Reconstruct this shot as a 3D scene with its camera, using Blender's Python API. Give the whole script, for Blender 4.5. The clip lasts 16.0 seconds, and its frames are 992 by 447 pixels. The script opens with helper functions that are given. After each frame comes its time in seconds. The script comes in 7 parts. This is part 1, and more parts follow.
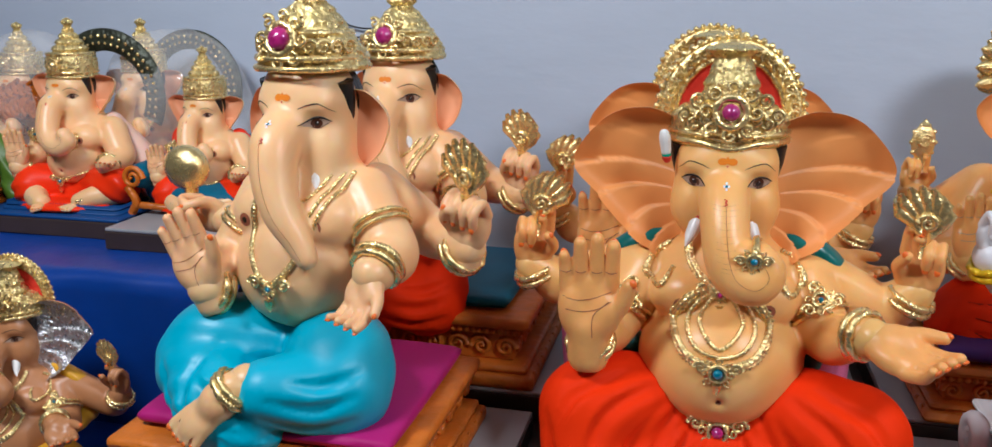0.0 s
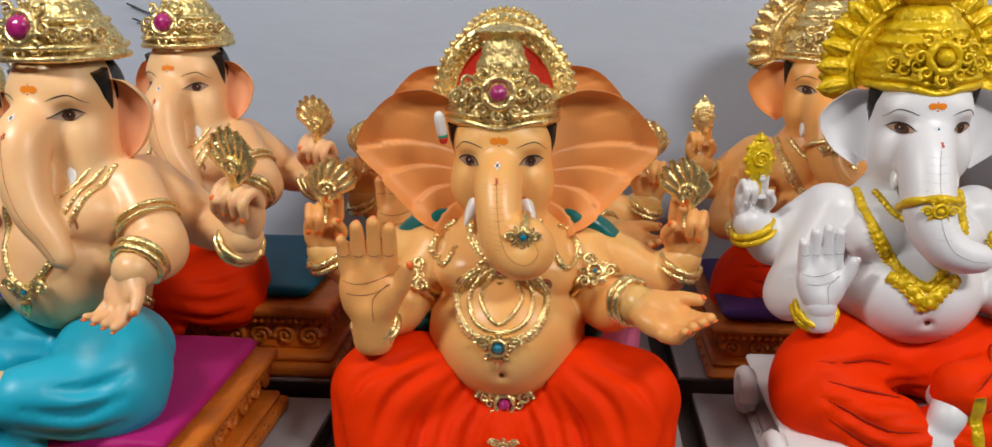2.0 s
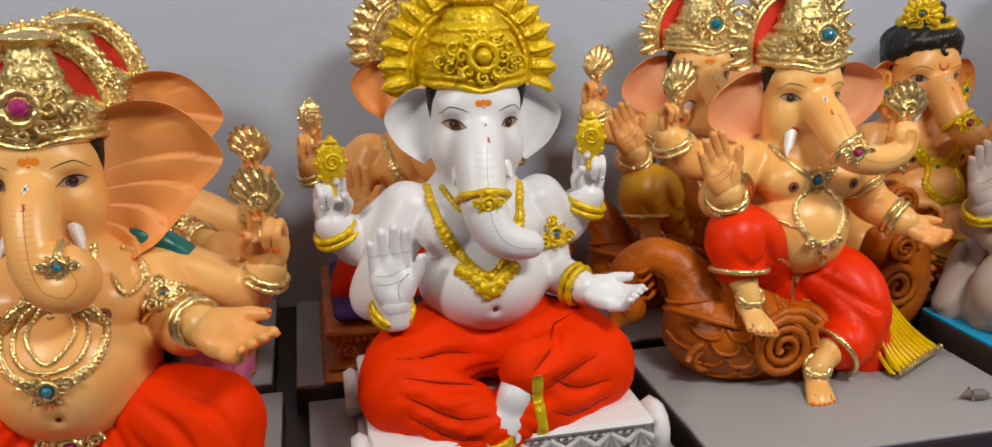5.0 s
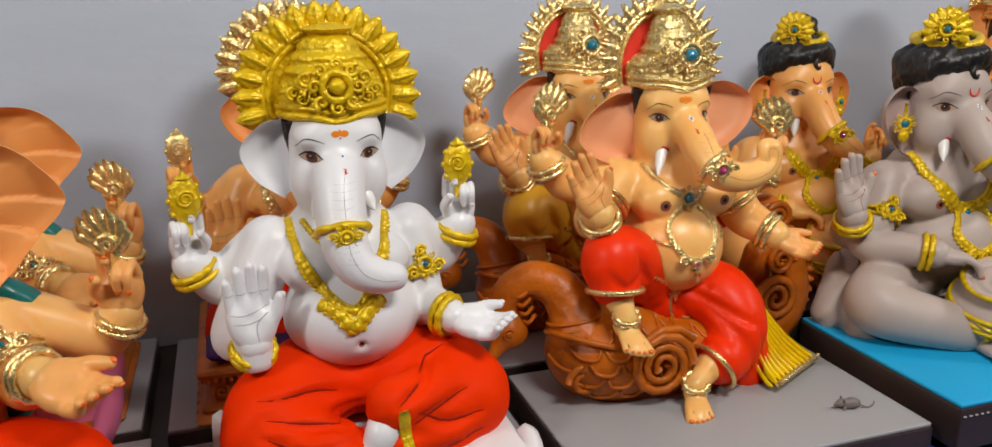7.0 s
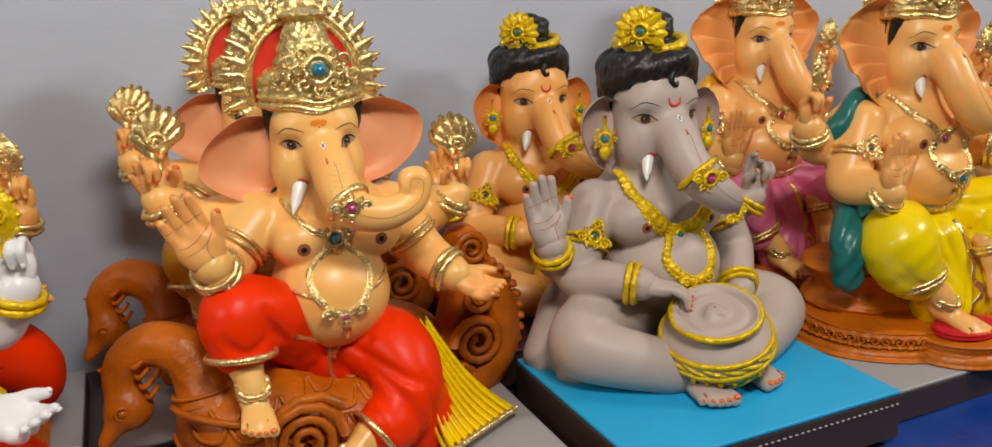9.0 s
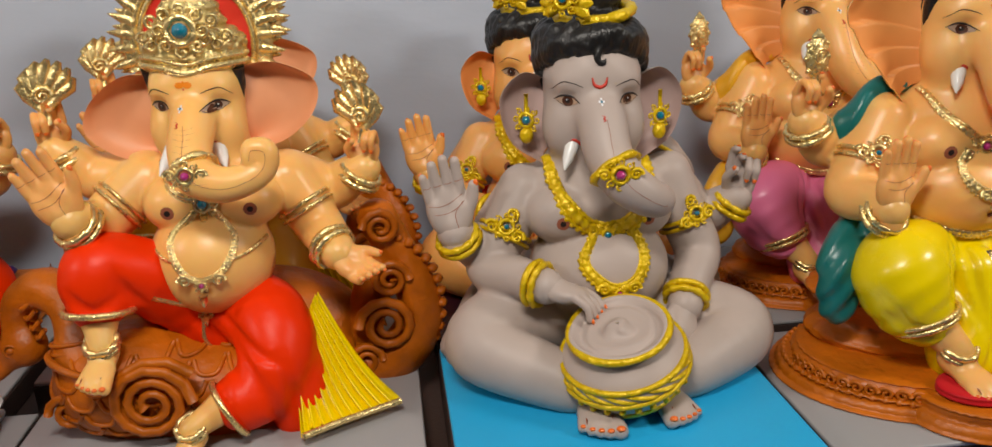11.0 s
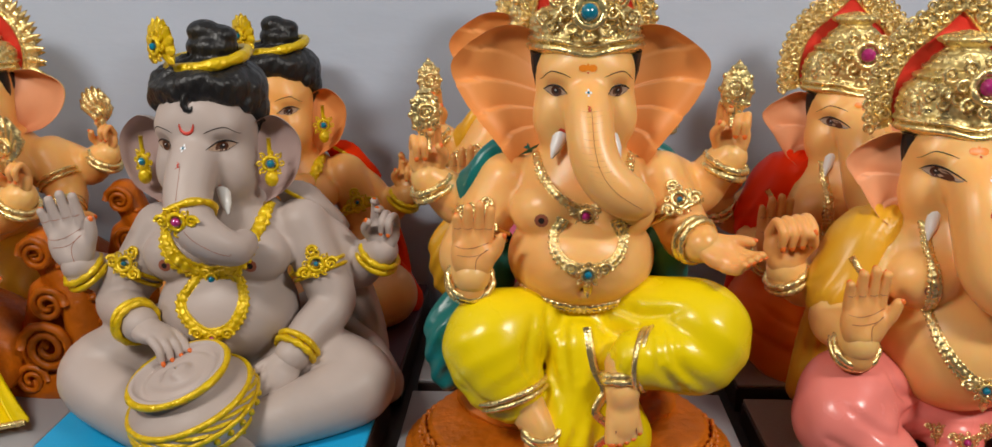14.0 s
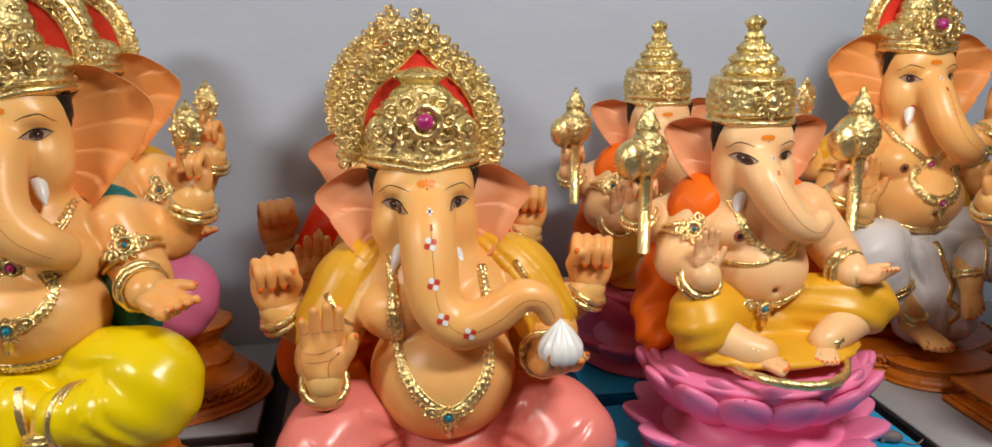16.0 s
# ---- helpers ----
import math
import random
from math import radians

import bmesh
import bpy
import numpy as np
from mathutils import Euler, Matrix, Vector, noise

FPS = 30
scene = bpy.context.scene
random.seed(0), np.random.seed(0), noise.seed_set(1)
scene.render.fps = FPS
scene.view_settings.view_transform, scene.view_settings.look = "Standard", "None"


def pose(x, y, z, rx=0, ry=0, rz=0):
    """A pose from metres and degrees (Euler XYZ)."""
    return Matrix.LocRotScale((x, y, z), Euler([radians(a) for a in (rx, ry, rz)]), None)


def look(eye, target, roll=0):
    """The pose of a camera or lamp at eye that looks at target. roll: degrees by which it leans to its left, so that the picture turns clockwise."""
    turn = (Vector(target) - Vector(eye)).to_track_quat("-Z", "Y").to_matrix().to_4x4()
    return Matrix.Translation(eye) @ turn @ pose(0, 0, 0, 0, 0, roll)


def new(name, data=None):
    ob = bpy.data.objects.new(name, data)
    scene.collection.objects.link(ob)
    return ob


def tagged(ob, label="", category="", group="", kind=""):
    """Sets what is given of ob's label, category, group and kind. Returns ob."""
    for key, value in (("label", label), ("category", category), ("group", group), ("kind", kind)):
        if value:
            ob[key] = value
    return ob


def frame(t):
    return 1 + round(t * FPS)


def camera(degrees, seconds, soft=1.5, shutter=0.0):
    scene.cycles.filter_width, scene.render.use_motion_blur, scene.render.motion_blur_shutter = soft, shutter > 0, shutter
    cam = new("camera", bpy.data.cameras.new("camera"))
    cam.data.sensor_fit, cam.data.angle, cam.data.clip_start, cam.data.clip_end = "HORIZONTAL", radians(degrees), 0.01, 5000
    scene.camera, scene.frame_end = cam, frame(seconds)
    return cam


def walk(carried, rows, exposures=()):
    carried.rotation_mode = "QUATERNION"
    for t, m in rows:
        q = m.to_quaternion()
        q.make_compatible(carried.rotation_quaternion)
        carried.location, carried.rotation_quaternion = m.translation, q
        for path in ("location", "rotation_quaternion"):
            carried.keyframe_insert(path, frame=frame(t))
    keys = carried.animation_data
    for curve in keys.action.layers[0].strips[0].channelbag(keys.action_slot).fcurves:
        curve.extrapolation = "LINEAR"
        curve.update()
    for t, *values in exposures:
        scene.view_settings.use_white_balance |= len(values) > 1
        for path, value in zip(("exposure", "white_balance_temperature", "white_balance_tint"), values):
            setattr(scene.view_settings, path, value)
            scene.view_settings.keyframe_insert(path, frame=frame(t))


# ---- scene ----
cam = camera(60.6, 16.0)
METRES, EYE, TILT, LEAN, TURN = 3.0, 1.35, -14.5, 0.0, 14.0
ROWS = [
    (0.0, 0.0, 0.0, 0.0, 0.0, 0.0, -0.0),
    (0.5, 0.0117, -0.0028, -0.0014, -1.7, 0.02, 0.57),
    (1.0, 0.0241, -0.0016, -0.0008, -4.2, -0.25, 1.23),
    (1.5, 0.0359, -0.0046, -0.002, -6.58, -0.53, 1.91),
    (2.0, 0.0468, -0.0063, -0.0023, -8.4, -1.16, 2.62),
    (2.5, 0.0547, -0.0081, -0.003, -9.56, -1.45, 3.21),
    (3.0, 0.0667, -0.0069, -0.0004, -11.69, -1.79, 3.97),
    (3.5, 0.0906, -0.0059, -0.0008, -17.4, -2.38, 4.76),
    (4.0, 0.106, -0.0093, 0.0005, -20.79, -2.72, 5.57),
    (4.5, 0.1202, -0.0167, -0.0013, -24.0, -3.06, 6.38),
    (7.0, 0.1642, -0.0287, 0.0009, -30.53, -2.81, 8.79),
    (7.5, 0.1906, -0.0317, 0.0018, -35.64, -3.59, 9.13),
    (8.0, 0.2297, -0.0317, 0.0019, -37.85, -4.05, 9.87),
    (8.5, 0.2809, -0.0342, 0.0015, -37.35, -4.08, 10.58),
    (9.0, 0.3299, -0.0407, -0.0039, -37.02, -4.12, 10.87),
    (11.5, 0.5449, -0.1018, -0.0238, -18.9, -4.63, 6.08),
    (12.0, 0.593, -0.1045, -0.0292, -20.8, -4.78, 6.14),
    (12.5, 0.6636, -0.1067, -0.025, -22.36, -4.87, 4.97),
    (13.0, 0.7017, -0.1136, -0.0181, -21.38, -4.0, 4.93),
    (13.5, 0.7355, -0.1397, -0.0213, -14.75, -2.86, 3.37),
    (14.0, 0.7694, -0.1623, -0.0278, -11.24, -2.29, 3.21),
    (14.5, 0.7991, -0.1887, -0.0328, -11.17, -0.43, 4.15),
    (15.0, 0.8331, -0.1993, -0.0404, -12.83, 0.58, 4.85),
    (15.5, 0.8986, -0.197, -0.0447, -17.76, 0.24, 5.72),
    (16.0, 0.9482, -0.2067, -0.0432, -22.1, -0.31, 5.92),
]
walk(cam, [(t, pose(0, 0, EYE, TILT, LEAN, TURN) @ pose(METRES * x, METRES * y, METRES * z, 90 + pitch, roll, yaw)) for t, x, y, z, yaw, pitch, roll in ROWS],
     ((0.0, 0.12, 5600, 10), (1.5, 0.12, 6000, 10), (2.5, -0.05, 6500, 10), (4.0, -0.05, 6550, 10), (7.5, 0.0, 6400, 10), (9.0, -0.03, 6750, 10), (12.5, -0.06, 6600, 10), (14.5, 0.0, 6450, 10), (16.0, 0.0, 6500, 10)))


# ---- world, lamps, exposure ----
world = bpy.data.worlds.new("world")
world.use_nodes = True
world.node_tree.nodes["Background"].inputs[0].default_value = (0.75, 0.82, 1.0, 1)
world.node_tree.nodes["Background"].inputs[1].default_value = 0.05
scene.world = world


def ceiling_lamp(x, y, z, sx, sy, watts, colour):
    data = bpy.data.lights.new("lamp", "AREA")
    data.shape, data.size, data.size_y, data.energy, data.color = "RECTANGLE", sx, sy, watts, colour
    ob = new("lamp", data)
    ob.matrix_world = look((x, y, z), (x, y + 1.5, 0.9))
    return ob


LAMPS = [(-1.1, 0.10, 2.5, 0.6, 0.22, 30.5), (1.3, 0.0, 2.5, 0.6, 0.22, 29.5), (3.8, 0.10, 2.5, 0.6, 0.22, 36)]
for lx, ly, lz, sx, sy, w in LAMPS:
    ceiling_lamp(lx, ly, lz, sx, sy, w, (1.0, 0.95, 0.88))


# ---- materials ----
MATS = {}


def mat(name, colour, rough=0.5, metal=0.0, vary=0.08, scale=14.0, bump=0.1, bump_scale=120.0, coat=0.0, sheen=0.0, cells=0.0, stretch=None, soft=0.0, spec=0.5, to=None):
    """Paint or metal with two scales of variation and fine relief."""
    if name in MATS:
        return MATS[name]
    m = bpy.data.materials.new(name)
    m.use_nodes = True
    nt = m.node_tree
    b = nt.nodes["Principled BSDF"]
    tc = nt.nodes.new("ShaderNodeTexCoord")
    n1 = nt.nodes.new("ShaderNodeTexNoise")
    n1.inputs["Scale"].default_value, n1.inputs["Detail"].default_value = scale, 4
    n2 = nt.nodes.new("ShaderNodeTexNoise")
    n2.inputs["Scale"].default_value, n2.inputs["Detail"].default_value = bump_scale, 3
    place = tc.outputs["Object"]
    if stretch:
        mp = nt.nodes.new("ShaderNodeMapping")
        mp.inputs["Scale"].default_value = stretch
        nt.links.new(place, mp.inputs["Vector"])
        place = mp.outputs["Vector"]
    for n in (n1, n2):
        nt.links.new(place, n.inputs["Vector"])
    mix = nt.nodes.new("ShaderNodeMix")
    mix.data_type = "RGBA"
    lo = [max(0.0, c * (1 - 2.2 * vary)) for c in colour]
    hi = [min(1.0, c * (1 + 1.4 * vary)) for c in colour]
    if to:
        lo, hi = colour, to
    mix.inputs["A"].default_value, mix.inputs["B"].default_value = (*lo, 1), (*hi, 1)
    nt.links.new(n1.outputs["Fac"], mix.inputs["Factor"])
    nt.links.new(mix.outputs["Result"], b.inputs["Base Color"])
    rr = nt.nodes.new("ShaderNodeMapRange")
    rr.inputs["To Min"].default_value, rr.inputs["To Max"].default_value = max(0.05, rough - 0.1), min(1, rough + 0.1)
    nt.links.new(n1.outputs["Fac"], rr.inputs["Value"])
    nt.links.new(rr.outputs["Result"], b.inputs["Roughness"])
    b.inputs["Metallic"].default_value = metal
    b.inputs["Coat Weight"].default_value = coat
    b.inputs["Specular IOR Level"].default_value = spec
    if soft:
        b.inputs["Subsurface Weight"].default_value = soft
        b.inputs["Subsurface Radius"].default_value = (1.0, 0.30, 0.10)
        b.inputs["Subsurface Scale"].default_value = 0.02
    b.inputs["Sheen Weight"].default_value = sheen
    bp = nt.nodes.new("ShaderNodeBump")
    bp.inputs["Strength"].default_value, bp.inputs["Distance"].default_value = bump, 0.004
    height = n2.outputs["Fac"]
    if cells:
        v = nt.nodes.new("ShaderNodeTexVoronoi")
        v.feature, v.inputs["Scale"].default_value = "SMOOTH_F1", cells
        nt.links.new(tc.outputs["Object"], v.inputs["Vector"])
        ad = nt.nodes.new("ShaderNodeMath")
        ad.operation = "SUBTRACT"
        nt.links.new(n2.outputs["Fac"], ad.inputs[0])
        nt.links.new(v.outputs["Distance"], ad.inputs[1])
        height = ad.outputs[0]
    nt.links.new(height, bp.inputs["Height"])
    nt.links.new(bp.outputs["Normal"], b.inputs["Normal"])
    MATS[name] = m
    return m


def glass(name, colour=(1, 1, 1), rough=0.05):
    m = bpy.data.materials.new(name)
    m.use_nodes = True
    nt = m.node_tree
    b = nt.nodes["Principled BSDF"]
    b.inputs["Base Color"].default_value = (*colour, 1)
    b.inputs["Roughness"].default_value = rough
    b.inputs["Alpha"].default_value = 0.22
    MATS[name] = m
    return m


mat("skin", (0.90, 0.37, 0.075), 0.34, scale=11, bump=0.03, soft=0.22, spec=0.45, to=(0.94, 0.60, 0.24))
mat("skin_hand", (0.92, 0.42, 0.13), 0.38, vary=0.12, scale=30, bump=0.03, soft=0.2, spec=0.4)
mat("hand_fair", (0.92, 0.50, 0.25), 0.40, vary=0.12, scale=30, bump=0.03, soft=0.2, spec=0.4)
mat("skin_deep", (0.84, 0.33, 0.06), 0.36, scale=11, bump=0.03, soft=0.18, to=(0.92, 0.52, 0.18))
mat("skin_cream", (0.92, 0.38, 0.08), 0.34, scale=11, bump=0.03, soft=0.2, spec=0.45, to=(0.93, 0.62, 0.23))
mat("skin_fair", (0.88, 0.43, 0.17), 0.38, scale=11, bump=0.03, soft=0.18, to=(0.94, 0.66, 0.36))
mat("skin_pink", (0.86, 0.55, 0.44), 0.40, vary=0.06, scale=9, bump=0.03, soft=0.18)
mat("skin_brown", (0.50, 0.22, 0.09), 0.37, vary=0.08, scale=9, bump=0.03)
mat("skin_grey", (0.48, 0.395, 0.355), 0.46, spec=0.35, vary=0.05, scale=9, bump=0.03)
mat("skin_white", (0.79, 0.79, 0.82), 0.38, vary=0.03, scale=9, bump=0.02)
mat("ear_orange", (0.87, 0.345, 0.095), 0.5, vary=0.12, scale=8, bump=0.03)
mat("ear_pink", (0.84, 0.38, 0.19), 0.5, vary=0.1, scale=8, bump=0.03)
mat("ear_grey", (0.52, 0.37, 0.34), 0.5, vary=0.08, scale=8, bump=0.03)
mat("ear_white", (0.80, 0.80, 0.83), 0.45, vary=0.05, scale=8, bump=0.03)
mat("gold", (0.95, 0.70, 0.31), 0.26, 0.85, vary=0.1, scale=60, bump=0.35, bump_scale=260)
mat("gold_relief", (0.95, 0.70, 0.31), 0.28, 0.85, vary=0.14, scale=60, bump=0.9, bump_scale=160, cells=130)
mat("gold_paint", (0.90, 0.56, 0.004), 0.33, 0.25, vary=0.18, scale=50, bump=0.6, bump_scale=160, cells=110)
mat("silver", (0.78, 0.78, 0.80), 0.28, 1.0, vary=0.1, scale=60, bump=0.8, bump_scale=150, cells=130)
mat("black_gold", (0.04, 0.045, 0.03), 0.35, 0.4, vary=0.9, scale=50, bump=0.8, bump_scale=120, cells=90)
mat("cloth_orange", (0.95, 0.036, 0.0), 0.55, vary=0.14, scale=7, bump=0.05, spec=0.06)
mat("fold_paint", (0.36, 0.016, 0.002), 0.5, vary=0.2, scale=20, bump=0.05, spec=0.2)
mat("cloth_red", (0.94, 0.034, 0.001), 0.38, vary=0.12, scale=7, bump=0.05, spec=0.2)
mat("cloth_saffron", (0.92, 0.15, 0.005), 0.45, spec=0.25, vary=0.12, scale=7, bump=0.05)
mat("cloth_cyan", (0.015, 0.43, 0.62), 0.42, vary=0.12, scale=7, bump=0.05)
mat("cloth_yellow", (0.90, 0.68, 0.002), 0.27, vary=0.06, scale=7, bump=0.03)
mat("cloth_amber", (0.78, 0.40, 0.02), 0.38, vary=0.1, scale=7, bump=0.05)
mat("cloth_pink", (0.88, 0.25, 0.21), 0.25, vary=0.07, scale=7, bump=0.03)
mat("cloth_rose", (0.84, 0.20, 0.38), 0.35, vary=0.1, scale=7, bump=0.05)
mat("cloth_teal", (0.01, 0.17, 0.16), 0.30, vary=0.15, scale=7, bump=0.05)
mat("cloth_green", (0.10, 0.20, 0.02), 0.4, vary=0.2, scale=7, bump=0.05)
mat("cloth_grey", (0.42, 0.335, 0.295), 0.5, vary=0.05, scale=9, bump=0.04)
mat("cloth_white", (0.75, 0.74, 0.74), 0.4, vary=0.05, scale=9, bump=0.04)
mat("crown_red", (0.70, 0.035, 0.02), 0.35, vary=0.1, scale=20, bump=0.1)
mat("crown_green", (0.01, 0.35, 0.22), 0.3, vary=0.1, scale=20, bump=0.1)
mat("hair", (0.014, 0.013, 0.013), 0.40, vary=0.3, scale=20, bump=0.9, bump_scale=110, stretch=(1, 1, 0.35))
mat("ivory", (0.86, 0.86, 0.84), 0.25, vary=0.03, bump=0.02)
mat("nail", (0.86, 0.17, 0.02), 0.3, vary=0.05, bump=0.0)
mat("eye_white", (0.46, 0.32, 0.23), 0.3, vary=0.02, bump=0.0)
mat("iris", (0.085, 0.024, 0.008), 0.45, vary=0.1, bump=0.0)
mat("ink", (0.015, 0.008, 0.006), 0.5, vary=0.05, bump=0.0)
mat("line", (0.34, 0.10, 0.05), 0.5, vary=0.1, bump=0.0)
mat("line_grey", (0.30, 0.28, 0.30), 0.5, vary=0.1, bump=0.0)
mat("mark_red", (0.62, 0.05, 0.03), 0.4, vary=0.05, bump=0.0)
mat("mark_orange", (0.85, 0.24, 0.01), 0.4, vary=0.05, bump=0.0)
mat("mark_white", (0.85, 0.85, 0.88), 0.4, vary=0.03, bump=0.0)
mat("jewel_pink", (0.45, 0.02, 0.18), 0.12, vary=0.3, scale=120, bump=0.3, coat=1)
mat("jewel_blue", (0.0, 0.20, 0.32), 0.1, vary=0.3, scale=120, bump=0.05, coat=1)
mat("stool_wood", (0.66, 0.175, 0.012), 0.45, vary=0.3, scale=16, bump=0.5, bump_scale=70, cells=45)
mat("swan_wood", (0.52, 0.122, 0.003), 0.40, spec=0.35, vary=0.32, scale=16, bump=0.6, bump_scale=70, cells=38)
mat("base_gold", (0.64, 0.160, 0.005), 0.42, vary=0.25, scale=14, bump=0.5, bump_scale=70, cells=60)
mat("lotus_pink", (0.95, 0.23, 0.44), 0.4, vary=0.12, scale=7, bump=0.05)
mat("plaster", (0.78, 0.76, 0.77), 0.5, vary=0.06, scale=12, bump=0.3, bump_scale=60)
mat("velvet_magenta", (0.44, 0.010, 0.17), 0.55, vary=0.12, scale=6, bump=0.05, sheen=0.05, spec=0.2)
mat("velvet_teal", (0.004, 0.12, 0.21), 0.55, vary=0.12, scale=6, bump=0.05, sheen=0.05, spec=0.2)
mat("velvet_red", (0.42, 0.01, 0.02), 0.6, vary=0.12, scale=6, bump=0.05, sheen=0.05, spec=0.2)
mat("cushion_red", (0.62, 0.012, 0.02), 0.5, vary=0.12, scale=6, bump=0.05, sheen=0.05, spec=0.2)
mat("velvet_purple", (0.06, 0.02, 0.16), 0.6, vary=0.12, scale=6, bump=0.05, sheen=0.05, spec=0.2)
mat("board_blue", (0.012, 0.40, 0.76), 0.45, vary=0.07, scale=5, bump=0.1, bump_scale=200)
mat("board_maroon", (0.06, 0.012, 0.02), 0.5, vary=0.12, scale=5, bump=0.1, bump_scale=200)
mat("board_navy", (0.005, 0.06, 0.22), 0.5, vary=0.15, scale=5, bump=0.2, bump_scale=120)
mat("laminate", (0.36, 0.355, 0.365), 0.35, vary=0.05, scale=4, bump=0.04, bump_scale=200)
mat("laminate_edge", (0.055, 0.035, 0.03), 0.42, vary=0.15, scale=10, bump=0.1)
mat("tan_board", (0.26, 0.19, 0.14), 0.5, vary=0.1, scale=6, bump=0.1)
mat("mouse_grey", (0.20, 0.16, 0.15), 0.55, vary=0.1, scale=40, bump=0.2)
mat("tarp", (0.006, 0.05, 0.30), 0.36, vary=0.25, scale=5, bump=1.0, bump_scale=11, cells=7)
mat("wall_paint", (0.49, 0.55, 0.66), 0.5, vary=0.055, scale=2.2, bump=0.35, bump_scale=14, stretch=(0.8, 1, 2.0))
# dark grey for the walls out of view, to weaken bounced fill light
mat("wall_low_fill", (0.24, 0.23, 0.22), 0.7, vary=0.1, scale=2.2, bump=0.2, bump_scale=16)
mat("ceiling_paint", (0.50, 0.50, 0.50), 0.7, vary=0.04, scale=2, bump=0.1)
mat("floor_tile", (0.16, 0.14, 0.12), 0.4, vary=0.1, scale=3, bump=0.05)
mat("cable", (0.02, 0.02, 0.025), 0.5, vary=0.05, bump=0.0)
glass("plastic_film")


# ---- clay: distance fields turned into meshes (centimetres) ----
def spline(pts, n=8, closed=False):
    """A smooth curve through points of any width."""
    p = np.array(pts, float)
    if closed:
        p = np.vstack([p[-1], p, p[0], p[1]])
    else:
        p = np.vstack([2 * p[0] - p[1], p, 2 * p[-1] - p[-2]])
    out = []
    for i in range(1, len(p) - 2):
        for j in range(n):
            t = j / n
            a, b, c, d = p[i - 1], p[i], p[i + 1], p[i + 2]
            out.append(0.5 * (2 * b + (c - a) * t + (2 * a - 5 * b + 4 * c - d) * t * t + (3 * b - a - 3 * c + d) * t ** 3))
    if not closed:
        out.append(p[-2])
    return np.array(out)


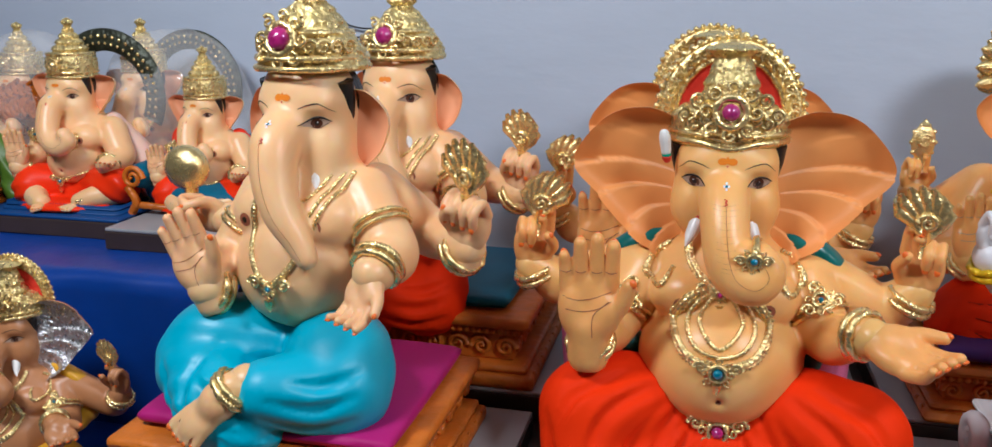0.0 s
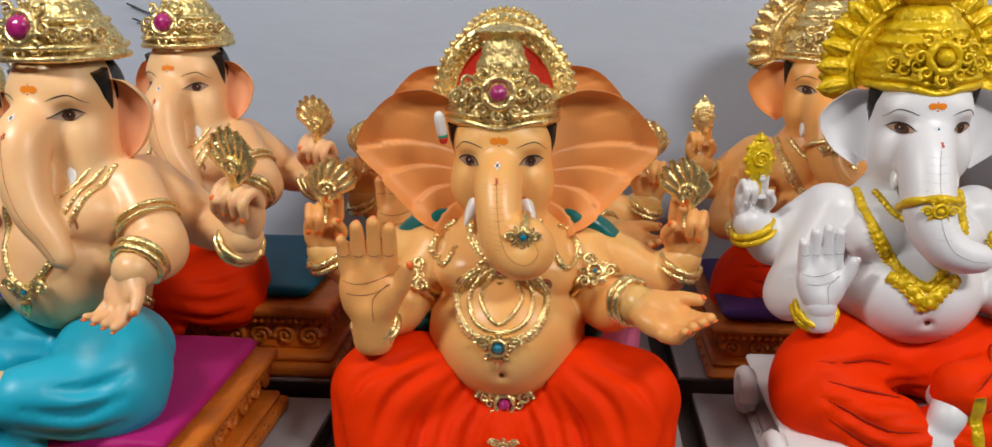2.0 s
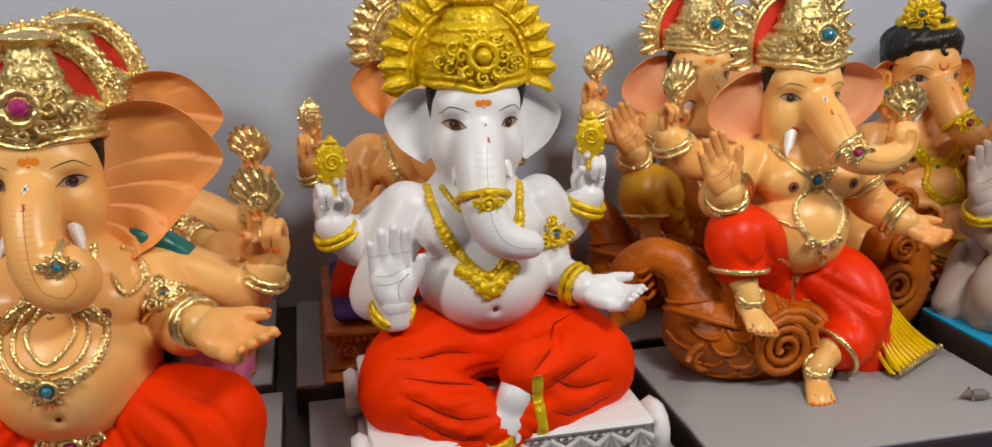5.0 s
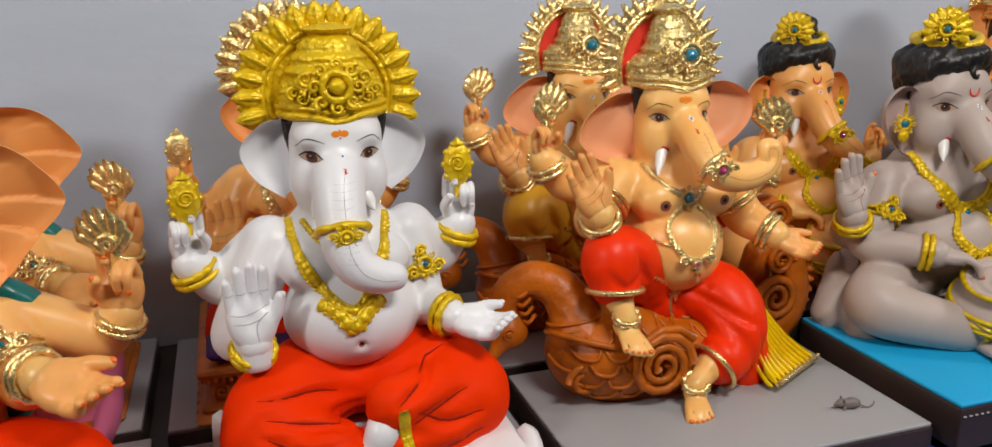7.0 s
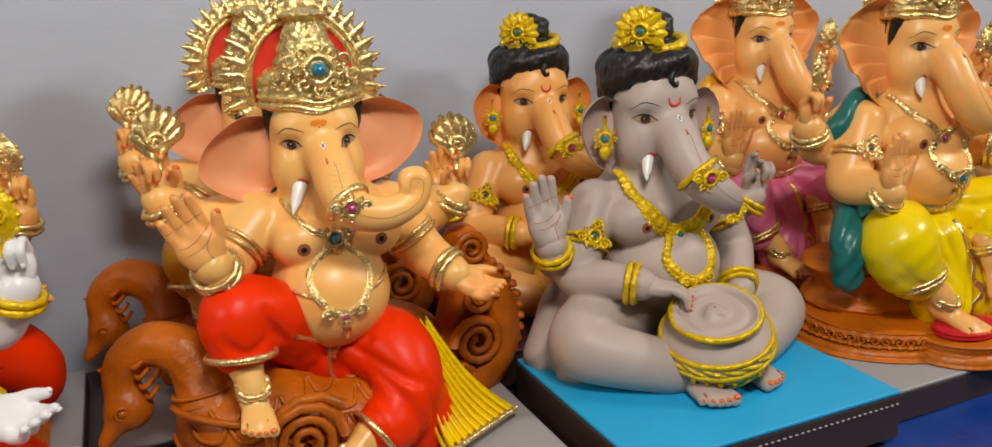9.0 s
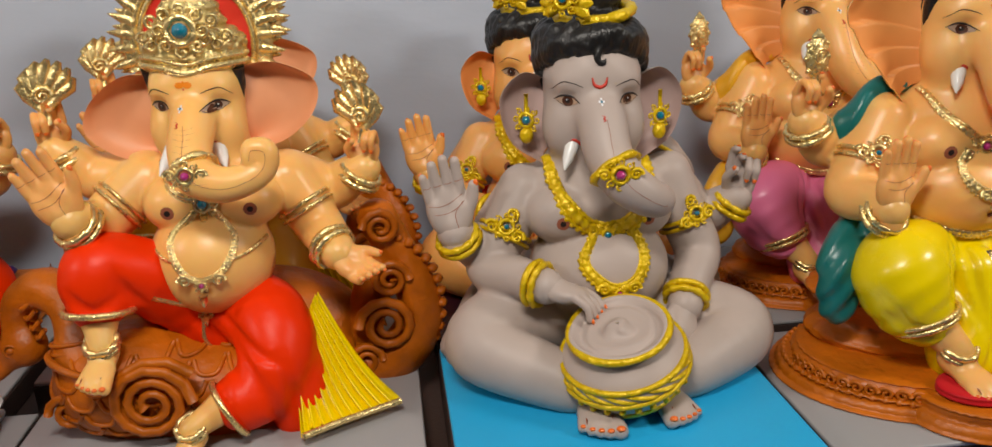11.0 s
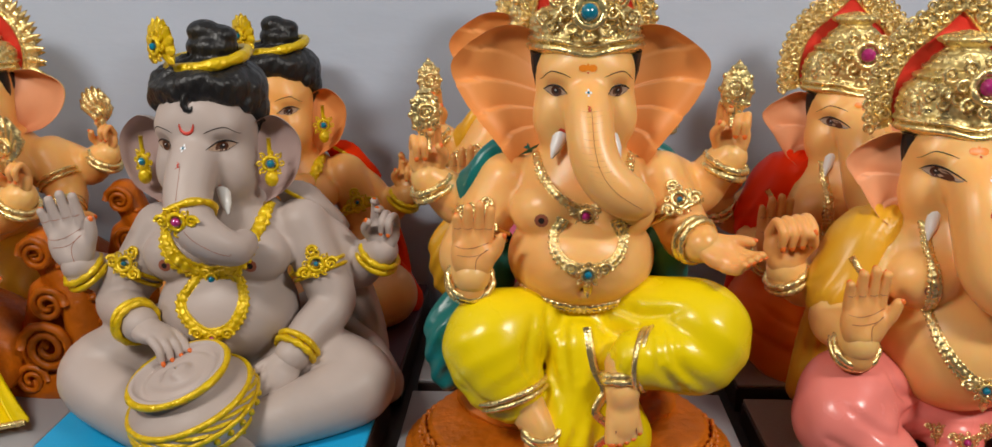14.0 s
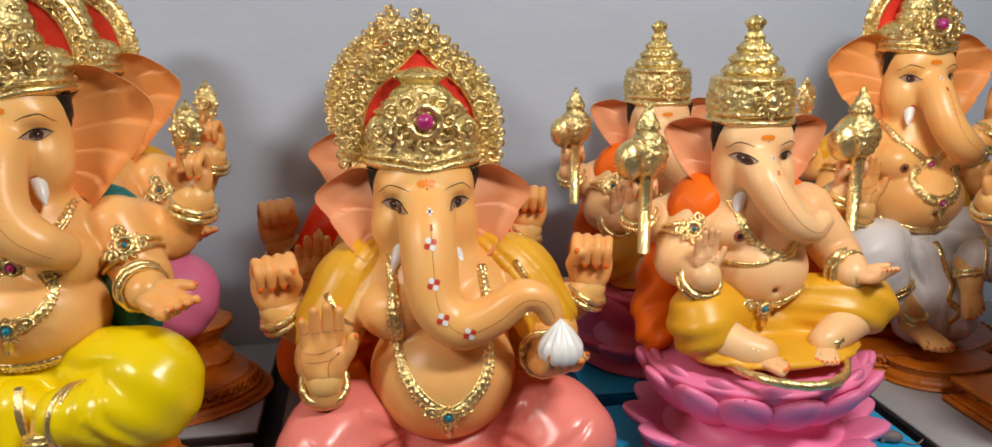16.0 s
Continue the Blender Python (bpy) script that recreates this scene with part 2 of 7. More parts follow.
class Clay:
    def __init__(self, lo, hi, h):
        self.lo, self.h = np.array(lo, float), h
        n = np.ceil((np.array(hi, float) - self.lo) / h).astype(int) + 1
        self.d = np.full(n, 9.0, np.float32)
        self.ax = [(self.lo[i] + h * np.arange(n[i])).astype(np.float32) for i in range(3)]

    def area(self, lo, hi):
        sl = []
        for i in range(3):
            a = max(0, int((lo[i] - self.lo[i]) / self.h))
            b = min(self.d.shape[i], int((hi[i] - self.lo[i]) / self.h) + 2)
            sl.append(slice(a, max(a, b)))
        x, y, z = (self.ax[i][sl[i]] for i in range(3))
        return tuple(sl), x[:, None, None], y[None, :, None], z[None, None, :]

    def blend(self, sl, e, k):
        d = self.d[sl]
        if k > 0:
            w = np.clip(0.5 + 0.5 * (d - e) / k, 0, 1)
            self.d[sl] = d + (e - d) * w - k * w * (1 - w)
        else:
            self.d[sl] = np.minimum(d, e)

    def ball(self, c, r, k=1.5, turn=0.0, cut=False):
        c, r = np.array(c, float), np.array(r, float)
        m = r.max() + k + 3 * self.h
        sl, x, y, z = self.area(c - m, c + m)
        if 0 in self.d[sl].shape:
            return
        x, y, z = x - c[0], y - c[1], z - c[2]
        if turn:
            ct, sn = math.cos(radians(turn)), math.sin(radians(turn))
            x, z = ct * x + sn * z, -sn * x + ct * z
        k0 = np.sqrt((x / r[0]) ** 2 + (y / r[1]) ** 2 + (z / r[2]) ** 2) + 1e-6
        k1 = np.sqrt((x / r[0] ** 2) ** 2 + (y / r[1] ** 2) ** 2 + (z / r[2] ** 2) ** 2) + 1e-6
        e = k0 * (k0 - 1) / k1
        if cut:
            d = self.d[sl]
            w = np.clip(0.5 - 0.5 * (d + e) / k, 0, 1)
            self.d[sl] = d + (-e - d) * w + k * w * (1 - w)
        else:
            self.blend(sl, e, k)

    def tube(self, pts, k=1.5, n=6, cut=False):
        p = spline(pts, n) if len(pts) > 2 else np.array(pts, float)
        m = p[:, 3].max() + k + 3 * self.h
        sl, x, y, z = self.area(p[:, :3].min(0) - m, p[:, :3].max(0) + m)
        if 0 in self.d[sl].shape:
            return
        e = None
        for a, b in zip(p[:-1], p[1:]):
            ab = b[:3] - a[:3]
            t = np.clip(((x - a[0]) * ab[0] + (y - a[1]) * ab[1] + (z - a[2]) * ab[2]) / max(1e-6, ab @ ab), 0, 1)
            f = np.sqrt((x - a[0] - t * ab[0]) ** 2 + (y - a[1] - t * ab[1]) ** 2 + (z - a[2] - t * ab[2]) ** 2) - (a[3] + (b[3] - a[3]) * t)
            e = f if e is None else np.minimum(e, f)
        if cut:
            d = self.d[sl]
            w = np.clip(0.5 - 0.5 * (d + e) / k, 0, 1)
            self.d[sl] = d + (-e - d) * w + k * w * (1 - w)
        else:
            self.blend(sl, e, k)

    def mesh(self):
        """Surface nets."""
        d, s = self.d, self.d < 0
        nx, ny, nz = d.shape
        cnt = np.zeros((nx - 1, ny - 1, nz - 1), np.int8)
        for i in (0, 1):
            for j in (0, 1):
                for k in (0, 1):
                    cnt += s[i:nx - 1 + i, j:ny - 1 + j, k:nz - 1 + k]
        cells = np.argwhere((cnt > 0) & (cnt < 8))
        idx = np.full(cnt.shape, -1, np.int32)
        idx[tuple(cells.T)] = np.arange(len(cells))
        acc, num = np.zeros((len(cells), 3)), np.zeros(len(cells))
        corners = [(i, j, k) for i in (0, 1) for j in (0, 1) for k in (0, 1)]
        for a in corners:
            for ax in range(3):
                if a[ax] == 0:
                    b = tuple(a[q] + (q == ax) for q in range(3))
                    da, db = d[tuple((cells + a).T)], d[tuple((cells + b).T)]
                    hit = (da < 0) != (db < 0)
                    t = da[hit] / (da[hit] - db[hit])
                    p = np.tile(np.array(a, float), (hit.sum(), 1))
                    p[:, ax] = t
                    acc[hit] += p
                    num[hit] += 1
        verts = self.lo + self.h * (cells + acc / num[:, None])
        faces = []
        for ax in range(3):
            u, v = (ax + 1) % 3, (ax + 2) % 3
            a = [slice(None)] * 3
            b = [slice(None)] * 3
            a[ax], b[ax] = slice(0, -1), slice(1, None)
            e = np.argwhere(s[tuple(a)] != s[tuple(b)])
            e = e[(e[:, u] > 0) & (e[:, v] > 0) & (e[:, u] < d.shape[u] - 1) & (e[:, v] < d.shape[v] - 1)]
            inside = s[tuple(e.T)]
            q = []
            for du, dv in ((1, 1), (0, 1), (0, 0), (1, 0)):
                c = e.copy()
                c[:, u] -= du
                c[:, v] -= dv
                q.append(idx[tuple(c.T)])
            q = np.stack(q, 1)
            q[~inside] = q[~inside][:, ::-1]
            faces.append(q)
        return verts, np.vstack(faces)


# ---- small mesh shapes, all as (verts, faces) in centimetres ----
def grid_faces(n, m, wrap_n=False, wrap_m=False):
    i, j = np.meshgrid(np.arange(n if wrap_n else n - 1), np.arange(m if wrap_m else m - 1), indexing="ij")
    i, j = i.ravel(), j.ravel()
    i2, j2 = (i + 1) % n, (j + 1) % m
    return np.stack([i * m + j, i * m + j2, i2 * m + j2, i2 * m + j], 1)


def sphere(c, r, n=8, m=6):
    a = np.linspace(0, 2 * np.pi, n, endpoint=False)[:, None]
    b = np.linspace(0.05, np.pi - 0.05, m)[None]
    v = np.stack([np.cos(a) * np.sin(b), np.sin(a) * np.sin(b), np.cos(b) + 0 * a], -1).reshape(-1, 3)
    return v * np.array(r) + np.array(c), grid_faces(n, m, True)[:, ::-1]


def sweep(pts, rad, seg=8, closed=False, flat=1.0, up=None):
    """A tube along points; rad a number or a list. flat squeezes it across 'up'."""
    p = np.array(pts, float)[:, :3]
    n = len(p)
    r = np.full(n, rad) if np.isscalar(rad) else np.array(rad)
    t = np.roll(p, -1, 0) - np.roll(p, 1, 0) if closed else np.gradient(p, axis=0)
    t /= np.linalg.norm(t, axis=1)[:, None] + 1e-9
    ref = np.array(up if up is not None else (0, -1, 0), float)
    if up is None:
        ref = np.array((0.12, -1, 0.2))
    a = np.cross(t, ref)
    a /= np.linalg.norm(a, axis=1)[:, None] + 1e-9
    b = np.cross(a, t)
    ang = np.linspace(0, 2 * np.pi, seg, endpoint=False)
    v = p[:, None] + r[:, None, None] * (np.cos(ang)[None, :, None] * a[:, None] + flat * np.sin(ang)[None, :, None] * b[:, None])
    f = grid_faces(n, seg, closed, True)
    v = v.reshape(-1, 3)
    if not closed:
        k = len(v)
        v = np.vstack([v, p[0], p[-1]])
        j = np.arange(seg)
        caps = np.vstack([np.stack([j, (j + 1) % seg, np.full(seg, k), np.full(seg, k)], 1),
                          np.stack([(n - 1) * seg + (j + 1) % seg, (n - 1) * seg + j, np.full(seg, k + 1), np.full(seg, k + 1)], 1)])
        f = np.vstack([f, caps])
    return v, f


def ring(c, axis, r, tube, n=28, seg=6, beads=0.0, count=24, squash=1.0, up=(0, 0, 1)):
    """A bangle round an axis."""
    z = np.array(axis, float)
    z /= np.linalg.norm(z)
    x = np.cross(np.array(up, float), z)
    if np.linalg.norm(x) < 1e-3:
        x = np.cross((1, 0, 0), z)
    x /= np.linalg.norm(x)
    y = np.cross(z, x)
    a = np.linspace(0, 2 * np.pi, n, endpoint=False)
    p = np.array(c) + r * (np.cos(a)[:, None] * x + squash * np.sin(a)[:, None] * y)
    rad = tube * (1 + beads * np.abs(np.sin(a * count / 2)))
    v = []
    ang = np.linspace(0, 2 * np.pi, seg, endpoint=False)
    out = (p - np.array(c)) / r
    v = p[:, None] + rad[:, None, None] * (np.cos(ang)[None, :, None] * out[:, None] + np.sin(ang)[None, :, None] * z[None, None])
    return v.reshape(-1, 3), grid_faces(n, seg, True, True)


def lathe(profile, seg=72, centre=(0, 0, 0), squash=1.0, relief=None, steps=6):
    p = spline(profile, steps)
    a = np.linspace(0, 2 * np.pi, seg, endpoint=False)
    r = np.repeat(p[:, :1], seg, 1)
    if relief is not None:
        r = r + relief(a[None], p[:, 1:2])
    v = np.stack([r * np.cos(a), squash * r * np.sin(a), np.repeat(p[:, 1:2], seg, 1)], -1).reshape(-1, 3) + np.array(centre)
    return v, grid_faces(len(p), seg, False, True)[:, ::-1]


def slab(lo, hi, bevel=0.4):
    """A box with bevelled edges."""
    bm = bmesh.new()
    bmesh.ops.create_cube(bm, size=1)
    lo, hi = np.array(lo, float), np.array(hi, float)
    for v in bm.verts:
        v.co = Vector((lo + hi) / 2 + np.array(v.co) * (hi - lo))
    bmesh.ops.bevel(bm, geom=bm.edges[:], offset=bevel, segments=2, affect="EDGES", profile=0.6)
    v = np.array([v.co[:] for v in bm.verts])
    f = [[w.index for w in g.verts] for g in bm.faces]
    bm.free()
    return v, f


def spiral(c, size, turns=1.4, flip=1, tube=0.18, U=(1, 0, 0), V=(0, 0, 1), start=0.0, seg=6):
    a = np.linspace(0, turns * 2 * np.pi, int(11 * turns) + 3)
    r = size * (1 - 0.82 * a / a[-1])
    U, V = np.array(U, float), np.array(V, float)
    p = np.array(c) + (r * np.cos(a + start))[:, None] * U * flip + (r * np.sin(a + start))[:, None] * V
    rad = tube * size * (1.15 - 0.45 * a / a[-1])
    rad[-1] *= 1.6
    return sweep(p, rad, seg, up=np.cross(U, V))


def frame_of(z, n):
    """Columns x, y, z with z along the fingers and -y near the palm's normal n."""
    z = np.array(z, float) / np.linalg.norm(z)
    n = np.array(n, float)
    n = n - z * (n @ z)
    n /= np.linalg.norm(n)
    return np.stack([np.cross(z, n), -n, z], 1)


class Build:
    """Collects the pieces of one mesh with several materials."""
    def __init__(self):
        self.v, self.f, self.m, self.n, self.names = [], [], [], 0, []

    def add(self, piece, name, scale=1.0, rot=None, at=(0, 0, 0), flip=False):
        v, f = piece
        v = np.array(v, float) * scale
        if rot is not None:
            v = v @ np.array(rot).T
        v = v + np.array(at)
        if name not in self.names:
            self.names.append(name)
        k = self.names.index(name)
        if isinstance(f, np.ndarray):
            f = f[:, ::-1] if flip else f
            f = (f + self.n).tolist()
        else:
            f = [[i + self.n for i in (g[::-1] if flip else g)] for g in f]
        self.v.append(v)
        self.f += [g if g[2] != g[3] else g[:3] for g in f] if f and len(f[0]) == 4 else f
        self.m += [k] * len(f)
        self.n += len(v)

    def mesh(self, name, swap=None):
        me = bpy.data.meshes.new(name)
        me.from_pydata((np.vstack(self.v) * 0.01).tolist(), [], self.f)
        me.polygons.foreach_set("material_index", self.m)
        me.polygons.foreach_set("use_smooth", [True] * len(self.f))
        for n in self.names:
            me.materials.append(MATS[n])
        return me


def from_piece(name, piece, material, parent=None, label="", smooth=True, at=(0, 0, 0), turn=0.0):
    """One mesh object out of a piece (or several) in centimetres."""
    b = Build()
    for p in (piece if isinstance(piece, list) else [piece]):
        b.add(p, material)
    ob = new(name, b.mesh(name))
    if not smooth:
        ob.data.polygons.foreach_set("use_smooth", [False] * len(ob.data.polygons))
    if parent is not None:
        ob.parent = parent
    else:
        ob.matrix_world = pose(*at, 0, 0, turn)
    if label:
        ob["label"] = label
    return ob


# ---- palms and feet, shared by all the statues ----
LIMB_ENDS = {}


def hand_piece(kind):
    """Wrist at the origin, fingers along z, palm towards -y, thumb towards +x; 12 long. Returns (flesh, nails)."""
    if kind in LIMB_ENDS:
        return LIMB_ENDS[kind]
    cl = Clay((-6, -7, -4), (7.5, 4, 14.5), 0.3)
    cl.tube([(0, 0, -2.5, 2.5), (0, 0, 1.5, 2.5)], 1)
    cl.ball((-0.1, 0.2, 4.4), (3.5, 1.5, 4.0), 1.2)
    cl.ball((1.9, -0.7, 3.0), (1.7, 1.4, 2.6), 1.0)
    cl.ball((-2.0, -0.6, 3.4), (1.4, 1.1, 2.6), 1.0)
    nails = []
    xs = (-2.65, -0.95, 0.85, 2.55)
    tops = (10.4, 12.0, 12.5, 11.7)
    for i, (x, top) in enumerate(zip(xs, tops)):
        r = 0.78 if i == 0 else 0.9
        if kind == "open":
            pts = [(x, 0.2, 6.5, r + 0.1), (x * 1.05, 0.05, 9.2, r), (x * 1.1, -0.25, top, r - 0.12)]
        elif kind == "offer":
            b = 0.55 + 0.16 * (3 - i)
            pts = [(x, 0.2, 6.5, r + 0.1), (x * 1.02, -0.9 * b, 9.0, r), (x * 1.0, -2.9 * b, 10.6 - 0.2 * (3 - i), r - 0.12)]
        elif kind == "hold" and i >= 2:
            s = i - 2
            pts = [(x, 0.2, 6.5, r + 0.1), (x * 0.95, -1.2 + 0.6 * s, 9.2 + s, r), (x * 0.8, -3.2 + 0.8 * s, 9.8 + 1.4 * s, r - 0.1)]
        else:
            pts = [(x, 0.2, 6.5, r + 0.1), (x, -1.7, 8.9, r), (x, -3.7, 7.6, r), (x, -3.3, 5.4, r - 0.1)]
        cl.tube(pts, 0.25, 5)
        p = np.array(pts)[:, :3]
        dr = p[-1] - p[-2]
        dr /= np.linalg.norm(dr)
        back = np.cross(dr, (1, 0, 0))
        back /= np.linalg.norm(back)
        if kind in ("open",):
            back = np.array((0, 1.0, 0))
        else:
            back = -back if kind == "offer" and back[1] < 0 else back
        v, f = sphere((0, 0, 0), (0.52, 0.3, 0.62), 8, 5)
        rot = np.stack([(1, 0, 0), np.cross(dr, (1, 0, 0)), dr], 1)
        nails.append((v @ rot.T + p[-1] + dr * (0.15 if kind == "open" else 0.42) + back * (0.62 if kind == "open" else 0.5), f))
    if kind in ("open", "offer"):
        th = [(2.2, -0.3, 2.4, 1.25), (3.9, -0.9, 4.9, 1.1), (4.7, -1.3, 7.3, 0.85)]
    else:
        th = [(2.2, -0.6, 2.4, 1.25), (3.1, -2.8, 4.8, 1.05), (1.9, -4.4, 7.0, 0.85)]
    cl.tube(th, 0.5, 5)
    nails.append(sphere((th[-1][0] + 0.35, th[-1][1] - 0.45, th[-1][2] + 0.35), (0.5, 0.42, 0.62), 8, 5))
    lines = []
    if kind == "open":
        for a, b, c in (((-3.0, 5.6), (-0.5, 5.3), (2.6, 6.2)), ((-2.6, 4.2), (0, 4.0), (2.6, 5.2)), ((2.3, 5.2), (0.6, 3.6), (0.5, 1.0))):
            lines.append([a, b, c])
        for x in xs:
            lines.append([(x - 0.6, 8.6), (x, 8.5), (x + 0.6, 8.6)])
    LIMB_ENDS[kind] = (cl.mesh(), nails, lines)
    return LIMB_ENDS[kind]


def foot_piece(ankle=True):
    """Heel at the origin, toes along z, instep towards -y; 11 long."""
    if ("foot", ankle) in LIMB_ENDS:
        return LIMB_ENDS["foot", ankle]
    cl = Clay((-5, -9, -8), (5, 5.5, 13), 0.3)
    cl.ball((0, 0, 1.2), (2.6, 2.3, 3.2), 1.2)
    cl.ball((0.1, 0.5, 6), (3.1, 1.7, 4.2), 1.5)
    if ankle:
        cl.tube([(0, -0.5, 1.3, 2.4), (0, -2.2, 0.8, 2.3)], 1.5)
    else:
        cl.tube([(0, 0.5, 1.5, 2.5), (0, 1.5, -3, 2.9)], 2)
    nails = []
    for x, z, r in ((-2.7, 8.7, 0.72), (-1.55, 9.6, 0.78), (-0.35, 10.1, 0.84), (0.9, 10.4, 0.9), (2.35, 10.2, 1.2)):
        cl.tube([(x * 0.9, 0.5, 7, r), (x, 0.7, z, r)], 0.25)
        nails.append(sphere((x, 0.7 - r * 0.62, z + r * 0.55), (r * 0.62, r * 0.4, r * 0.5), 8, 5))
    gaps = [sweep([(x, 0.5 - r, 7.3), (x * 1.04, 0.35 - r, 8.4), (x * 1.08, 0.55 - r * 0.9, 9.3 - 0.1 * abs(x))], [0.05, 0.14, 0.08], 5) for x, r in ((-2.0, 0.72), (-0.9, 0.78), (0.28, 0.82), (1.5, 0.95))]
    LIMB_ENDS["foot", ankle] = (cl.mesh(), nails, gaps)
    return LIMB_ENDS["foot", ankle]


from mathutils.bvhtree import BVHTree


class Skinned:
    """Lays marks and chains on a mesh."""
    def __init__(self, v, f):
        self.tree = BVHTree.FromPolygons([tuple(p) for p in v], f.tolist())

    def drop(self, p, way=(0, 1, 0), lift=0.1):
        way = Vector(way).normalized()
        hit, nor, _, _ = self.tree.ray_cast(Vector(p) - way * 60, way)
        if hit is None:
            return None
        if nor.dot(way) > 0:
            nor = -nor
        return np.array(hit + nor * lift)

    def path(self, pts, way=(0, 1, 0), lift=0.1):
        out = []
        for p in pts:
            q = self.drop(p, way, lift)
            if q is not None and (not out or np.linalg.norm(q - out[-1]) < 9):
                out.append(q)
        return np.array(out)

    def patch(self, c, outline, U, V, lift=0.06, rings=3):
        """A filled shape: outline points (u, v) about c."""
        W = np.cross(U, V)
        o = np.array(outline, float)
        mid = o.mean(0)
        verts = []
        for k in range(rings + 1):
            s = k / rings
            for q in o:
                g = mid + (q - mid) * max(s, 0.02)
                h = self.drop(np.array(c) + g[0] * np.array(U) + g[1] * np.array(V), -W, lift)
                if h is None:
                    return None
                verts.append(h)
        return np.array(verts), grid_faces(rings + 1, len(o), False, True)[:, ::-1]

    def stroke(self, c, pts, width, U, V, lift=0.08):
        W = np.cross(U, V)
        p = spline([(a, b) for a, b in pts], 5)
        q = self.path([np.array(c) + a * np.array(U) + b * np.array(V) for a, b in p], -W, lift)
        if len(q) < 3:
            return None
        t = np.linspace(0, 1, len(q))
        return sweep(q, width * (0.35 + 0.65 * np.sin(np.pi * t)), 5, flat=0.4, up=W)


def almond(w, h, n=14):
    a = np.linspace(0, 2 * np.pi, n, endpoint=False)
    return [(w / 2 * math.cos(t), h / 2 * math.sin(t) * abs(math.sin(t)) ** 0.35) for t in a]


def disc(r, n=10, sy=1.0, at=(0, 0)):
    a = np.linspace(0, 2 * np.pi, n, endpoint=False)
    return [(at[0] + r * math.cos(t), at[1] + sy * r * math.sin(t)) for t in a]


def ear_piece(attach_top, attach_bot, outline, bowl=2.0, pleats=0, amp=0.5, thick=0.9, back=1.5):
    """A sheet from the head's side to an outer outline, fluted or bowl-shaped; returns front, back pieces."""
    nu, nv = 18, 130
    out = spline(outline, 16)
    s = np.linspace(0, len(out) - 1, nv)
    out = np.stack([np.interp(s, np.arange(len(out)), out[:, i]) for i in range(3)], 1)
    v = np.linspace(0, 1, nv)
    inn = np.array(attach_top)[None] * (1 - v)[:, None] + np.array(attach_bot)[None] * v[:, None]
    u = np.linspace(0, 1, nu)
    g = inn[None] * (1 - u)[:, None, None] + out[None] * u[:, None, None]
    hollow = bowl * np.sin(np.pi * np.clip(u, 0, 1)) ** 0.8
    ph = pleats * (v[None] - 0.10 * u[:, None] ** 2)
    saw = (ph % 1.0) ** 1.6
    flute = amp * 2.1 * (saw - 0.4) * (u[:, None] ** 0.9) * np.clip(v[None] * 6 - 1.9, 0, 1) * np.sin(np.pi * np.clip(u[:, None] * 0.9, 0, 1)) ** 0.5 if pleats else 0
    rim = -0.9 * np.clip((u - 0.86) / 0.14, 0, 1) ** 2
    g[..., 1] += (hollow + rim)[:, None] + flute
    front = g.reshape(-1, 3)
    bk = g.copy()
    taper = (0.35 + 0.65 * np.sin(np.pi * np.clip(u, 0.02, 0.98)))[:, None]
    bk[..., 1] += thick * taper + back * (1 - u)[:, None] * 0.5
    back_v = bk.reshape(-1, 3)
    f = grid_faces(nu, nv)
    n = len(front)
    rows = [np.arange(nv) + (nu - 1) * nv]
    edge = rows[0]
    rimf = np.stack([edge[:-1], edge[1:], edge[1:] + n, edge[:-1] + n], 1)
    top = np.arange(nu) * nv
    bot = top + nv - 1
    rim2 = np.stack([top[:-1], top[1:], top[1:] + n, top[:-1] + n], 1)
    rim3 = np.stack([bot[1:], bot[:-1], bot[:-1] + n, bot[1:] + n], 1)
    return (front, f), (np.vstack([front, back_v]), np.vstack([f[:, ::-1] + n, rimf, rim2, rim3]))


def relief(theta, z, a=0.28, n=14, q=1.1):
    w = np.sin(n * theta + 2.2 * np.sin(q * z * 2.1)) * np.sin(q * z * 2.6 + 1.5 * np.sin(n * 0.5 * theta))
    return a * np.tanh(2.2 * w)


def medallion(b, c, r, gold, jewel, N=(0, -1, 0), scrolls=True, jr=0.5):
    """A jewel in a ring of scrolls, at c facing N."""
    N = np.array(N, float) / np.linalg.norm(N)
    U = np.cross((0, 0, 1), -N)
    U /= np.linalg.norm(U) + 1e-9
    V = np.cross(N, U) * -1
    V = V if V[2] > 0 else -V
    c = np.array(c, float)
    b.add(ring(c + N * 0.1, N, r * 0.62, r * 0.14, 20, 6, 0.5, 14), gold)
    b.add(sphere((0, 0, 0), (r * jr, r * jr, r * 0.35), 12, 7), jewel, rot=np.stack([U, V, N], 1), at=c + N * r * 0.15)
    if scrolls:
        for k in range(8):
            a = k * math.pi / 4
            d = math.cos(a) * U + math.sin(a) * V
            e = -math.sin(a) * U + math.cos(a) * V
            b.add(spiral(c + d * r * 0.98, r * 0.32, 1.2, 1 if k % 2 else -1, 0.28, d, e), gold)


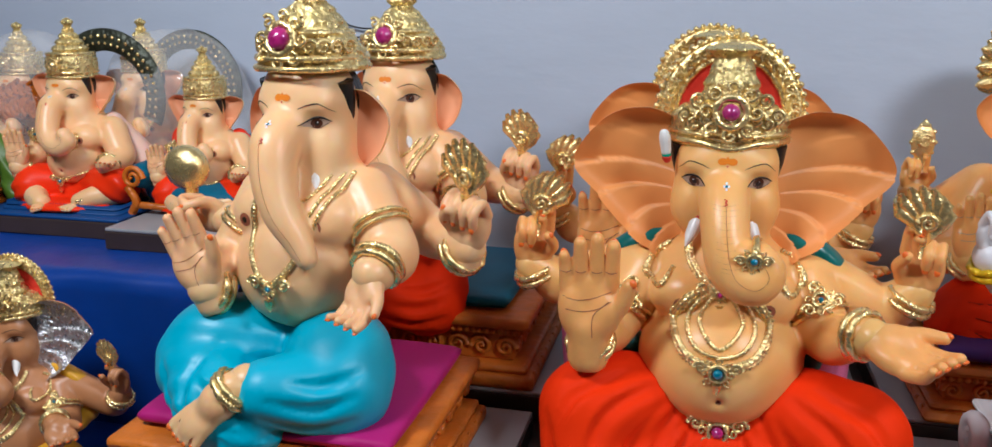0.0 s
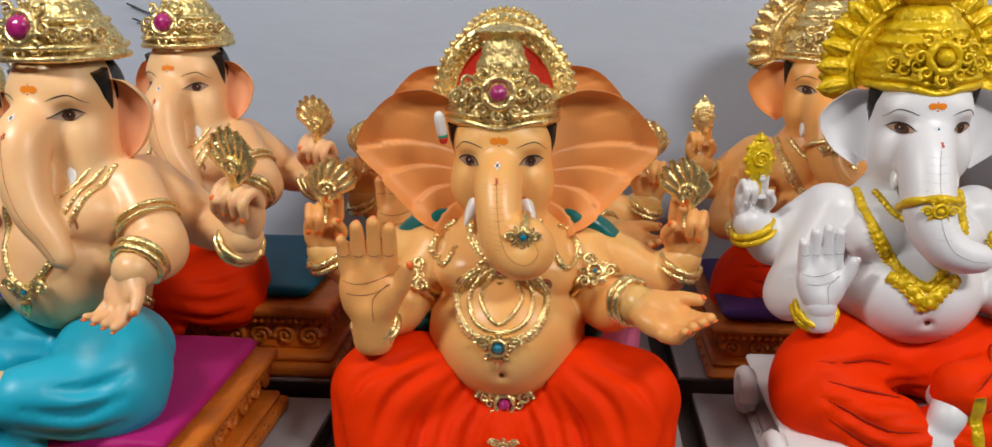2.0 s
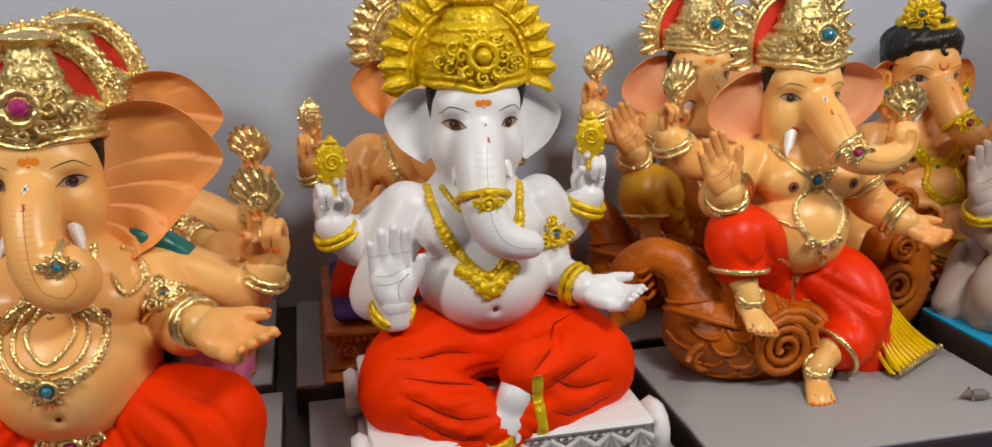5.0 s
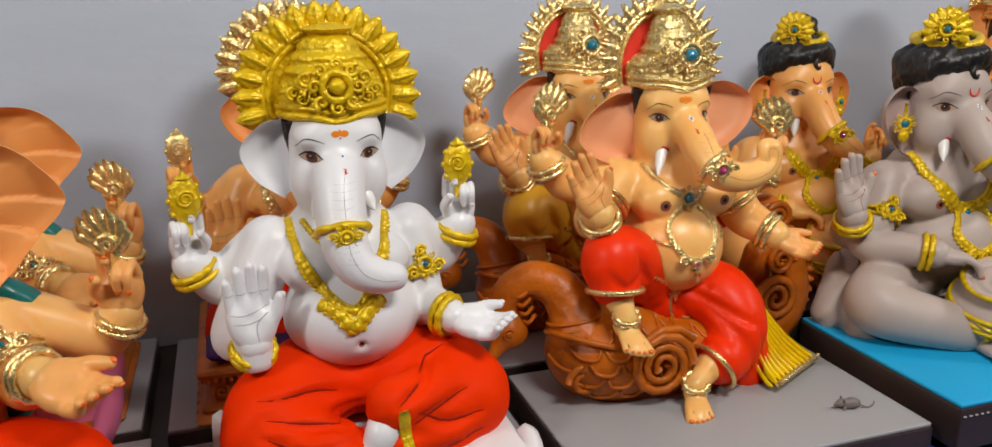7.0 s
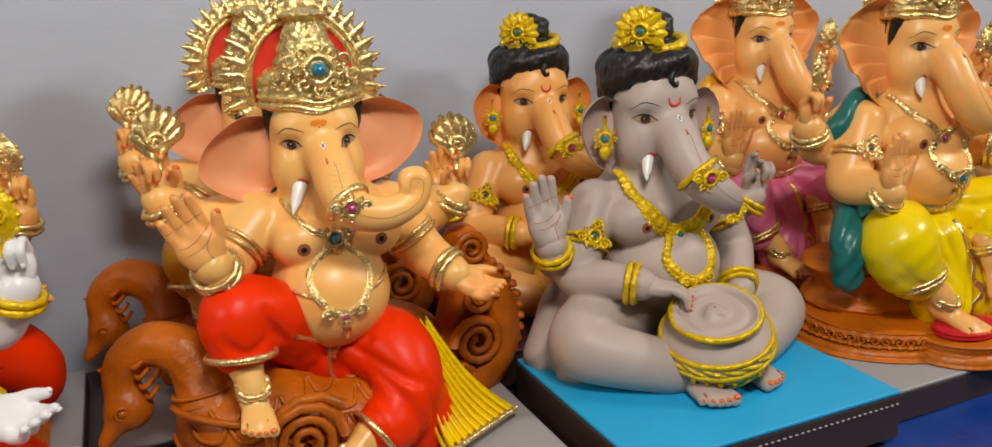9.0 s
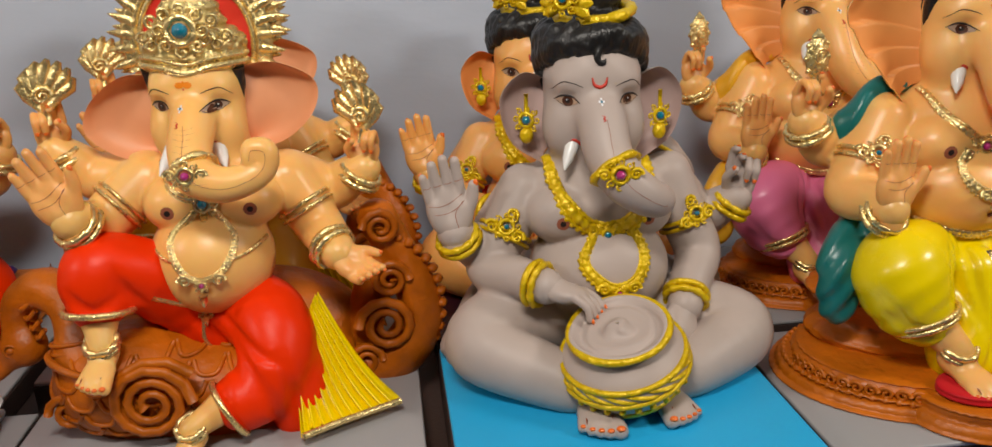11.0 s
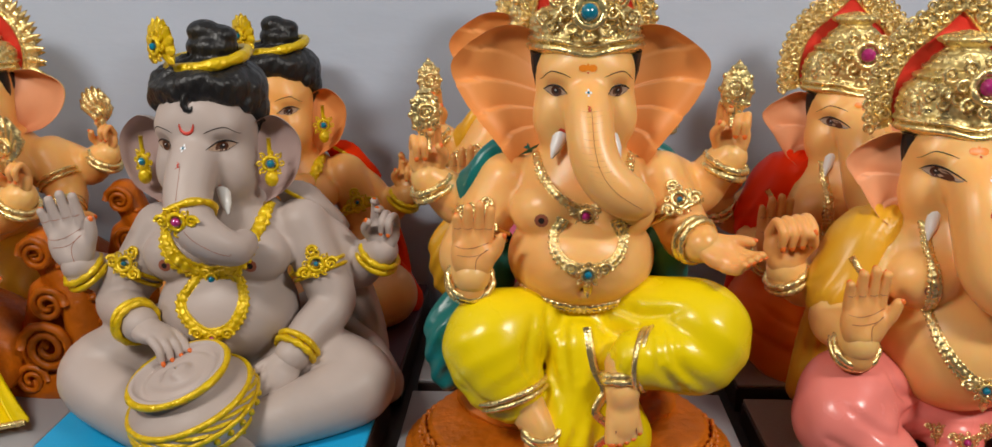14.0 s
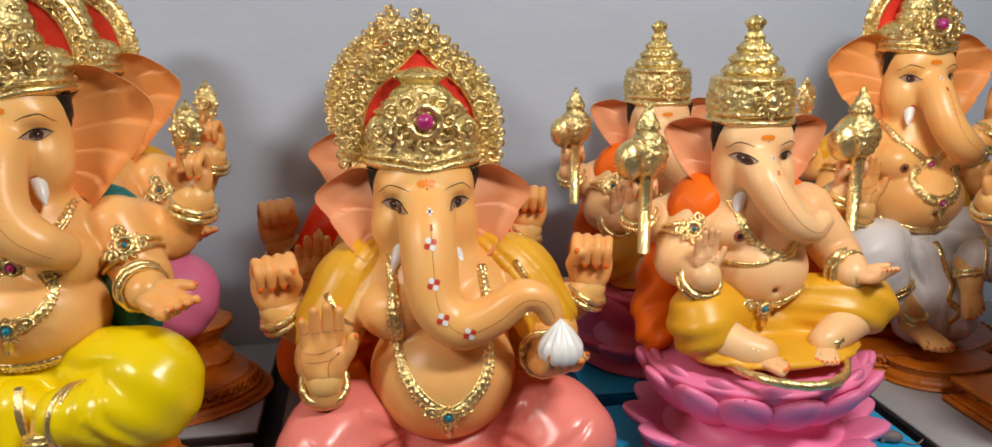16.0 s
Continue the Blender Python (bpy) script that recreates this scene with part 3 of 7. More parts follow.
def halo(b, c, R, kind, gold, fill, y=0.0):
    """What stands behind a crown. R: (half width, height above c)."""
    c = np.array(c, float)
    rx, rz = R
    a = np.linspace(-0.35, math.pi + 0.35, 64)

    def edge(s, point=0.0):
        peak = 1 + point * np.maximum(0, 1 - np.abs(a - math.pi / 2) / 0.55) ** 1.6
        return np.stack([c[0] + rx * s * np.cos(a), np.full_like(a, c[1] + y), c[2] + rz * s * peak * np.sin(a)], 1)
    pk = 0.30 if kind == "filigree" else 0.0
    inner = 0.74 if kind != "spikes" else 0.66
    e = edge(inner + 0.03, pk)
    mid = np.array([[c[0], c[1] + y, c[2]]])
    n = len(e)
    for dy, flip in ((0.0, False), (0.8, True)):
        v = np.vstack([e + (0, dy, 0), mid + (0, dy, 0)])
        j = np.arange(n - 1)
        f = np.stack([j, j + 1, np.full(n - 1, n), np.full(n - 1, n)], 1)
        b.add((v, f), fill if dy == 0 else gold, flip=flip)
    b.add(sweep(edge(inner, pk), 0.5, 7), gold)
    if kind == "ring":
        b.add(sweep(edge(0.86, pk), rx * 0.13, 8, flat=0.45, up=(0, -1, 0)), gold)
        b.add(sweep(edge(0.97, pk), 0.42, 6), gold)
        p, q = edge(0.86, pk), edge(1.0, pk)
        for i in range(1, 63, 2):
            b.add(sphere(q[i] + (0, -0.2, 0), (0.55, 0.5, 0.55), 6, 5), gold)
            d = q[i] - p[i]
            d /= np.linalg.norm(d)
            b.add(spiral(p[i] + (0, -0.75, 0), rx * 0.075, 1.2, 1 if i % 4 == 1 else -1, 0.3, d, np.cross(d, (0, 1, 0)), seg=5), gold)
    elif kind == "filigree":
        b.add(sweep(edge(0.88, pk), rx * 0.14, 8, flat=0.4, up=(0, -1, 0)), gold)
        for s, size, step, off in ((0.82, 0.085, 3, 0), (0.93, 0.075, 3, 1), (1.02, 0.075, 2, 0)):
            p = edge(s, pk)
            for i in range(off, 63, step):
                d = p[i + 1] - p[i]
                d /= np.linalg.norm(d) + 1e-9
                b.add(spiral(p[i] + (0, -0.7, 0), rx * size, 1.5, 1 if (i // step) % 2 else -1, 0.3, d, np.cross(d, (0, 1, 0)), seg=5), gold)
    else:
        p, q = edge(inner, pk), edge(1.0, pk)
        b.add(sweep(edge(inner + 0.07, pk), 0.6, 6), gold)
        b.add(sweep(edge(inner + 0.13, pk), rx * 0.1, 6, flat=0.4, up=(0, -1, 0)), gold)
        wide = kind == "petals"
        for i in range(1, 63, 4 if wide else 3):
            for layer in (0, 1):
                i2 = min(62, i + (2 if layer else 0))
                d = q[i2] - mid[0]
                d /= np.linalg.norm(d)
                L = rx * ((0.36 if wide else 0.32) - 0.05 * layer)
                w = rx * (0.125 if wide else 0.075)
                t = np.array((0, 0.2, 0.55, 0.85, 1.0))
                prof = np.array((0.55, 0.95, 1.0, 0.5, 0.02) if wide else (0.9, 1.0, 0.7, 0.3, 0.02)) * w
                root = mid[0] + (p[i2] - mid[0]) * 1.1 + (0, -0.2 + 0.9 * layer, 0)
                b.add(sweep(root + t[:, None] * d * L, prof, 6, flat=0.55, up=(0, -1, 0)), gold)
                if wide and not layer:
                    b.add(sweep(root + t[:, None] * d * L * 0.8 + (0, -w * 0.5, 0), prof * 0.25, 5), gold)


def crown(b, hc, hr, kind, gold, jewel, fill, h):
    """Head-dress on a head with centre hc and radii hr, top h above the brow line."""
    base = hc[2] + hr[2] * (0.80 if kind == "dome" else 0.62)
    rx = hr[0] * 1.12
    g2 = "gold_relief" if gold == "gold" else gold
    cx, cy = hc[0], hc[1] + 0.6
    sq = (hr[1] * 1.08) / rx
    top = {"ring": 0.82, "petals": 1.0, "spikes": 0.80, "filigree": 0.86}.get(kind, 1.0)
    wide = {"ring": 0.66, "petals": 1.0, "spikes": 0.80, "filigree": 0.95}.get(kind, 1.0)
    if kind in ("ring", "petals", "spikes", "filigree"):
        low = [(rx * 0.98, 0), (rx * 1.06, 0.4), (rx * 1.02, 1.3), (rx * 1.08, 1.9), (rx * 1.02, 2.6), (rx * 1.03, 4.0), (rx * 0.96, h * 0.36 * top), (rx * 0.80, h * 0.44 * top), (rx * 0.55, h * 0.48 * top)]
        b.add(lathe(low, 96, (cx, cy, base), sq, lambda t, z: relief(t, z) * np.clip((z - 2.4) * 2, 0, 1)), g2)
        z0 = h * 0.44 * top
        grow = 1.12 if kind == "ring" else 1.0
        tiers = [(rx * 0.8 * wide, z0)]
        for i, s in enumerate((0.84, 0.70, 0.54)):
            z1 = z0 + h * 0.125 * grow * (0.5 if kind == "filigree" else 1)
            tiers += [(rx * s * wide * 1.05, z0 + (z1 - z0) * 0.45), (rx * s * wide * 0.86, z1)]
            z0 = z1
        tiers += [(rx * 0.34, z0 + h * 0.04), (rx * 0.5, z0 + h * 0.09), (rx * 0.4, z0 + h * 0.12), (rx * 0.15, z0 + h * 0.15), (0.05, z0 + h * 0.16)]
        b.add(lathe(tiers, 72, (cx, cy, base), sq, lambda t, z: relief(t, z, 0.14, 22)), g2)
        R = {"ring": (rx * 1.33, h * 0.80), "petals": (rx * 1.62, h * 0.86), "spikes": (rx * 1.72, h * 0.88), "filigree": (rx * 1.46, h * 0.70)}[kind]
        halo(b, (cx, cy + hr[1] * 0.45, base + h * 0.2), R, kind, gold, fill)
        m = (cx, cy - hr[1] * 1.22, base + h * 0.36 * (0.95 if kind == "ring" else 1))
        medallion(b, m, rx * 0.42, gold, jewel, (0, -1, 0.12), jr=0.38)
        for sx in (-1, 1):
            for k, (dx, dz, s) in enumerate(((0.42, 0.28, 0.17), (0.62, 0.24, 0.14), (0.30, 0.50, 0.13), (0.55, 0.44, 0.15), (0.78, 0.30, 0.13))):
                x = sx * rx * dx
                yy = cy - hr[1] * 1.14 * math.sqrt(max(0.05, 1 - (dx / 1.08) ** 2)) - 0.2
                b.add(spiral((cx + x, yy, base + h * dz), rx * s, 1.5, sx, 0.26, start=1.2 * k), gold)
        p = [(cx + rx * 1.04 * math.sin(t), cy - hr[1] * 1.14 * math.cos(t), base + 0.9 - 0.9 * math.exp(-(t / 0.35) ** 2)) for t in np.linspace(-1.5, 1.5, 40)]
        b.add(sweep(p, 0.55, 6), gold)
        b.add(sweep(np.array(p) + (0, 0, 1.15), [0.3 * (1 + 0.4 * (i % 2)) for i in range(40)], 6), gold)
    elif kind == "dome":
        pr = [(rx * 1.0, 0), (rx * 1.08, 0.5), (rx * 1.04, 1.5), (rx * 0.98, 3.0), (rx * 0.84, h * 0.36), (rx * 0.78, h * 0.42), (rx * 0.66, h * 0.50), (rx * 0.62, h * 0.56), (rx * 0.48, h * 0.64), (rx * 0.44, h * 0.69),
              (rx * 0.30, h * 0.75), (rx * 0.26, h * 0.79), (rx * 0.36, h * 0.85), (rx * 0.32, h * 0.91), (rx * 0.14, h * 0.96), (0.05, h)]
        b.add(lathe(pr, 96, (cx, cy, base), sq, lambda t, z: relief(t, z, 0.2, 16)), g2)
        for zz, s in ((0.5, 1.12), (1.9, 1.09), (h * 0.42, 0.80)):
            b.add(ring((cx, cy, base + zz), (0, 0, 1), rx * s, 0.35, 64, 6, 0.5, 60, sq), gold)
        medallion(b, (cx, cy - hr[1] * 1.16, base + h * 0.36), rx * 0.44, gold, jewel, (0, -1, 0.25))
        for sx in (-1, 1):
            for k in range(4):
                t = sx * (0.5 + 0.25 * k)
                b.add(spiral((cx + rx * 1.04 * math.sin(t), cy - hr[1] * 1.12 * math.cos(t), base + 3.4), rx * 0.15, 1.4, sx, 0.28, (math.cos(t), math.sin(t), 0)), gold)
    elif kind == "tall":
        rx *= 0.92
        pr = [(rx * 1.0, 0), (rx * 1.1, 0.4), (rx * 1.06, 1.4), (rx * 1.12, 3.4), (rx * 1.1, 5.2), (rx * 1.0, h * 0.42)]
        for i in range(4):
            s, zz = 0.80 - 0.185 * i, h * (0.45 + 0.105 * i)
            pr += [(rx * s * 0.9, zz), (rx * s, zz + h * 0.035), (rx * (s - 0.1), zz + h * 0.08)]
        pr += [(rx * 0.2, h * 0.9), (rx * 0.26, h * 0.94), (0.05, h)]
        b.add(lathe(pr, 96, (cx, cy, base), sq, lambda t, z: relief(t, z, 0.22, 14)), g2)
        for zz, s in ((0.5, 1.12), (1.8, 1.1), (h * 0.41, 1.03)):
            b.add(ring((cx, cy, base + zz), (0, 0, 1), rx * s, 0.35, 64, 6, 0.5, 60, sq), gold)
        medallion(b, (cx, cy - hr[1] * 1.22, base + 4), rx * 0.36, gold, gold, (0, -1, 0.1))
    elif kind == "curls":
        cl = Clay((cx - 16, cy - 16, base - 14), (cx + 16, cy + 16, base + h + 6), 0.4)
        cl.ball((cx, cy + 2.2, hc[2] + hr[2] * 0.42), (hr[0] * 1.10, hr[1] * 0.92, hr[2] * 0.98), 0.5)
        cl.ball((cx, cy + 1.4, base + h * 0.12), (rx * 0.88, rx * 0.88, h * 0.38), 2.0)
        for i in range(34):
            t = -2.6 + 5.2 * i / 33
            wob = 0.35 * math.sin(7.3 * i)
            q = [(cx + math.sin(t + 0.20 * k + wob * 0.2 * k) * rx * w, cy + 1.0 - math.cos(t + 0.20 * k) * rx * 0.95 * w, base + h * (z + 0.03 * math.sin(2.1 * i + 1.9 * k)), r) for k, (w, z, r) in enumerate(((1.0, 0.20 - 0.10 * min(abs(t), 1.5), 0.8), (0.97, 0.27, 1.1), (0.82, 0.40, 1.05), (0.60, 0.50, 0.95), (0.42, 0.57, 0.8)))]
            cl.tube(q, 0.08)
        cl.ball((cx + 1.0, cy + 1.2, base + h * 0.76), (rx * 0.48, rx * 0.48, h * 0.20), 0.8)
        cl.ball((cx + 0.2, cy + 0.6, base + h * 0.96), (rx * 0.32, rx * 0.32, h * 0.16), 0.3)
        cl.ball((cx + 2.6, cy + 1.0, base + h * 0.90), (rx * 0.30, rx * 0.30, h * 0.15), 0.3)
        rng = random.Random(5)
        for i in range(64):
            t = -2.5 + 5.0 * i / 63
            for row, (s, zz) in enumerate(((1.06, 0.88), (0.96, 0.98))):
                if i % 2 == row:
                    rr = rng.uniform(1.3, 2.0)
                    x, yv = math.sin(t) * hr[0] * s, -math.cos(t) * hr[1] * s
                    zc = hc[2] + hr[2] * (zz + 0.10 * math.cos(t)) - (2.2 if abs(t) > 1.1 and row == 0 else 0) * min(1, abs(t) - 1.0 if abs(t) > 1.1 else 0)
                    cl.ball((cx + x, cy + yv + 0.6, zc + rng.uniform(-0.7, 0.7)), (rr * 0.8, rr * 0.8, rr * 0.8), 0.12)
        for i in range(46):
            row = i % 2
            t = -2.2 + 4.4 * i / 45
            s = 1.08 - 0.10 * row + 0.03 * math.sin(5 * t)
            rr = rng.uniform(0.8, 1.25)
            z1 = hc[2] + hr[2] * (0.96 + 0.05 * row - 0.46 * (min(abs(t), 1.7) / 1.7) ** 1.6) + rng.uniform(-0.8, 0.8)
            p0 = np.array((cx + math.sin(t) * hr[0] * s, cy - math.cos(t) * hr[1] * s + 0.5, z1))
            side = np.array((math.cos(t), math.sin(t), 0)) * rr
            cl.tube([(*(p0 + side + (0, 0, rr * 0.9)), 1.0), (*(p0 + (0, 0, rr * 0.5)), 1.2), (*(p0 - side * 0.5 - (0, 0, rr * 0.5)), 1.05), (*(p0 + side * 0.3 - (0, 0, rr * 1.1)), 0.7)], 0.08)
        cl.tube([(cx - 0.4, cy - hr[1] * 1.08, hc[2] + hr[2] * 0.86, 0.7), (cx - 0.9, cy - hr[1] * 1.14, hc[2] + hr[2] * 0.72, 0.5), (cx - 0.1, cy - hr[1] * 1.16, hc[2] + hr[2] * 0.62, 0.42), (cx + 0.4, cy - hr[1] * 1.15, hc[2] + hr[2] * 0.69, 0.3)], 0.2)
        b.add(cl.mesh(), "hair")
        zz = base + h * 0.60
        b.add(ring((cx + 0.4, cy + 0.8, zz), (-0.12, -0.15, 1), rx * 0.72, 0.8, 48, 8, 0.25, 40, 1.0), gold)
        oc = np.array((cx - rx * 0.58, cy - rx * 0.52, zz + 2.2))
        N = np.array((-0.66, -0.74, 0.1))
        U = np.array((0.75, -0.66, 0))
        for k in range(11):
            a = radians(-30 + k * 24)
            d = math.cos(a) * U + math.sin(a) * np.array((0, 0, 1))
            b.add(sweep([oc, oc + d * 1.8, oc + d * 3.6, oc + d * 4.5], [0.9, 1.2, 1.05, 0.1], 7, flat=0.5, up=N), gold)
        medallion(b, oc + N * 0.8, 2.0, gold, jewel, N, True, 0.30)


def bead_chain(b, pts, r, gold, up=(0, -1, 0), side=0.0):
    """A chain: a beaded cord, with two fine rims where side is given."""
    p = np.array(pts)
    if len(p) < 3:
        return
    r, side = r * 0.78, side * 0.78
    L = np.linalg.norm(np.diff(p, axis=0), axis=1)
    s = np.concatenate([[0], np.cumsum(L)])
    n = max(8, int(s[-1] / (r * 0.42)))
    u = np.linspace(0, s[-1], n)
    q = np.stack([np.interp(u, s, p[:, i]) for i in range(3)], 1)
    b.add(sweep(q, r * (0.75 + 0.4 * np.abs(np.sin(np.arange(n) * math.pi / 4))), 7, flat=0.7, up=up), gold)
    if side:
        t = np.gradient(q, axis=0)
        t /= np.linalg.norm(t, axis=1)[:, None] + 1e-9
        w = np.cross(t, up)
        b.add(sweep(q + np.array(up) * -0.05, side * 0.95, 8, flat=0.28, up=up), "gold_relief" if gold == "gold" else gold)
        for j in range(1, n - 1, 3):
            o = w[j] * side * (1.3 if w[j][2] < 0 or abs(w[j][2]) < 0.5 else -1.3)
            b.add(sphere(q[j] + o, (r * 0.5, r * 0.4, r * 0.5), 6, 5), gold)
        for sg in (-1, 1):
            b.add(sweep(q + sg * side * w, r * 0.42 * (0.8 + 0.35 * np.abs(np.sin(np.arange(n) * math.pi / 3))), 5, up=up), gold)


def statue_mesh(S):
    """One seated elephant-headed figure in one mesh. S: its joints and colours, centimetres, front towards -y."""
    b = Build()
    skin, gold, cloth = S["skin"], S.get("gold", "gold"), S["cloth"]
    hc, hr = np.array(S["head"][:3]), np.array(S["head"][3:])
    cl = Clay((-38, -34, -8), (38, 24, hc[2] + hr[2] + 4), 0.55)
    bc, br = S["belly"][:3], S["belly"][3:]
    cc, cr = S["chest"][:3], S["chest"][3:]
    cl.ball(bc, br, 1)
    cl.ball(cc, cr, 1.6)
    for sx in (-1, 1):
        cl.ball((cc[0] + sx * cr[0] * 0.48, cc[1] - cr[1] * 0.62, cc[2] - cr[2] * 0.16), (cr[0] * 0.50, cr[1] * 0.56, cr[2] * 0.56), 0.45)
    cl.tube([(cc[0], cc[1], cc[2] + 2, cr[0] * 0.6), (*hc, hr[0] * 0.7)], 2.5)
    cl.ball((bc[0], bc[1] - br[1] * 0.97, bc[2] - br[2] * 0.28), (0.55, 1.2, 0.55), 0.7, cut=True)
    for q in S["arms"]:
        r = q.get("r", (4.2, 3.8, 2.75))
        cl.tube([(*q["sh"], r[0]), (*((np.array(q["sh"]) + q["el"]) / 2), (r[0] + r[1]) / 2), (*q["el"], r[1]), (*((np.array(q["el"]) * 0.45 + np.array(q["wr"]) * 0.55)), (r[1] + r[2]) / 2), (*q["wr"], r[2])], 0.9)
    for q in S.get("flesh", ()):
        cl.ball(*q) if len(q[0]) == 3 else cl.tube(q, 1.0)
    for q in S.get("feet", ()):
        if "leg" in q:
            o, sz = np.array(q["at"], float), q.get("size", 1)
            nn, ff = np.array(q["n"], float), np.array(q["f"], float)
            end = o + nn / np.linalg.norm(nn) * 2.0 * sz + ff / np.linalg.norm(ff) * 0.8 if q.get("ankle", True) else o - ff / np.linalg.norm(ff) * 1.5 * sz
            L = np.array(q["leg"])
            cl.tube([tuple(L), (*(L[:3] * 0.45 + end * 0.55), L[3] * 0.3 + 2.6 * sz * 0.7), (*end, 2.5 * sz)], 0.8)
    body = Skinned(*cl.mesh())
    # head
    hd = cl
    T = np.array(S["trunk"], float)
    yaw = radians(S.get("yaw", 0))
    fx = np.array((math.cos(yaw), math.sin(yaw), 0))
    fy = np.array((math.sin(yaw), -math.cos(yaw), 0))
    up = np.array((0, 0, 1.0))

    def at(u, w, v):
        return hc + fx * u * hr[0] + fy * w * hr[1] + up * v * hr[2]
    hd.ball(hc, hr * (1.0, 1.0, 1.05), 1.2)
    hd.ball(at(0, 0.14, 0.40), hr * (0.99, 0.98, 0.70), 2.0)
    for sx in (-1, 1):
        hd.ball(at(sx * 0.56, 0.36, -0.48), hr * (0.52, 0.58, 0.54), 2.0)
        hd.ball(at(sx * 0.42, 0.66, 0.30), hr * (0.42, 0.3, 0.2), 1.8)
        hd.ball(at(sx * 0.66, 1.0, 0.0), (hr[0] * 0.24, 1.1, hr[2] * 0.16), 1.2, cut=True)
    T[:, 3] *= S.get("trunk_scale", 0.9)
    T[:, 1] += S.get("trunk_back", 0.0) * np.linspace(0.1, 1.0, len(T)) ** 0.7
    T[0, 1] += 3.6
    T[0, 2] = hc[2] - 0.5
    T[1, 2] = min(T[1, 2], hc[2] - 2.5)
    T[1, 1] += 1.8
    T[2, 1] += 0.7
    hd.tube(T.tolist(), 1.5)
    hv, hf = hd.mesh()
    tip = T[-1]
    b.add((hv, hf), skin)
    sk = Skinned(hv, hf)
    # trunk creases, centre line
    side_line = [p for p in spline(T, 4) if p[2] < hc[2] - hr[2] * 0.1]
    if S.get("creases", True):
        for i, p in enumerate(side_line[2:14:1]):
            st = sk.stroke(p[:3], [(-p[3] * 0.5, 0.22), (0, 0), (p[3] * 0.5, 0.22)], 0.024, fx, up, 0.0)
            if st is not None:
                b.add(st, S.get("line", "line"))
    st = sk.path([p[:3] + fx * 0.2 for p in side_line[1:]], -fy, 0.03)
    if len(st) > 3:
        b.add(sweep(st, 0.032, 5), S.get("line", "line"))
    # eyes, brows, marks
    for sx in (-1, 1):
        c = at(sx * 0.63, 1.0, 0.02)
        e = hr[0] * 0.42
        slant = 0.10 * sx
        U = fx + up * slant
        for shape, m, lift in ((almond(e, e * 0.44), "eye_white", 0.05), (disc(e * 0.26, 14, 1.0, (-sx * 0.06 * e, 0.02)), "iris", 0.09), (disc(e * 0.13, 10, 1.0, (-sx * 0.06 * e, 0.02)), "ink", 0.12),
                               (disc(e * 0.035, 6, 1.0, (-sx * 0.02 * e, 0.06 * e)), "mark_white", 0.15)):
            pt = sk.patch(c, shape, U, up, lift)
            if pt is not None:
                b.add(pt, m)
        for pts, w in (([(-e * 0.56 * 1, -0.02), (-e * 0.3, e * 0.22), (0, e * 0.29), (e * 0.3, e * 0.22), (e * 0.56, 0.0)], 0.17),
                       ([(-e * 0.5, 0.0), (0, -e * 0.25), (e * 0.5, 0.0)], 0.05),
                       ([(-e * 0.70, e * (0.62 + 0.16 * sx)), (-e * 0.25, e * 0.92), (e * 0.25, e * 0.92), (e * 0.70, e * (0.62 - 0.16 * sx))], 0.085)):
            st = sk.stroke(c, pts, w, U, up, 0.05)
            if st is not None:
                b.add(st, "ink")
    m = at(0, 1.0, 0.42)
    s = hr[0] * 0.095
    if S["crown"][0] == "curls":
        st = sk.stroke(at(0, 1.0, 0.34), [(-1.1, 0.7), (-0.8, -0.3), (0, -0.7), (0.8, -0.3), (1.1, 0.7)], 0.3, fx, up)
        if st is not None:
            b.add(st, "mark_red")
    for shape, name in ((disc(s, 10, 0.75, (-s * 0.95, 0)), "mark_orange"), (disc(s, 10, 0.75, (s * 0.95, 0)), "mark_orange"), (disc(s * 0.30, 8, 2.6, (0, s * 0.30)), "mark_orange"), (disc(s * 0.25, 8, 0.8, (0, -s * 0.95)), "mark_red")):
        pt = sk.patch(m, shape, fx, up, 0.07) if S["crown"][0] != "curls" else None
        if pt is not None:
            b.add(pt, name)
    m = at(0, 1.0, 0.05)
    s = s * 0.8
    for dx, dz in ((0, 0), (s * 0.55, 0), (-s * 0.55, 0), (0, s * 0.6), (0, -s * 0.6)):
        pt = sk.patch(m, disc(s * 0.3, 8, 1, (dx, dz)), fx, up, 0.07 if dx or dz else 0.1)
        if pt is not None:
            b.add(pt, "mark_white" if dx or dz else "jewel_blue")
    st = sk.stroke(at(0, 1.0, -0.18), [(-s * 0.4, s * 0.7), (s * 0.3, s * 0.4), (-s * 0.1, 0), (s * 0.4, -s * 0.4), (-s * 0.4, -s * 0.7)], 0.12, fx, up)
    if st is not None:
        b.add(st, "mark_red")
    for k in range(S.get("flowers", 0)):
        p = side_line[4 + 4 * k] if 4 + 4 * k < len(side_line) else None
        if p is not None:
            for a in range(4):
                pt = sk.patch(p[:3], disc(0.42, 8, 1, (0.55 * math.cos(a * math.pi / 2 + 0.5), 0.55 * math.sin(a * math.pi / 2 + 0.5))), fx, up, 0.1)
                if pt is not None:
                    b.add(pt, "mark_white" if a % 2 else "mark_red")
    if S.get("brow_chain"):
        for v0, v1, r in ((0.86, 0.58, 0.26), (0.72, 0.60, 0.2)):
            st = sk.path([at(u, 1.0, v0 - (v0 - v1) * (1 - (u / 0.8) ** 2)) for u in np.linspace(-0.8, 0.8, 24)], -fy, 0.15)
            bead_chain(b, st, r, gold)
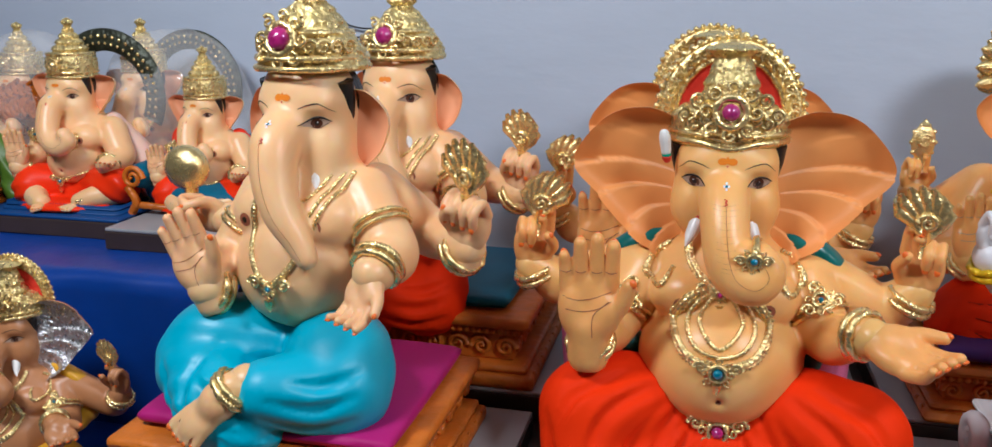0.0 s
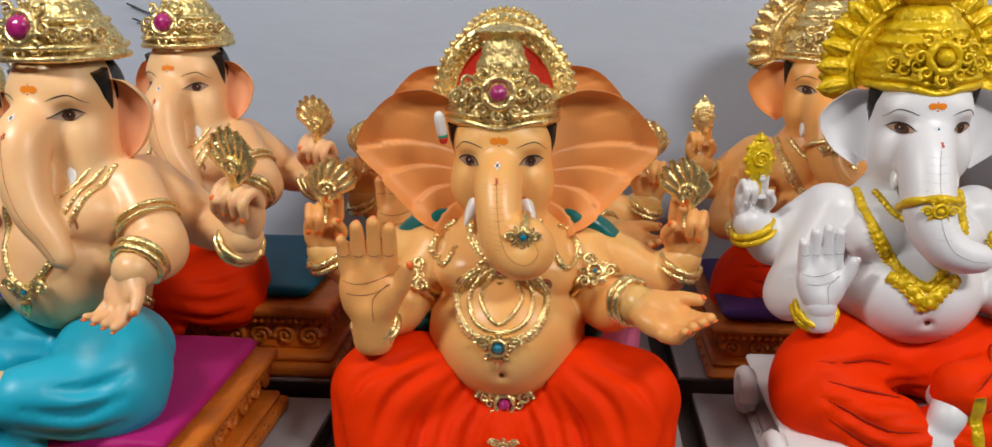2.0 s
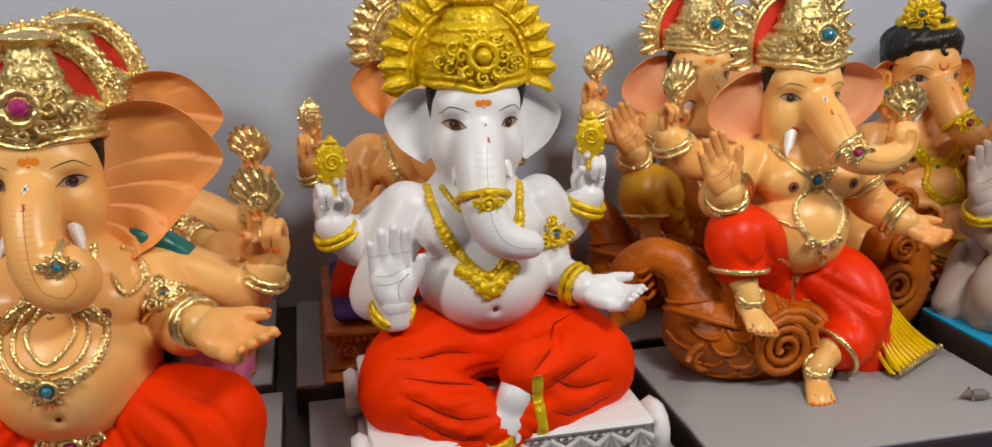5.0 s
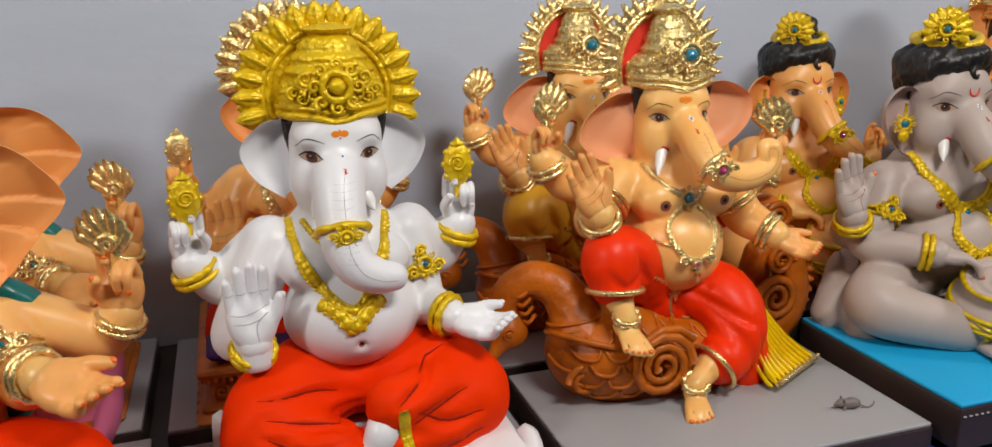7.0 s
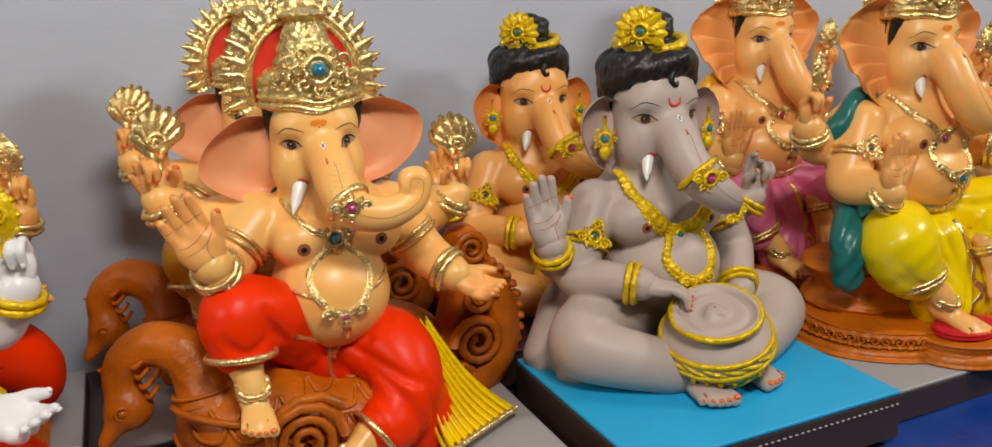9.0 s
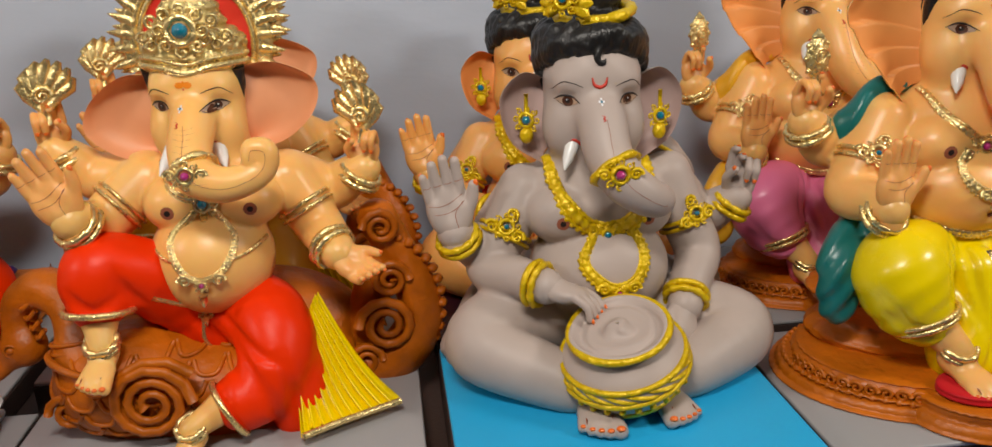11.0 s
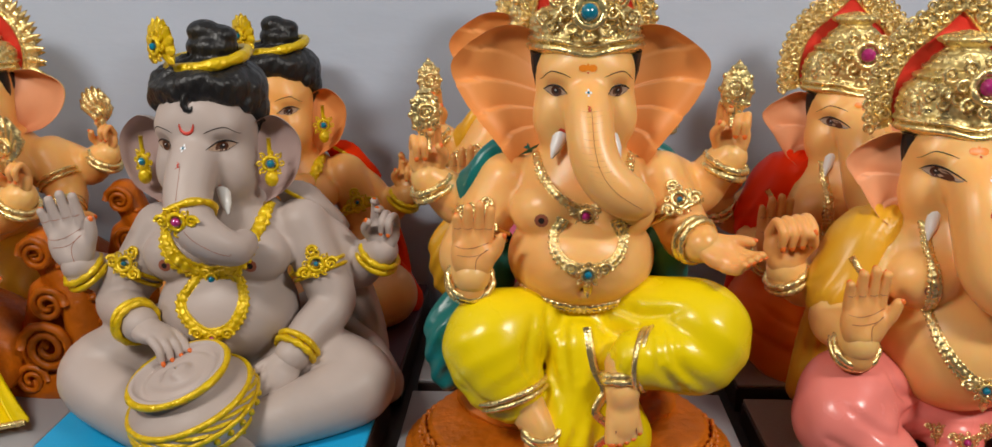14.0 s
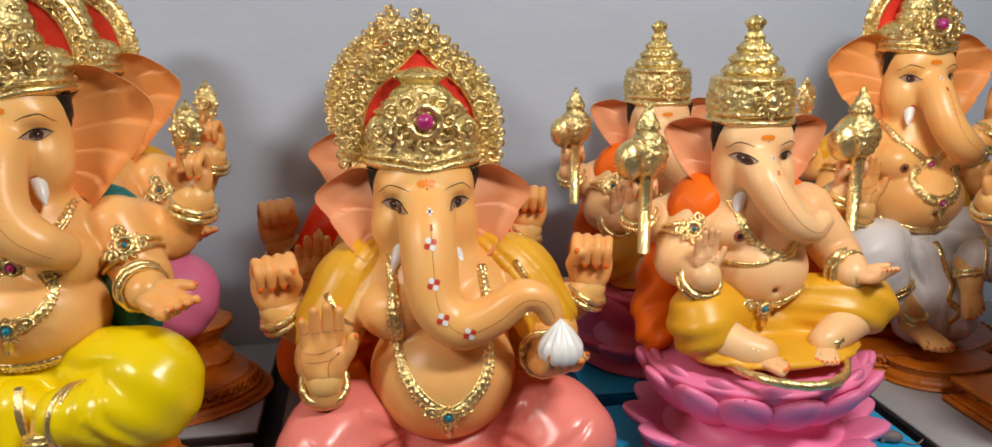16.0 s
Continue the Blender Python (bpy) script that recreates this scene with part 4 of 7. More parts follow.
    # tusks
    for sx, L in zip((-1, 1), S.get("tusks", (5, 5))):
        r0 = at(sx * 0.50, 0.78, -0.72)
        d = fx * sx * 0.35 + fy * 0.55 - up * 0.8
        d = d / np.linalg.norm(d)
        b.add(sweep([r0 - d, r0 + d * 0.5, r0 + d * L * 0.6, r0 + d * L], [1.15, 1.1, 0.85, 0.15], 10), "ivory")
        b.add(ring(r0 - d * 0.2, d, 1.15, 0.3, 16, 5), "mark_red")
    # nipples
    for sx in (-1, 1):
        c = (cc[0] + sx * cr[0] * 0.56, 0, cc[2] - cr[2] * 0.2)
        for r, mm, lf in ((1.0, S.get("nipple", "line"), 0.05), (0.45, "ink", 0.1)):
            pt = body.patch(c, disc(r, 10), (1, 0, 0), (0, 0, 1), lf)
            if pt is not None:
                b.add(pt, mm)
    pt = body.patch((bc[0], 0, bc[2] - br[2] * 0.28), disc(0.45, 10), (1, 0, 0), (0, 0, 1), 0.04)
    if pt is not None:
        b.add(pt, "line")
    # hair line and ears
    if S["crown"][0] != "curls":
        b.add(sphere(at(0, -0.18, 0.30), hr * (1.035, 0.98, 0.78), 28, 18), "hair")
        for sx in (-1, 1):
            lock = [at(sx * (0.96 - 0.01 * k), 0.26 - 0.06 * k, 0.66 - 0.17 * k) for k in range(6)]
            b.add(sweep(spline(lock, 4), np.interp(np.arange(len(spline(lock, 4))), [0, 8, 21], [1.3, 1.15, 0.25]), 9), "hair")
    for E in S["ears"]:
        fr, bk = ear_piece(E["top"], E["bot"], E["out"], E.get("bowl", 2.0), E.get("pleats", 0), E.get("amp", 0.5))
        b.add(fr, S["ear"], flip=E["out"][0][0] < hc[0])
        b.add(bk, skin, flip=E["out"][0][0] < hc[0])
    kind, h, jewel, fill = S["crown"]
    crown(b, hc + fx * 0.0, hr, kind, S.get("crown_mat", gold), jewel, fill, h)
    # arms: palms, bangles, armlets
    for q in S["arms"]:
        f, n = np.array(q["f"], float), np.array(q["n"], float)
        rot = frame_of(f, n)
        mirror = q["side"] > 0
        flesh, nails, lines = hand_piece(q["kind"])
        sc = q.get("size", 1.0)
        M = rot @ np.diag((-1 if mirror else 1, 1, 1))
        b.add(flesh, {"skin": "skin_hand", "skin_deep": "skin_hand", "skin_fair": "hand_fair", "skin_cream": "skin_hand"}.get(skin, skin), sc, M, q["wr"], mirror)
        for piece in nails:
            b.add(piece, S.get("nail", "nail"), sc, M, q["wr"], mirror)
        for ln in lines:
            p = spline([(x, -1.35, z) for x, z in ln], 4)
            hs = Skinned(*flesh)
            pp = hs.path(p, (0, 1, 0), 0.02)
            if len(pp) > 2:
                b.add(sweep(pp, 0.05, 5), S.get("line", "line"), sc, M, q["wr"])
        w, e = np.array(q["wr"], float), np.array(q["el"], float)
        ax = f / np.linalg.norm(f) + (w - e) / np.linalg.norm(w - e)
        ax /= np.linalg.norm(ax)
        rr = q.get("r", (4.2, 3.8, 2.75))[2]
        b.add(ring(w - ax * 1.0, ax, rr * 1.17, 0.42, 36, 6, 0.55, 26), gold)
        b.add(ring(w - ax * 2.2, ax, rr * 1.20, 0.5, 36, 6, 0.2, 40), gold)
        if q.get("armlet"):
            sh = np.array(q["sh"], float)
            mid = sh * 0.42 + e * 0.58
            d = (e - sh) / np.linalg.norm(e - sh)
            ra = (q.get("r", (4.2, 3.8, 2.75))[0] + q.get("r", (4.2, 3.8, 2.75))[1]) / 2 * 1.07
            for o in (-0.5, 0.6):
                b.add(ring(mid + d * o, d, ra, 0.36, 40, 6, 0.5, 40), gold)
            N = np.array((0.25 * q["side"], -1, 0.15))
            N = N - d * (N @ d)
            N /= np.linalg.norm(N)
            o = mid + N * ra
            if q["armlet"] == "plate":
                medallion(b, o + N * 0.1 - d * 0.8, 1.8, gold, "jewel_blue", N, True, 0.24)
                for k in (-1, 1):
                    b.add(spiral(o + np.cross(N, d) * 2.2 * k, 1.1, 1.4, k, 0.28, np.cross(N, d), -d), gold)
                b.add(spiral(o - d * 3.0, 0.9, 1.4, 1, 0.3, np.cross(N, d), -d), gold)
        hold = q.get("holds")
        if hold:
            Z, Y, X = M[:, 2], -M[:, 1], M[:, 0]
            c = w + Z * 11.5 * sc + Y * 2.6 * sc
            if hold == "fan":
                for k in range(7):
                    a = radians(-75 + k * 27)
                    d = math.cos(a) * Z + math.sin(a) * X
                    b.add(sweep([c - Z * 1.4, c + d * 1.9 + Z * 0.6, c + d * 3.3 + Z * 1.6 + X * 0.7, c + d * 3.3 + Z * 2.9 + X * 1.5], [0.7, 1.0, 1.0, 0.35], 8, flat=0.7, up=Y), gold)
                b.add(spiral(c + Z * 1.0 + Y * 0.8, 1.4, 1.5, 1, 0.3, X, Z), gold)
                b.add(sweep([c - Z * 5 * sc, c], [0.6, 0.9], 7), gold)
            elif hold == "disc":
                b.add(sphere((0, 0, 0), (2.3, 0.9, 3.5), 18, 12), "gold_relief" if gold == "gold" else gold, 1, np.stack([X, Y, Z], 1), c + Z * 1.6)
                for k in range(10):
                    a = k * math.pi / 5
                    b.add(sphere(c + Z * 1.6 + (X * 2.2 * math.cos(a) + Z * 3.3 * math.sin(a)), (0.5, 0.5, 0.5), 6, 5), gold)
                b.add(spiral(c + Z * 1.8 + Y * 0.8, 1.4, 2.0, 1, 0.22, X, Z), gold)
                b.add(sweep([c + Z * 4.8, c + Z * 6.0], [1.0, 0.1], 7), gold)
                b.add(sweep([c - Z * 5 * sc, c], [0.6, 0.8], 7), gold)
            elif hold == "mace":
                zz = up
                c0 = w + f / np.linalg.norm(f) * 5 + n * 2.4 - up * 4.5
                b.add(sweep([c0 - zz * 7, c0 + zz * 5, c0 + zz * 14], [1.0, 1.25, 1.4], 8), gold)
                b.add(lathe([(0.6, 5), (2.4, 6.5), (3.2, 9), (2.8, 11), (1.6, 12.5), (1.9, 13.3), (1.0, 15), (0.1, 17)], 28, c0, 1, lambda t, z: relief(t, z, 0.25, 8)), "gold_relief")
                b.add(sphere(c0 + zz * 8 - fx * 2.6, (2.6, 2.4, 3.2), 16, 10), gold)
            elif hold == "sweet":
                b.add(lathe([(0.1, -2.2), (2.6, -1.8), (3.1, 0.3), (1.6, 2.6), (0.3, 4.0), (0.05, 4.3)], 48, w + f / np.linalg.norm(f) * 6 + n / np.linalg.norm(n) * 3.6, 1, lambda t, z: 0.16 * np.cos(12 * t)), "ivory")
            elif hold == "bowl":
                b.add(sphere(w + f / np.linalg.norm(f) * 7 + n * 2, (2.8, 2.4, 1.6), 14, 9), "gold_paint")
    # feet
    for q in S.get("feet", ()):
        rot = frame_of(q["f"], q["n"]) @ np.diag((q.get("flip", 1), 1, 1))
        flesh, nails, gaps = foot_piece(q.get("ankle", True))
        for piece in gaps:
            b.add(piece, S.get("line", "line"), q.get("size", 1), rot, q["at"], q.get("flip", 1) < 0)
        b.add(flesh, skin, q.get("size", 1), rot, q["at"], q.get("flip", 1) < 0)
        for piece in nails:
            b.add(piece, S.get("nail", "nail"), q.get("size", 1), rot, q["at"], q.get("flip", 1) < 0)
        nn = np.array(q["n"], float) / np.linalg.norm(q["n"])
        ff = np.array(q["f"], float) / np.linalg.norm(q["f"])
        for k in (3.4, 4.5):
            if q.get("bare"):
                continue
            if q.get("ankle", True):
                b.add(ring(np.array(q["at"]) + nn * (k - 1.6) * q.get("size", 1) + ff * 0.7, nn + 0.25 * ff, 2.85 * q.get("size", 1), 0.42, 32, 6, 0.5, 24), gold)
            else:
                b.add(ring(np.array(q["at"]) + ff * (3.0 - k) * q.get("size", 1) - nn * 0.5, ff, 3.3 * q.get("size", 1), 0.42, 32, 6, 0.5, 24), gold)
    # clothes
    for G in [S["pants"]] + S.get("cloths", []):
        lo, hi = (-38, -36, -8), (38, 24, hc[2] + 2)
        c2 = Clay(lo, hi, 0.6)
        for q in G["prims"]:
            c2.ball(*q, 1.2) if len(q[0]) == 3 else c2.tube(q, G.get("k", 1.2))
        if G.get("fold"):
            amp, freq = G["fold"]
            x, y, z = (c2.ax[0][:, None, None], c2.ax[1][None, :, None], c2.ax[2][None, None, :])
            ang = np.arctan2(z - G.get("zc", 4), np.abs(x - G.get("xc", 0)) + 4.0)
            wv = np.sin(1.25 * freq * (2.2 * ang + 0.10 * np.abs(x) + 0.03 * y) + 1.2 * np.sin(0.22 * z + 0.3 * x) + 0.8 * np.sin(0.17 * x - 0.25 * y))
            c2.d += (1.2 * amp * np.tanh(1.4 * wv) * np.clip((np.sin(0.14 * x + 0.2 * z + 0.9) + 1.1) / 1.6, 0, 1)).astype(np.float32)
        cv, cf = c2.mesh()
        if G.get("creases"):
            lay, paths = Skinned(cv, cf), []
            for line in G["creases"]:
                p = lay.path(spline([(x, 0, z) for x, z in line], 4), (0, 1, 0), 0.1)
                if len(p) > 3:
                    t = np.sin(np.linspace(0.15, math.pi - 0.15, len(p)))
                    c2.tube(np.column_stack([p, 0.2 + G.get("deep", 0.75) * t]).tolist(), 0.6, 2, True)
                    paths.append(p)
            cv, cf = c2.mesh()
            if G.get("paint"):
                lay = Skinned(cv, cf)
                for p in paths:
                    p = lay.path(p, (0, 1, 0), 0.02)
                    if len(p) > 3:
                        b.add(sweep(p, 0.05 + 0.22 * np.sin(np.linspace(0, math.pi, len(p))), 6, flat=0.25, up=(0, -1, 0)), G["paint"])
        b.add((cv, cf), G["mat"])
        for tr in G.get("trim", ()):
            if tr[0] == "ring":
                b.add(ring(tr[1], tr[2], tr[3], tr[4], 44, 6, 0.1, 40), gold)
            else:
                ts = Skinned(cv, cf).path(spline(tr[1], 6), (0, 1, 0), 0.05)
                if len(ts) > 3:
                    b.add(sweep(ts, tr[2], 7, flat=0.3, up=(0, -1, 0)), gold)
        for bx, bz, bs, bj in G.get("belt", ()):
            q = Skinned(cv, cf).drop((bx, 0, bz), (0, 1, 0), 0.2)
            if q is not None:
                medallion(b, q, bs, gold, bj, (0, -1, 0.15), True, 0.4)
                for k in (-1, 1):
                    b.add(spiral(q + (k * bs * 1.35, 0.4, bs * 0.45), bs * 0.55, 1.5, k, 0.28), gold)
                    b.add(spiral(q + (k * bs * 0.6, 0.0, -bs * 1.25), bs * 0.42, 1.4, k, 0.28), gold)
                b.add(sweep([q + (0, 0, -bs * 1.2), q + (0, -0.2, -bs * 1.9), q + (0, 0, -bs * 2.6)], [bs * 0.4, bs * 0.34, 0.1], 7), gold)
    # jewellery laid on the body
    for N in S.get("chains", ()):
        p = body.path(spline(N["pts"], 8), (0, 1, 0), 0.15)
        bead_chain(b, p, N.get("r", 0.5), gold, side=N.get("side", 0))
        if N.get("pend") and len(p) > 4:
            j = np.argmin(p[:, 2]) if N["pend"] != "top" else len(p) // 2
            c = p[j] + (0, -0.4, -0.6)
            medallion(b, c, N.get("ps", 1.7), gold, N.get("jewel", "jewel_blue"), (0, -1, 0), True, 0.4)
            for k in (-1, 1):
                b.add(spiral(c + (k * 2.4, 0.2, 0.7), 1.0, 1.4, k, 0.3), gold)
            b.add(sweep([c + (0, 0, -1.6), c + (0, 0, -2.6), c + (0, 0, -3.4)], [0.7, 0.6, 0.1], 7), gold)
    if S.get("trunk_band"):
        u, N, r = S["trunk_band"]
        p = spline(T, 6)[u]
        q = spline(T, 6)[u + 1]
        b.add(ring(p[:3], q[:3] - p[:3], p[3] * 1.05, 0.5, 36, 6, 0.4, 30), gold)
        q = sk.drop(p[:3], -fy, 0.2)
        if q is not None:
            medallion(b, q, r, gold, N, tuple(fy), True, 0.36)
            for k in (-1, 1):
                b.add(spiral(q + fx * k * r * 1.2, r * 0.5, 1.4, k, 0.3, fx, up), gold)
    if S.get("earring"):
        for sx in (-1, 1):
            c = at(sx * 1.42, 0.35, -0.35)
            b.add(sweep([c + up * 4, c + up * 2, c], 0.35, 6), gold)
            medallion(b, c, 1.7, gold, "jewel_blue", tuple(fy * 0.9 + fx * sx * 0.4), True, 0.4)
            b.add(sphere(c - up * 2.4, (1.1, 0.9, 1.3), 10, 7), gold)
    return b


def place_statue(b, name, at, turn, label, swap=None, group="statues in rows", size=1.0):
    me = b.mesh(name)
    if swap:
        for i, n in enumerate(b.names):
            if n in swap:
                me.materials[i] = MATS[swap[n]]
    ob = new(name, me)
    ob.matrix_world = pose(*at, 0, 0, turn) @ Matrix.Scale(size, 4)
    return tagged(ob, label, "statue", group)


# ---- the statues' joints ----
def mir(pts, cx):
    return [(2 * cx - p[0], *p[1:]) for p in pts]


def ears(left, cx, top, bot, **kw):
    return [dict(top=top, bot=bot, out=left, **kw), dict(top=mir([top], cx)[0], bot=mir([bot], cx)[0], out=mir(left, cx), **kw)]


def arm(side, sh, el, wr, kind, f, n, size, **kw):
    return dict(side=side, sh=sh, el=el, wr=wr, kind=kind, f=f, n=n, size=size, **kw)


SPEC_C = dict(
    skin="skin", ear="ear_orange", cloth="cloth_orange", trunk_back=1.6, head=(-0.8, 0.2, 41.7, 7.4, 6.3, 8.2),
    belly=(0, -4.0, 14.3, 12.4, 11.4, 10.6), chest=(0, 0, 25.5, 11.2, 8, 8),
    trunk=[(-1, -7.5, 44, 4.0), (-0.9, -10.2, 40, 4.0), (-0.6, -12, 36, 3.8), (0, -13.2, 32.5, 3.7), (1.2, -14.0, 30.2, 3.7), (3.6, -15.0, 29.4, 3.5), (5.2, -15.0, 31.0, 3.0), (4.0, -15.0, 33.0, 2.7), (1.8, -15.0, 33.4, 2.3)],
    ears=ears([(-8, -1, 50.5), (-13, -0.5, 52), (-19, 0, 50.3), (-24, 0.5, 43.5), (-20, 0, 38), (-14.5, -1, 32), (-10.5, -2, 29.5)], -0.5, (-6.3, -0.5, 48), (-6.3, -2, 33), pleats=7, amp=0.85),
    crown=("ring", 15.8, "jewel_pink", "crown_red"),
    arms=[arm(-1, (-12, 0, 26), (-17, -5, 17.5), (-19, -15, 20), "open", (0, -0.1, 1), (0.1, -1, 0), 1.22, armlet="plate"),
          arm(1, (11.5, 0, 26), (15.5, -5, 19), (19.5, -14, 23), "offer", (0.75, -0.6, -0.2), (0.1, -0.55, 0.8), 1.0, armlet="plate"),
          arm(-1, (-13, 2, 27), (-26, 4, 21.5), (-31, 2, 25), "hold", (0.1, -0.05, 1), (0.3, -1, 0), 0.92, holds="fan"),
          arm(1, (13, 2, 27), (24, 4, 21), (28, 2, 25), "hold", (0.05, -0.05, 1), (-0.3, -1, 0), 0.92, holds="fan")],
    pants=dict(mat="cloth_orange", prims=[((0, 1, 1), (14, 9, 6)), [(-6, -2, 4, 7.4), (-13, -8, 6.6, 8.0), (-18.8, -12, 7.2, 7.5)], [(-19.2, -12.2, 6.6, 7.2), (-18.6, -15, 0.5, 7.0), (-16.5, -16, -5, 6.8)],
                                          [(6, -2, 4, 7.4), (13, -8, 6.6, 8.0), (18.8, -12, 7.2, 7.5)], [(19.2, -12.2, 6.6, 7.2), (18.6, -15, 0.5, 7.0), (16.5, -16, -5, 6.8)], [(-8, -9, 1.5, 6.4), (-10, -13, -2, 6.2), (-11, -14, -6, 6)], [(8, -9, 1.5, 6.4), (10, -13, -2, 6.2), (11, -14, -6, 6)], [(0, -8, 2.5, 4.6), (0, -11.5, -0.5, 4.4), (0, -12.5, -6, 4.4)]], fold=(0.16, 9), zc=11, deep=0.85,
               creases=[[(-3.4, 6), (-5.2, 1), (-6, -5)], [(3.4, 6), (5.2, 1), (6, -5)], [(-8, 9), (-12, 4), (-13.5, -4)], [(8, 9), (12, 4), (13.5, -4)], [(-10, 12.2), (-16, 9), (-18.5, 1)], [(10, 12.2), (16, 9), (18.5, 1)], [(-13, 13.8), (-20, 12), (-23.5, 6)], [(13, 13.8), (20, 12), (23.5, 6)], [(-24.8, 8), (-23, 1), (-20, -5)], [(24.8, 8), (23, 1), (20, -5)], [(-6, 8.5), (-8.5, 3), (-9.5, -4)], [(6, 8.5), (8.5, 3), (9.5, -4)]],
               belt=[(0.2, 5.2, 2.3, "jewel_pink"), (-3.8, 7.0, 1.3, "gold"), (4.2, 7.0, 1.3, "gold"), (0.3, 0.2, 1.2, "gold")]),
    cloths=[dict(mat="cloth_teal", prims=[[(-9.5, 2, 31.8, 1.6), (-14, 1.6, 30, 2.2), (-17.6, 3, 25.5, 2.4), (-17.4, 3.5, 18.5, 2.6), (-13.6, -2.5, 14.6, 2.2)], [(9.5, 2, 31.8, 1.6), (14, 1.6, 30, 2.2), (17.0, 3, 25.5, 2.4), (16.6, 3.5, 18.5, 2.6), (13.2, -2.5, 14.6, 2.2)]], fold=(0.25, 14))],
    chains=[dict(pts=[(-1.8, 0, 26.4), (-5.2, 0, 25), (-7.0, 0, 21.6), (-5.0, 0, 18), (-0.4, 0, 16.8), (4.4, 0, 18), (6.4, 0, 21.6), (4.6, 0, 25), (1.2, 0, 26.4)], r=0.62, side=0.75, pend=1, ps=1.9),
            dict(pts=[(-1.6, 0, 26), (-3.9, 0, 24.4), (-5.0, 0, 21.5), (-3.5, 0, 19), (-0.4, 0, 18.2), (2.9, 0, 19), (4.4, 0, 21.5), (3.3, 0, 24.4), (1.0, 0, 26)], r=0.5), dict(pts=[(-1.4, 0, 25.6), (-2.6, 0, 23.8), (-3.2, 0, 21.8), (-0.4, 0, 19.2), (2.6, 0, 21.8), (2.0, 0, 23.8), (0.8, 0, 25.6)], r=0.45),
            dict(pts=[(-5.6, 0, 32.5), (-5.0, 0, 30), (-3.2, 0, 27.6), (-0.6, 0, 26.2), (2.4, 0, 27.6), (4.4, 0, 30), (5, 0, 32.5)], r=0.6, side=0.7, pend=1, ps=1.0, jewel="jewel_pink"),
            dict(pts=[(-8.2, 0, 31), (-11, 0, 29), (-11.6, 0, 27), (-9.4, 0, 26), (-7.6, 0, 28.4)], r=0.55, side=0.55), dict(pts=[(7.8, 0, 31), (10.6, 0, 29), (11.2, 0, 27), (9, 0, 26), (7.2, 0, 28.4)], r=0.55, side=0.55)],
    trunk_band=(44, "jewel_blue", 1.5), tusks=(4.5, 4.5), belt=(0, 7.5))
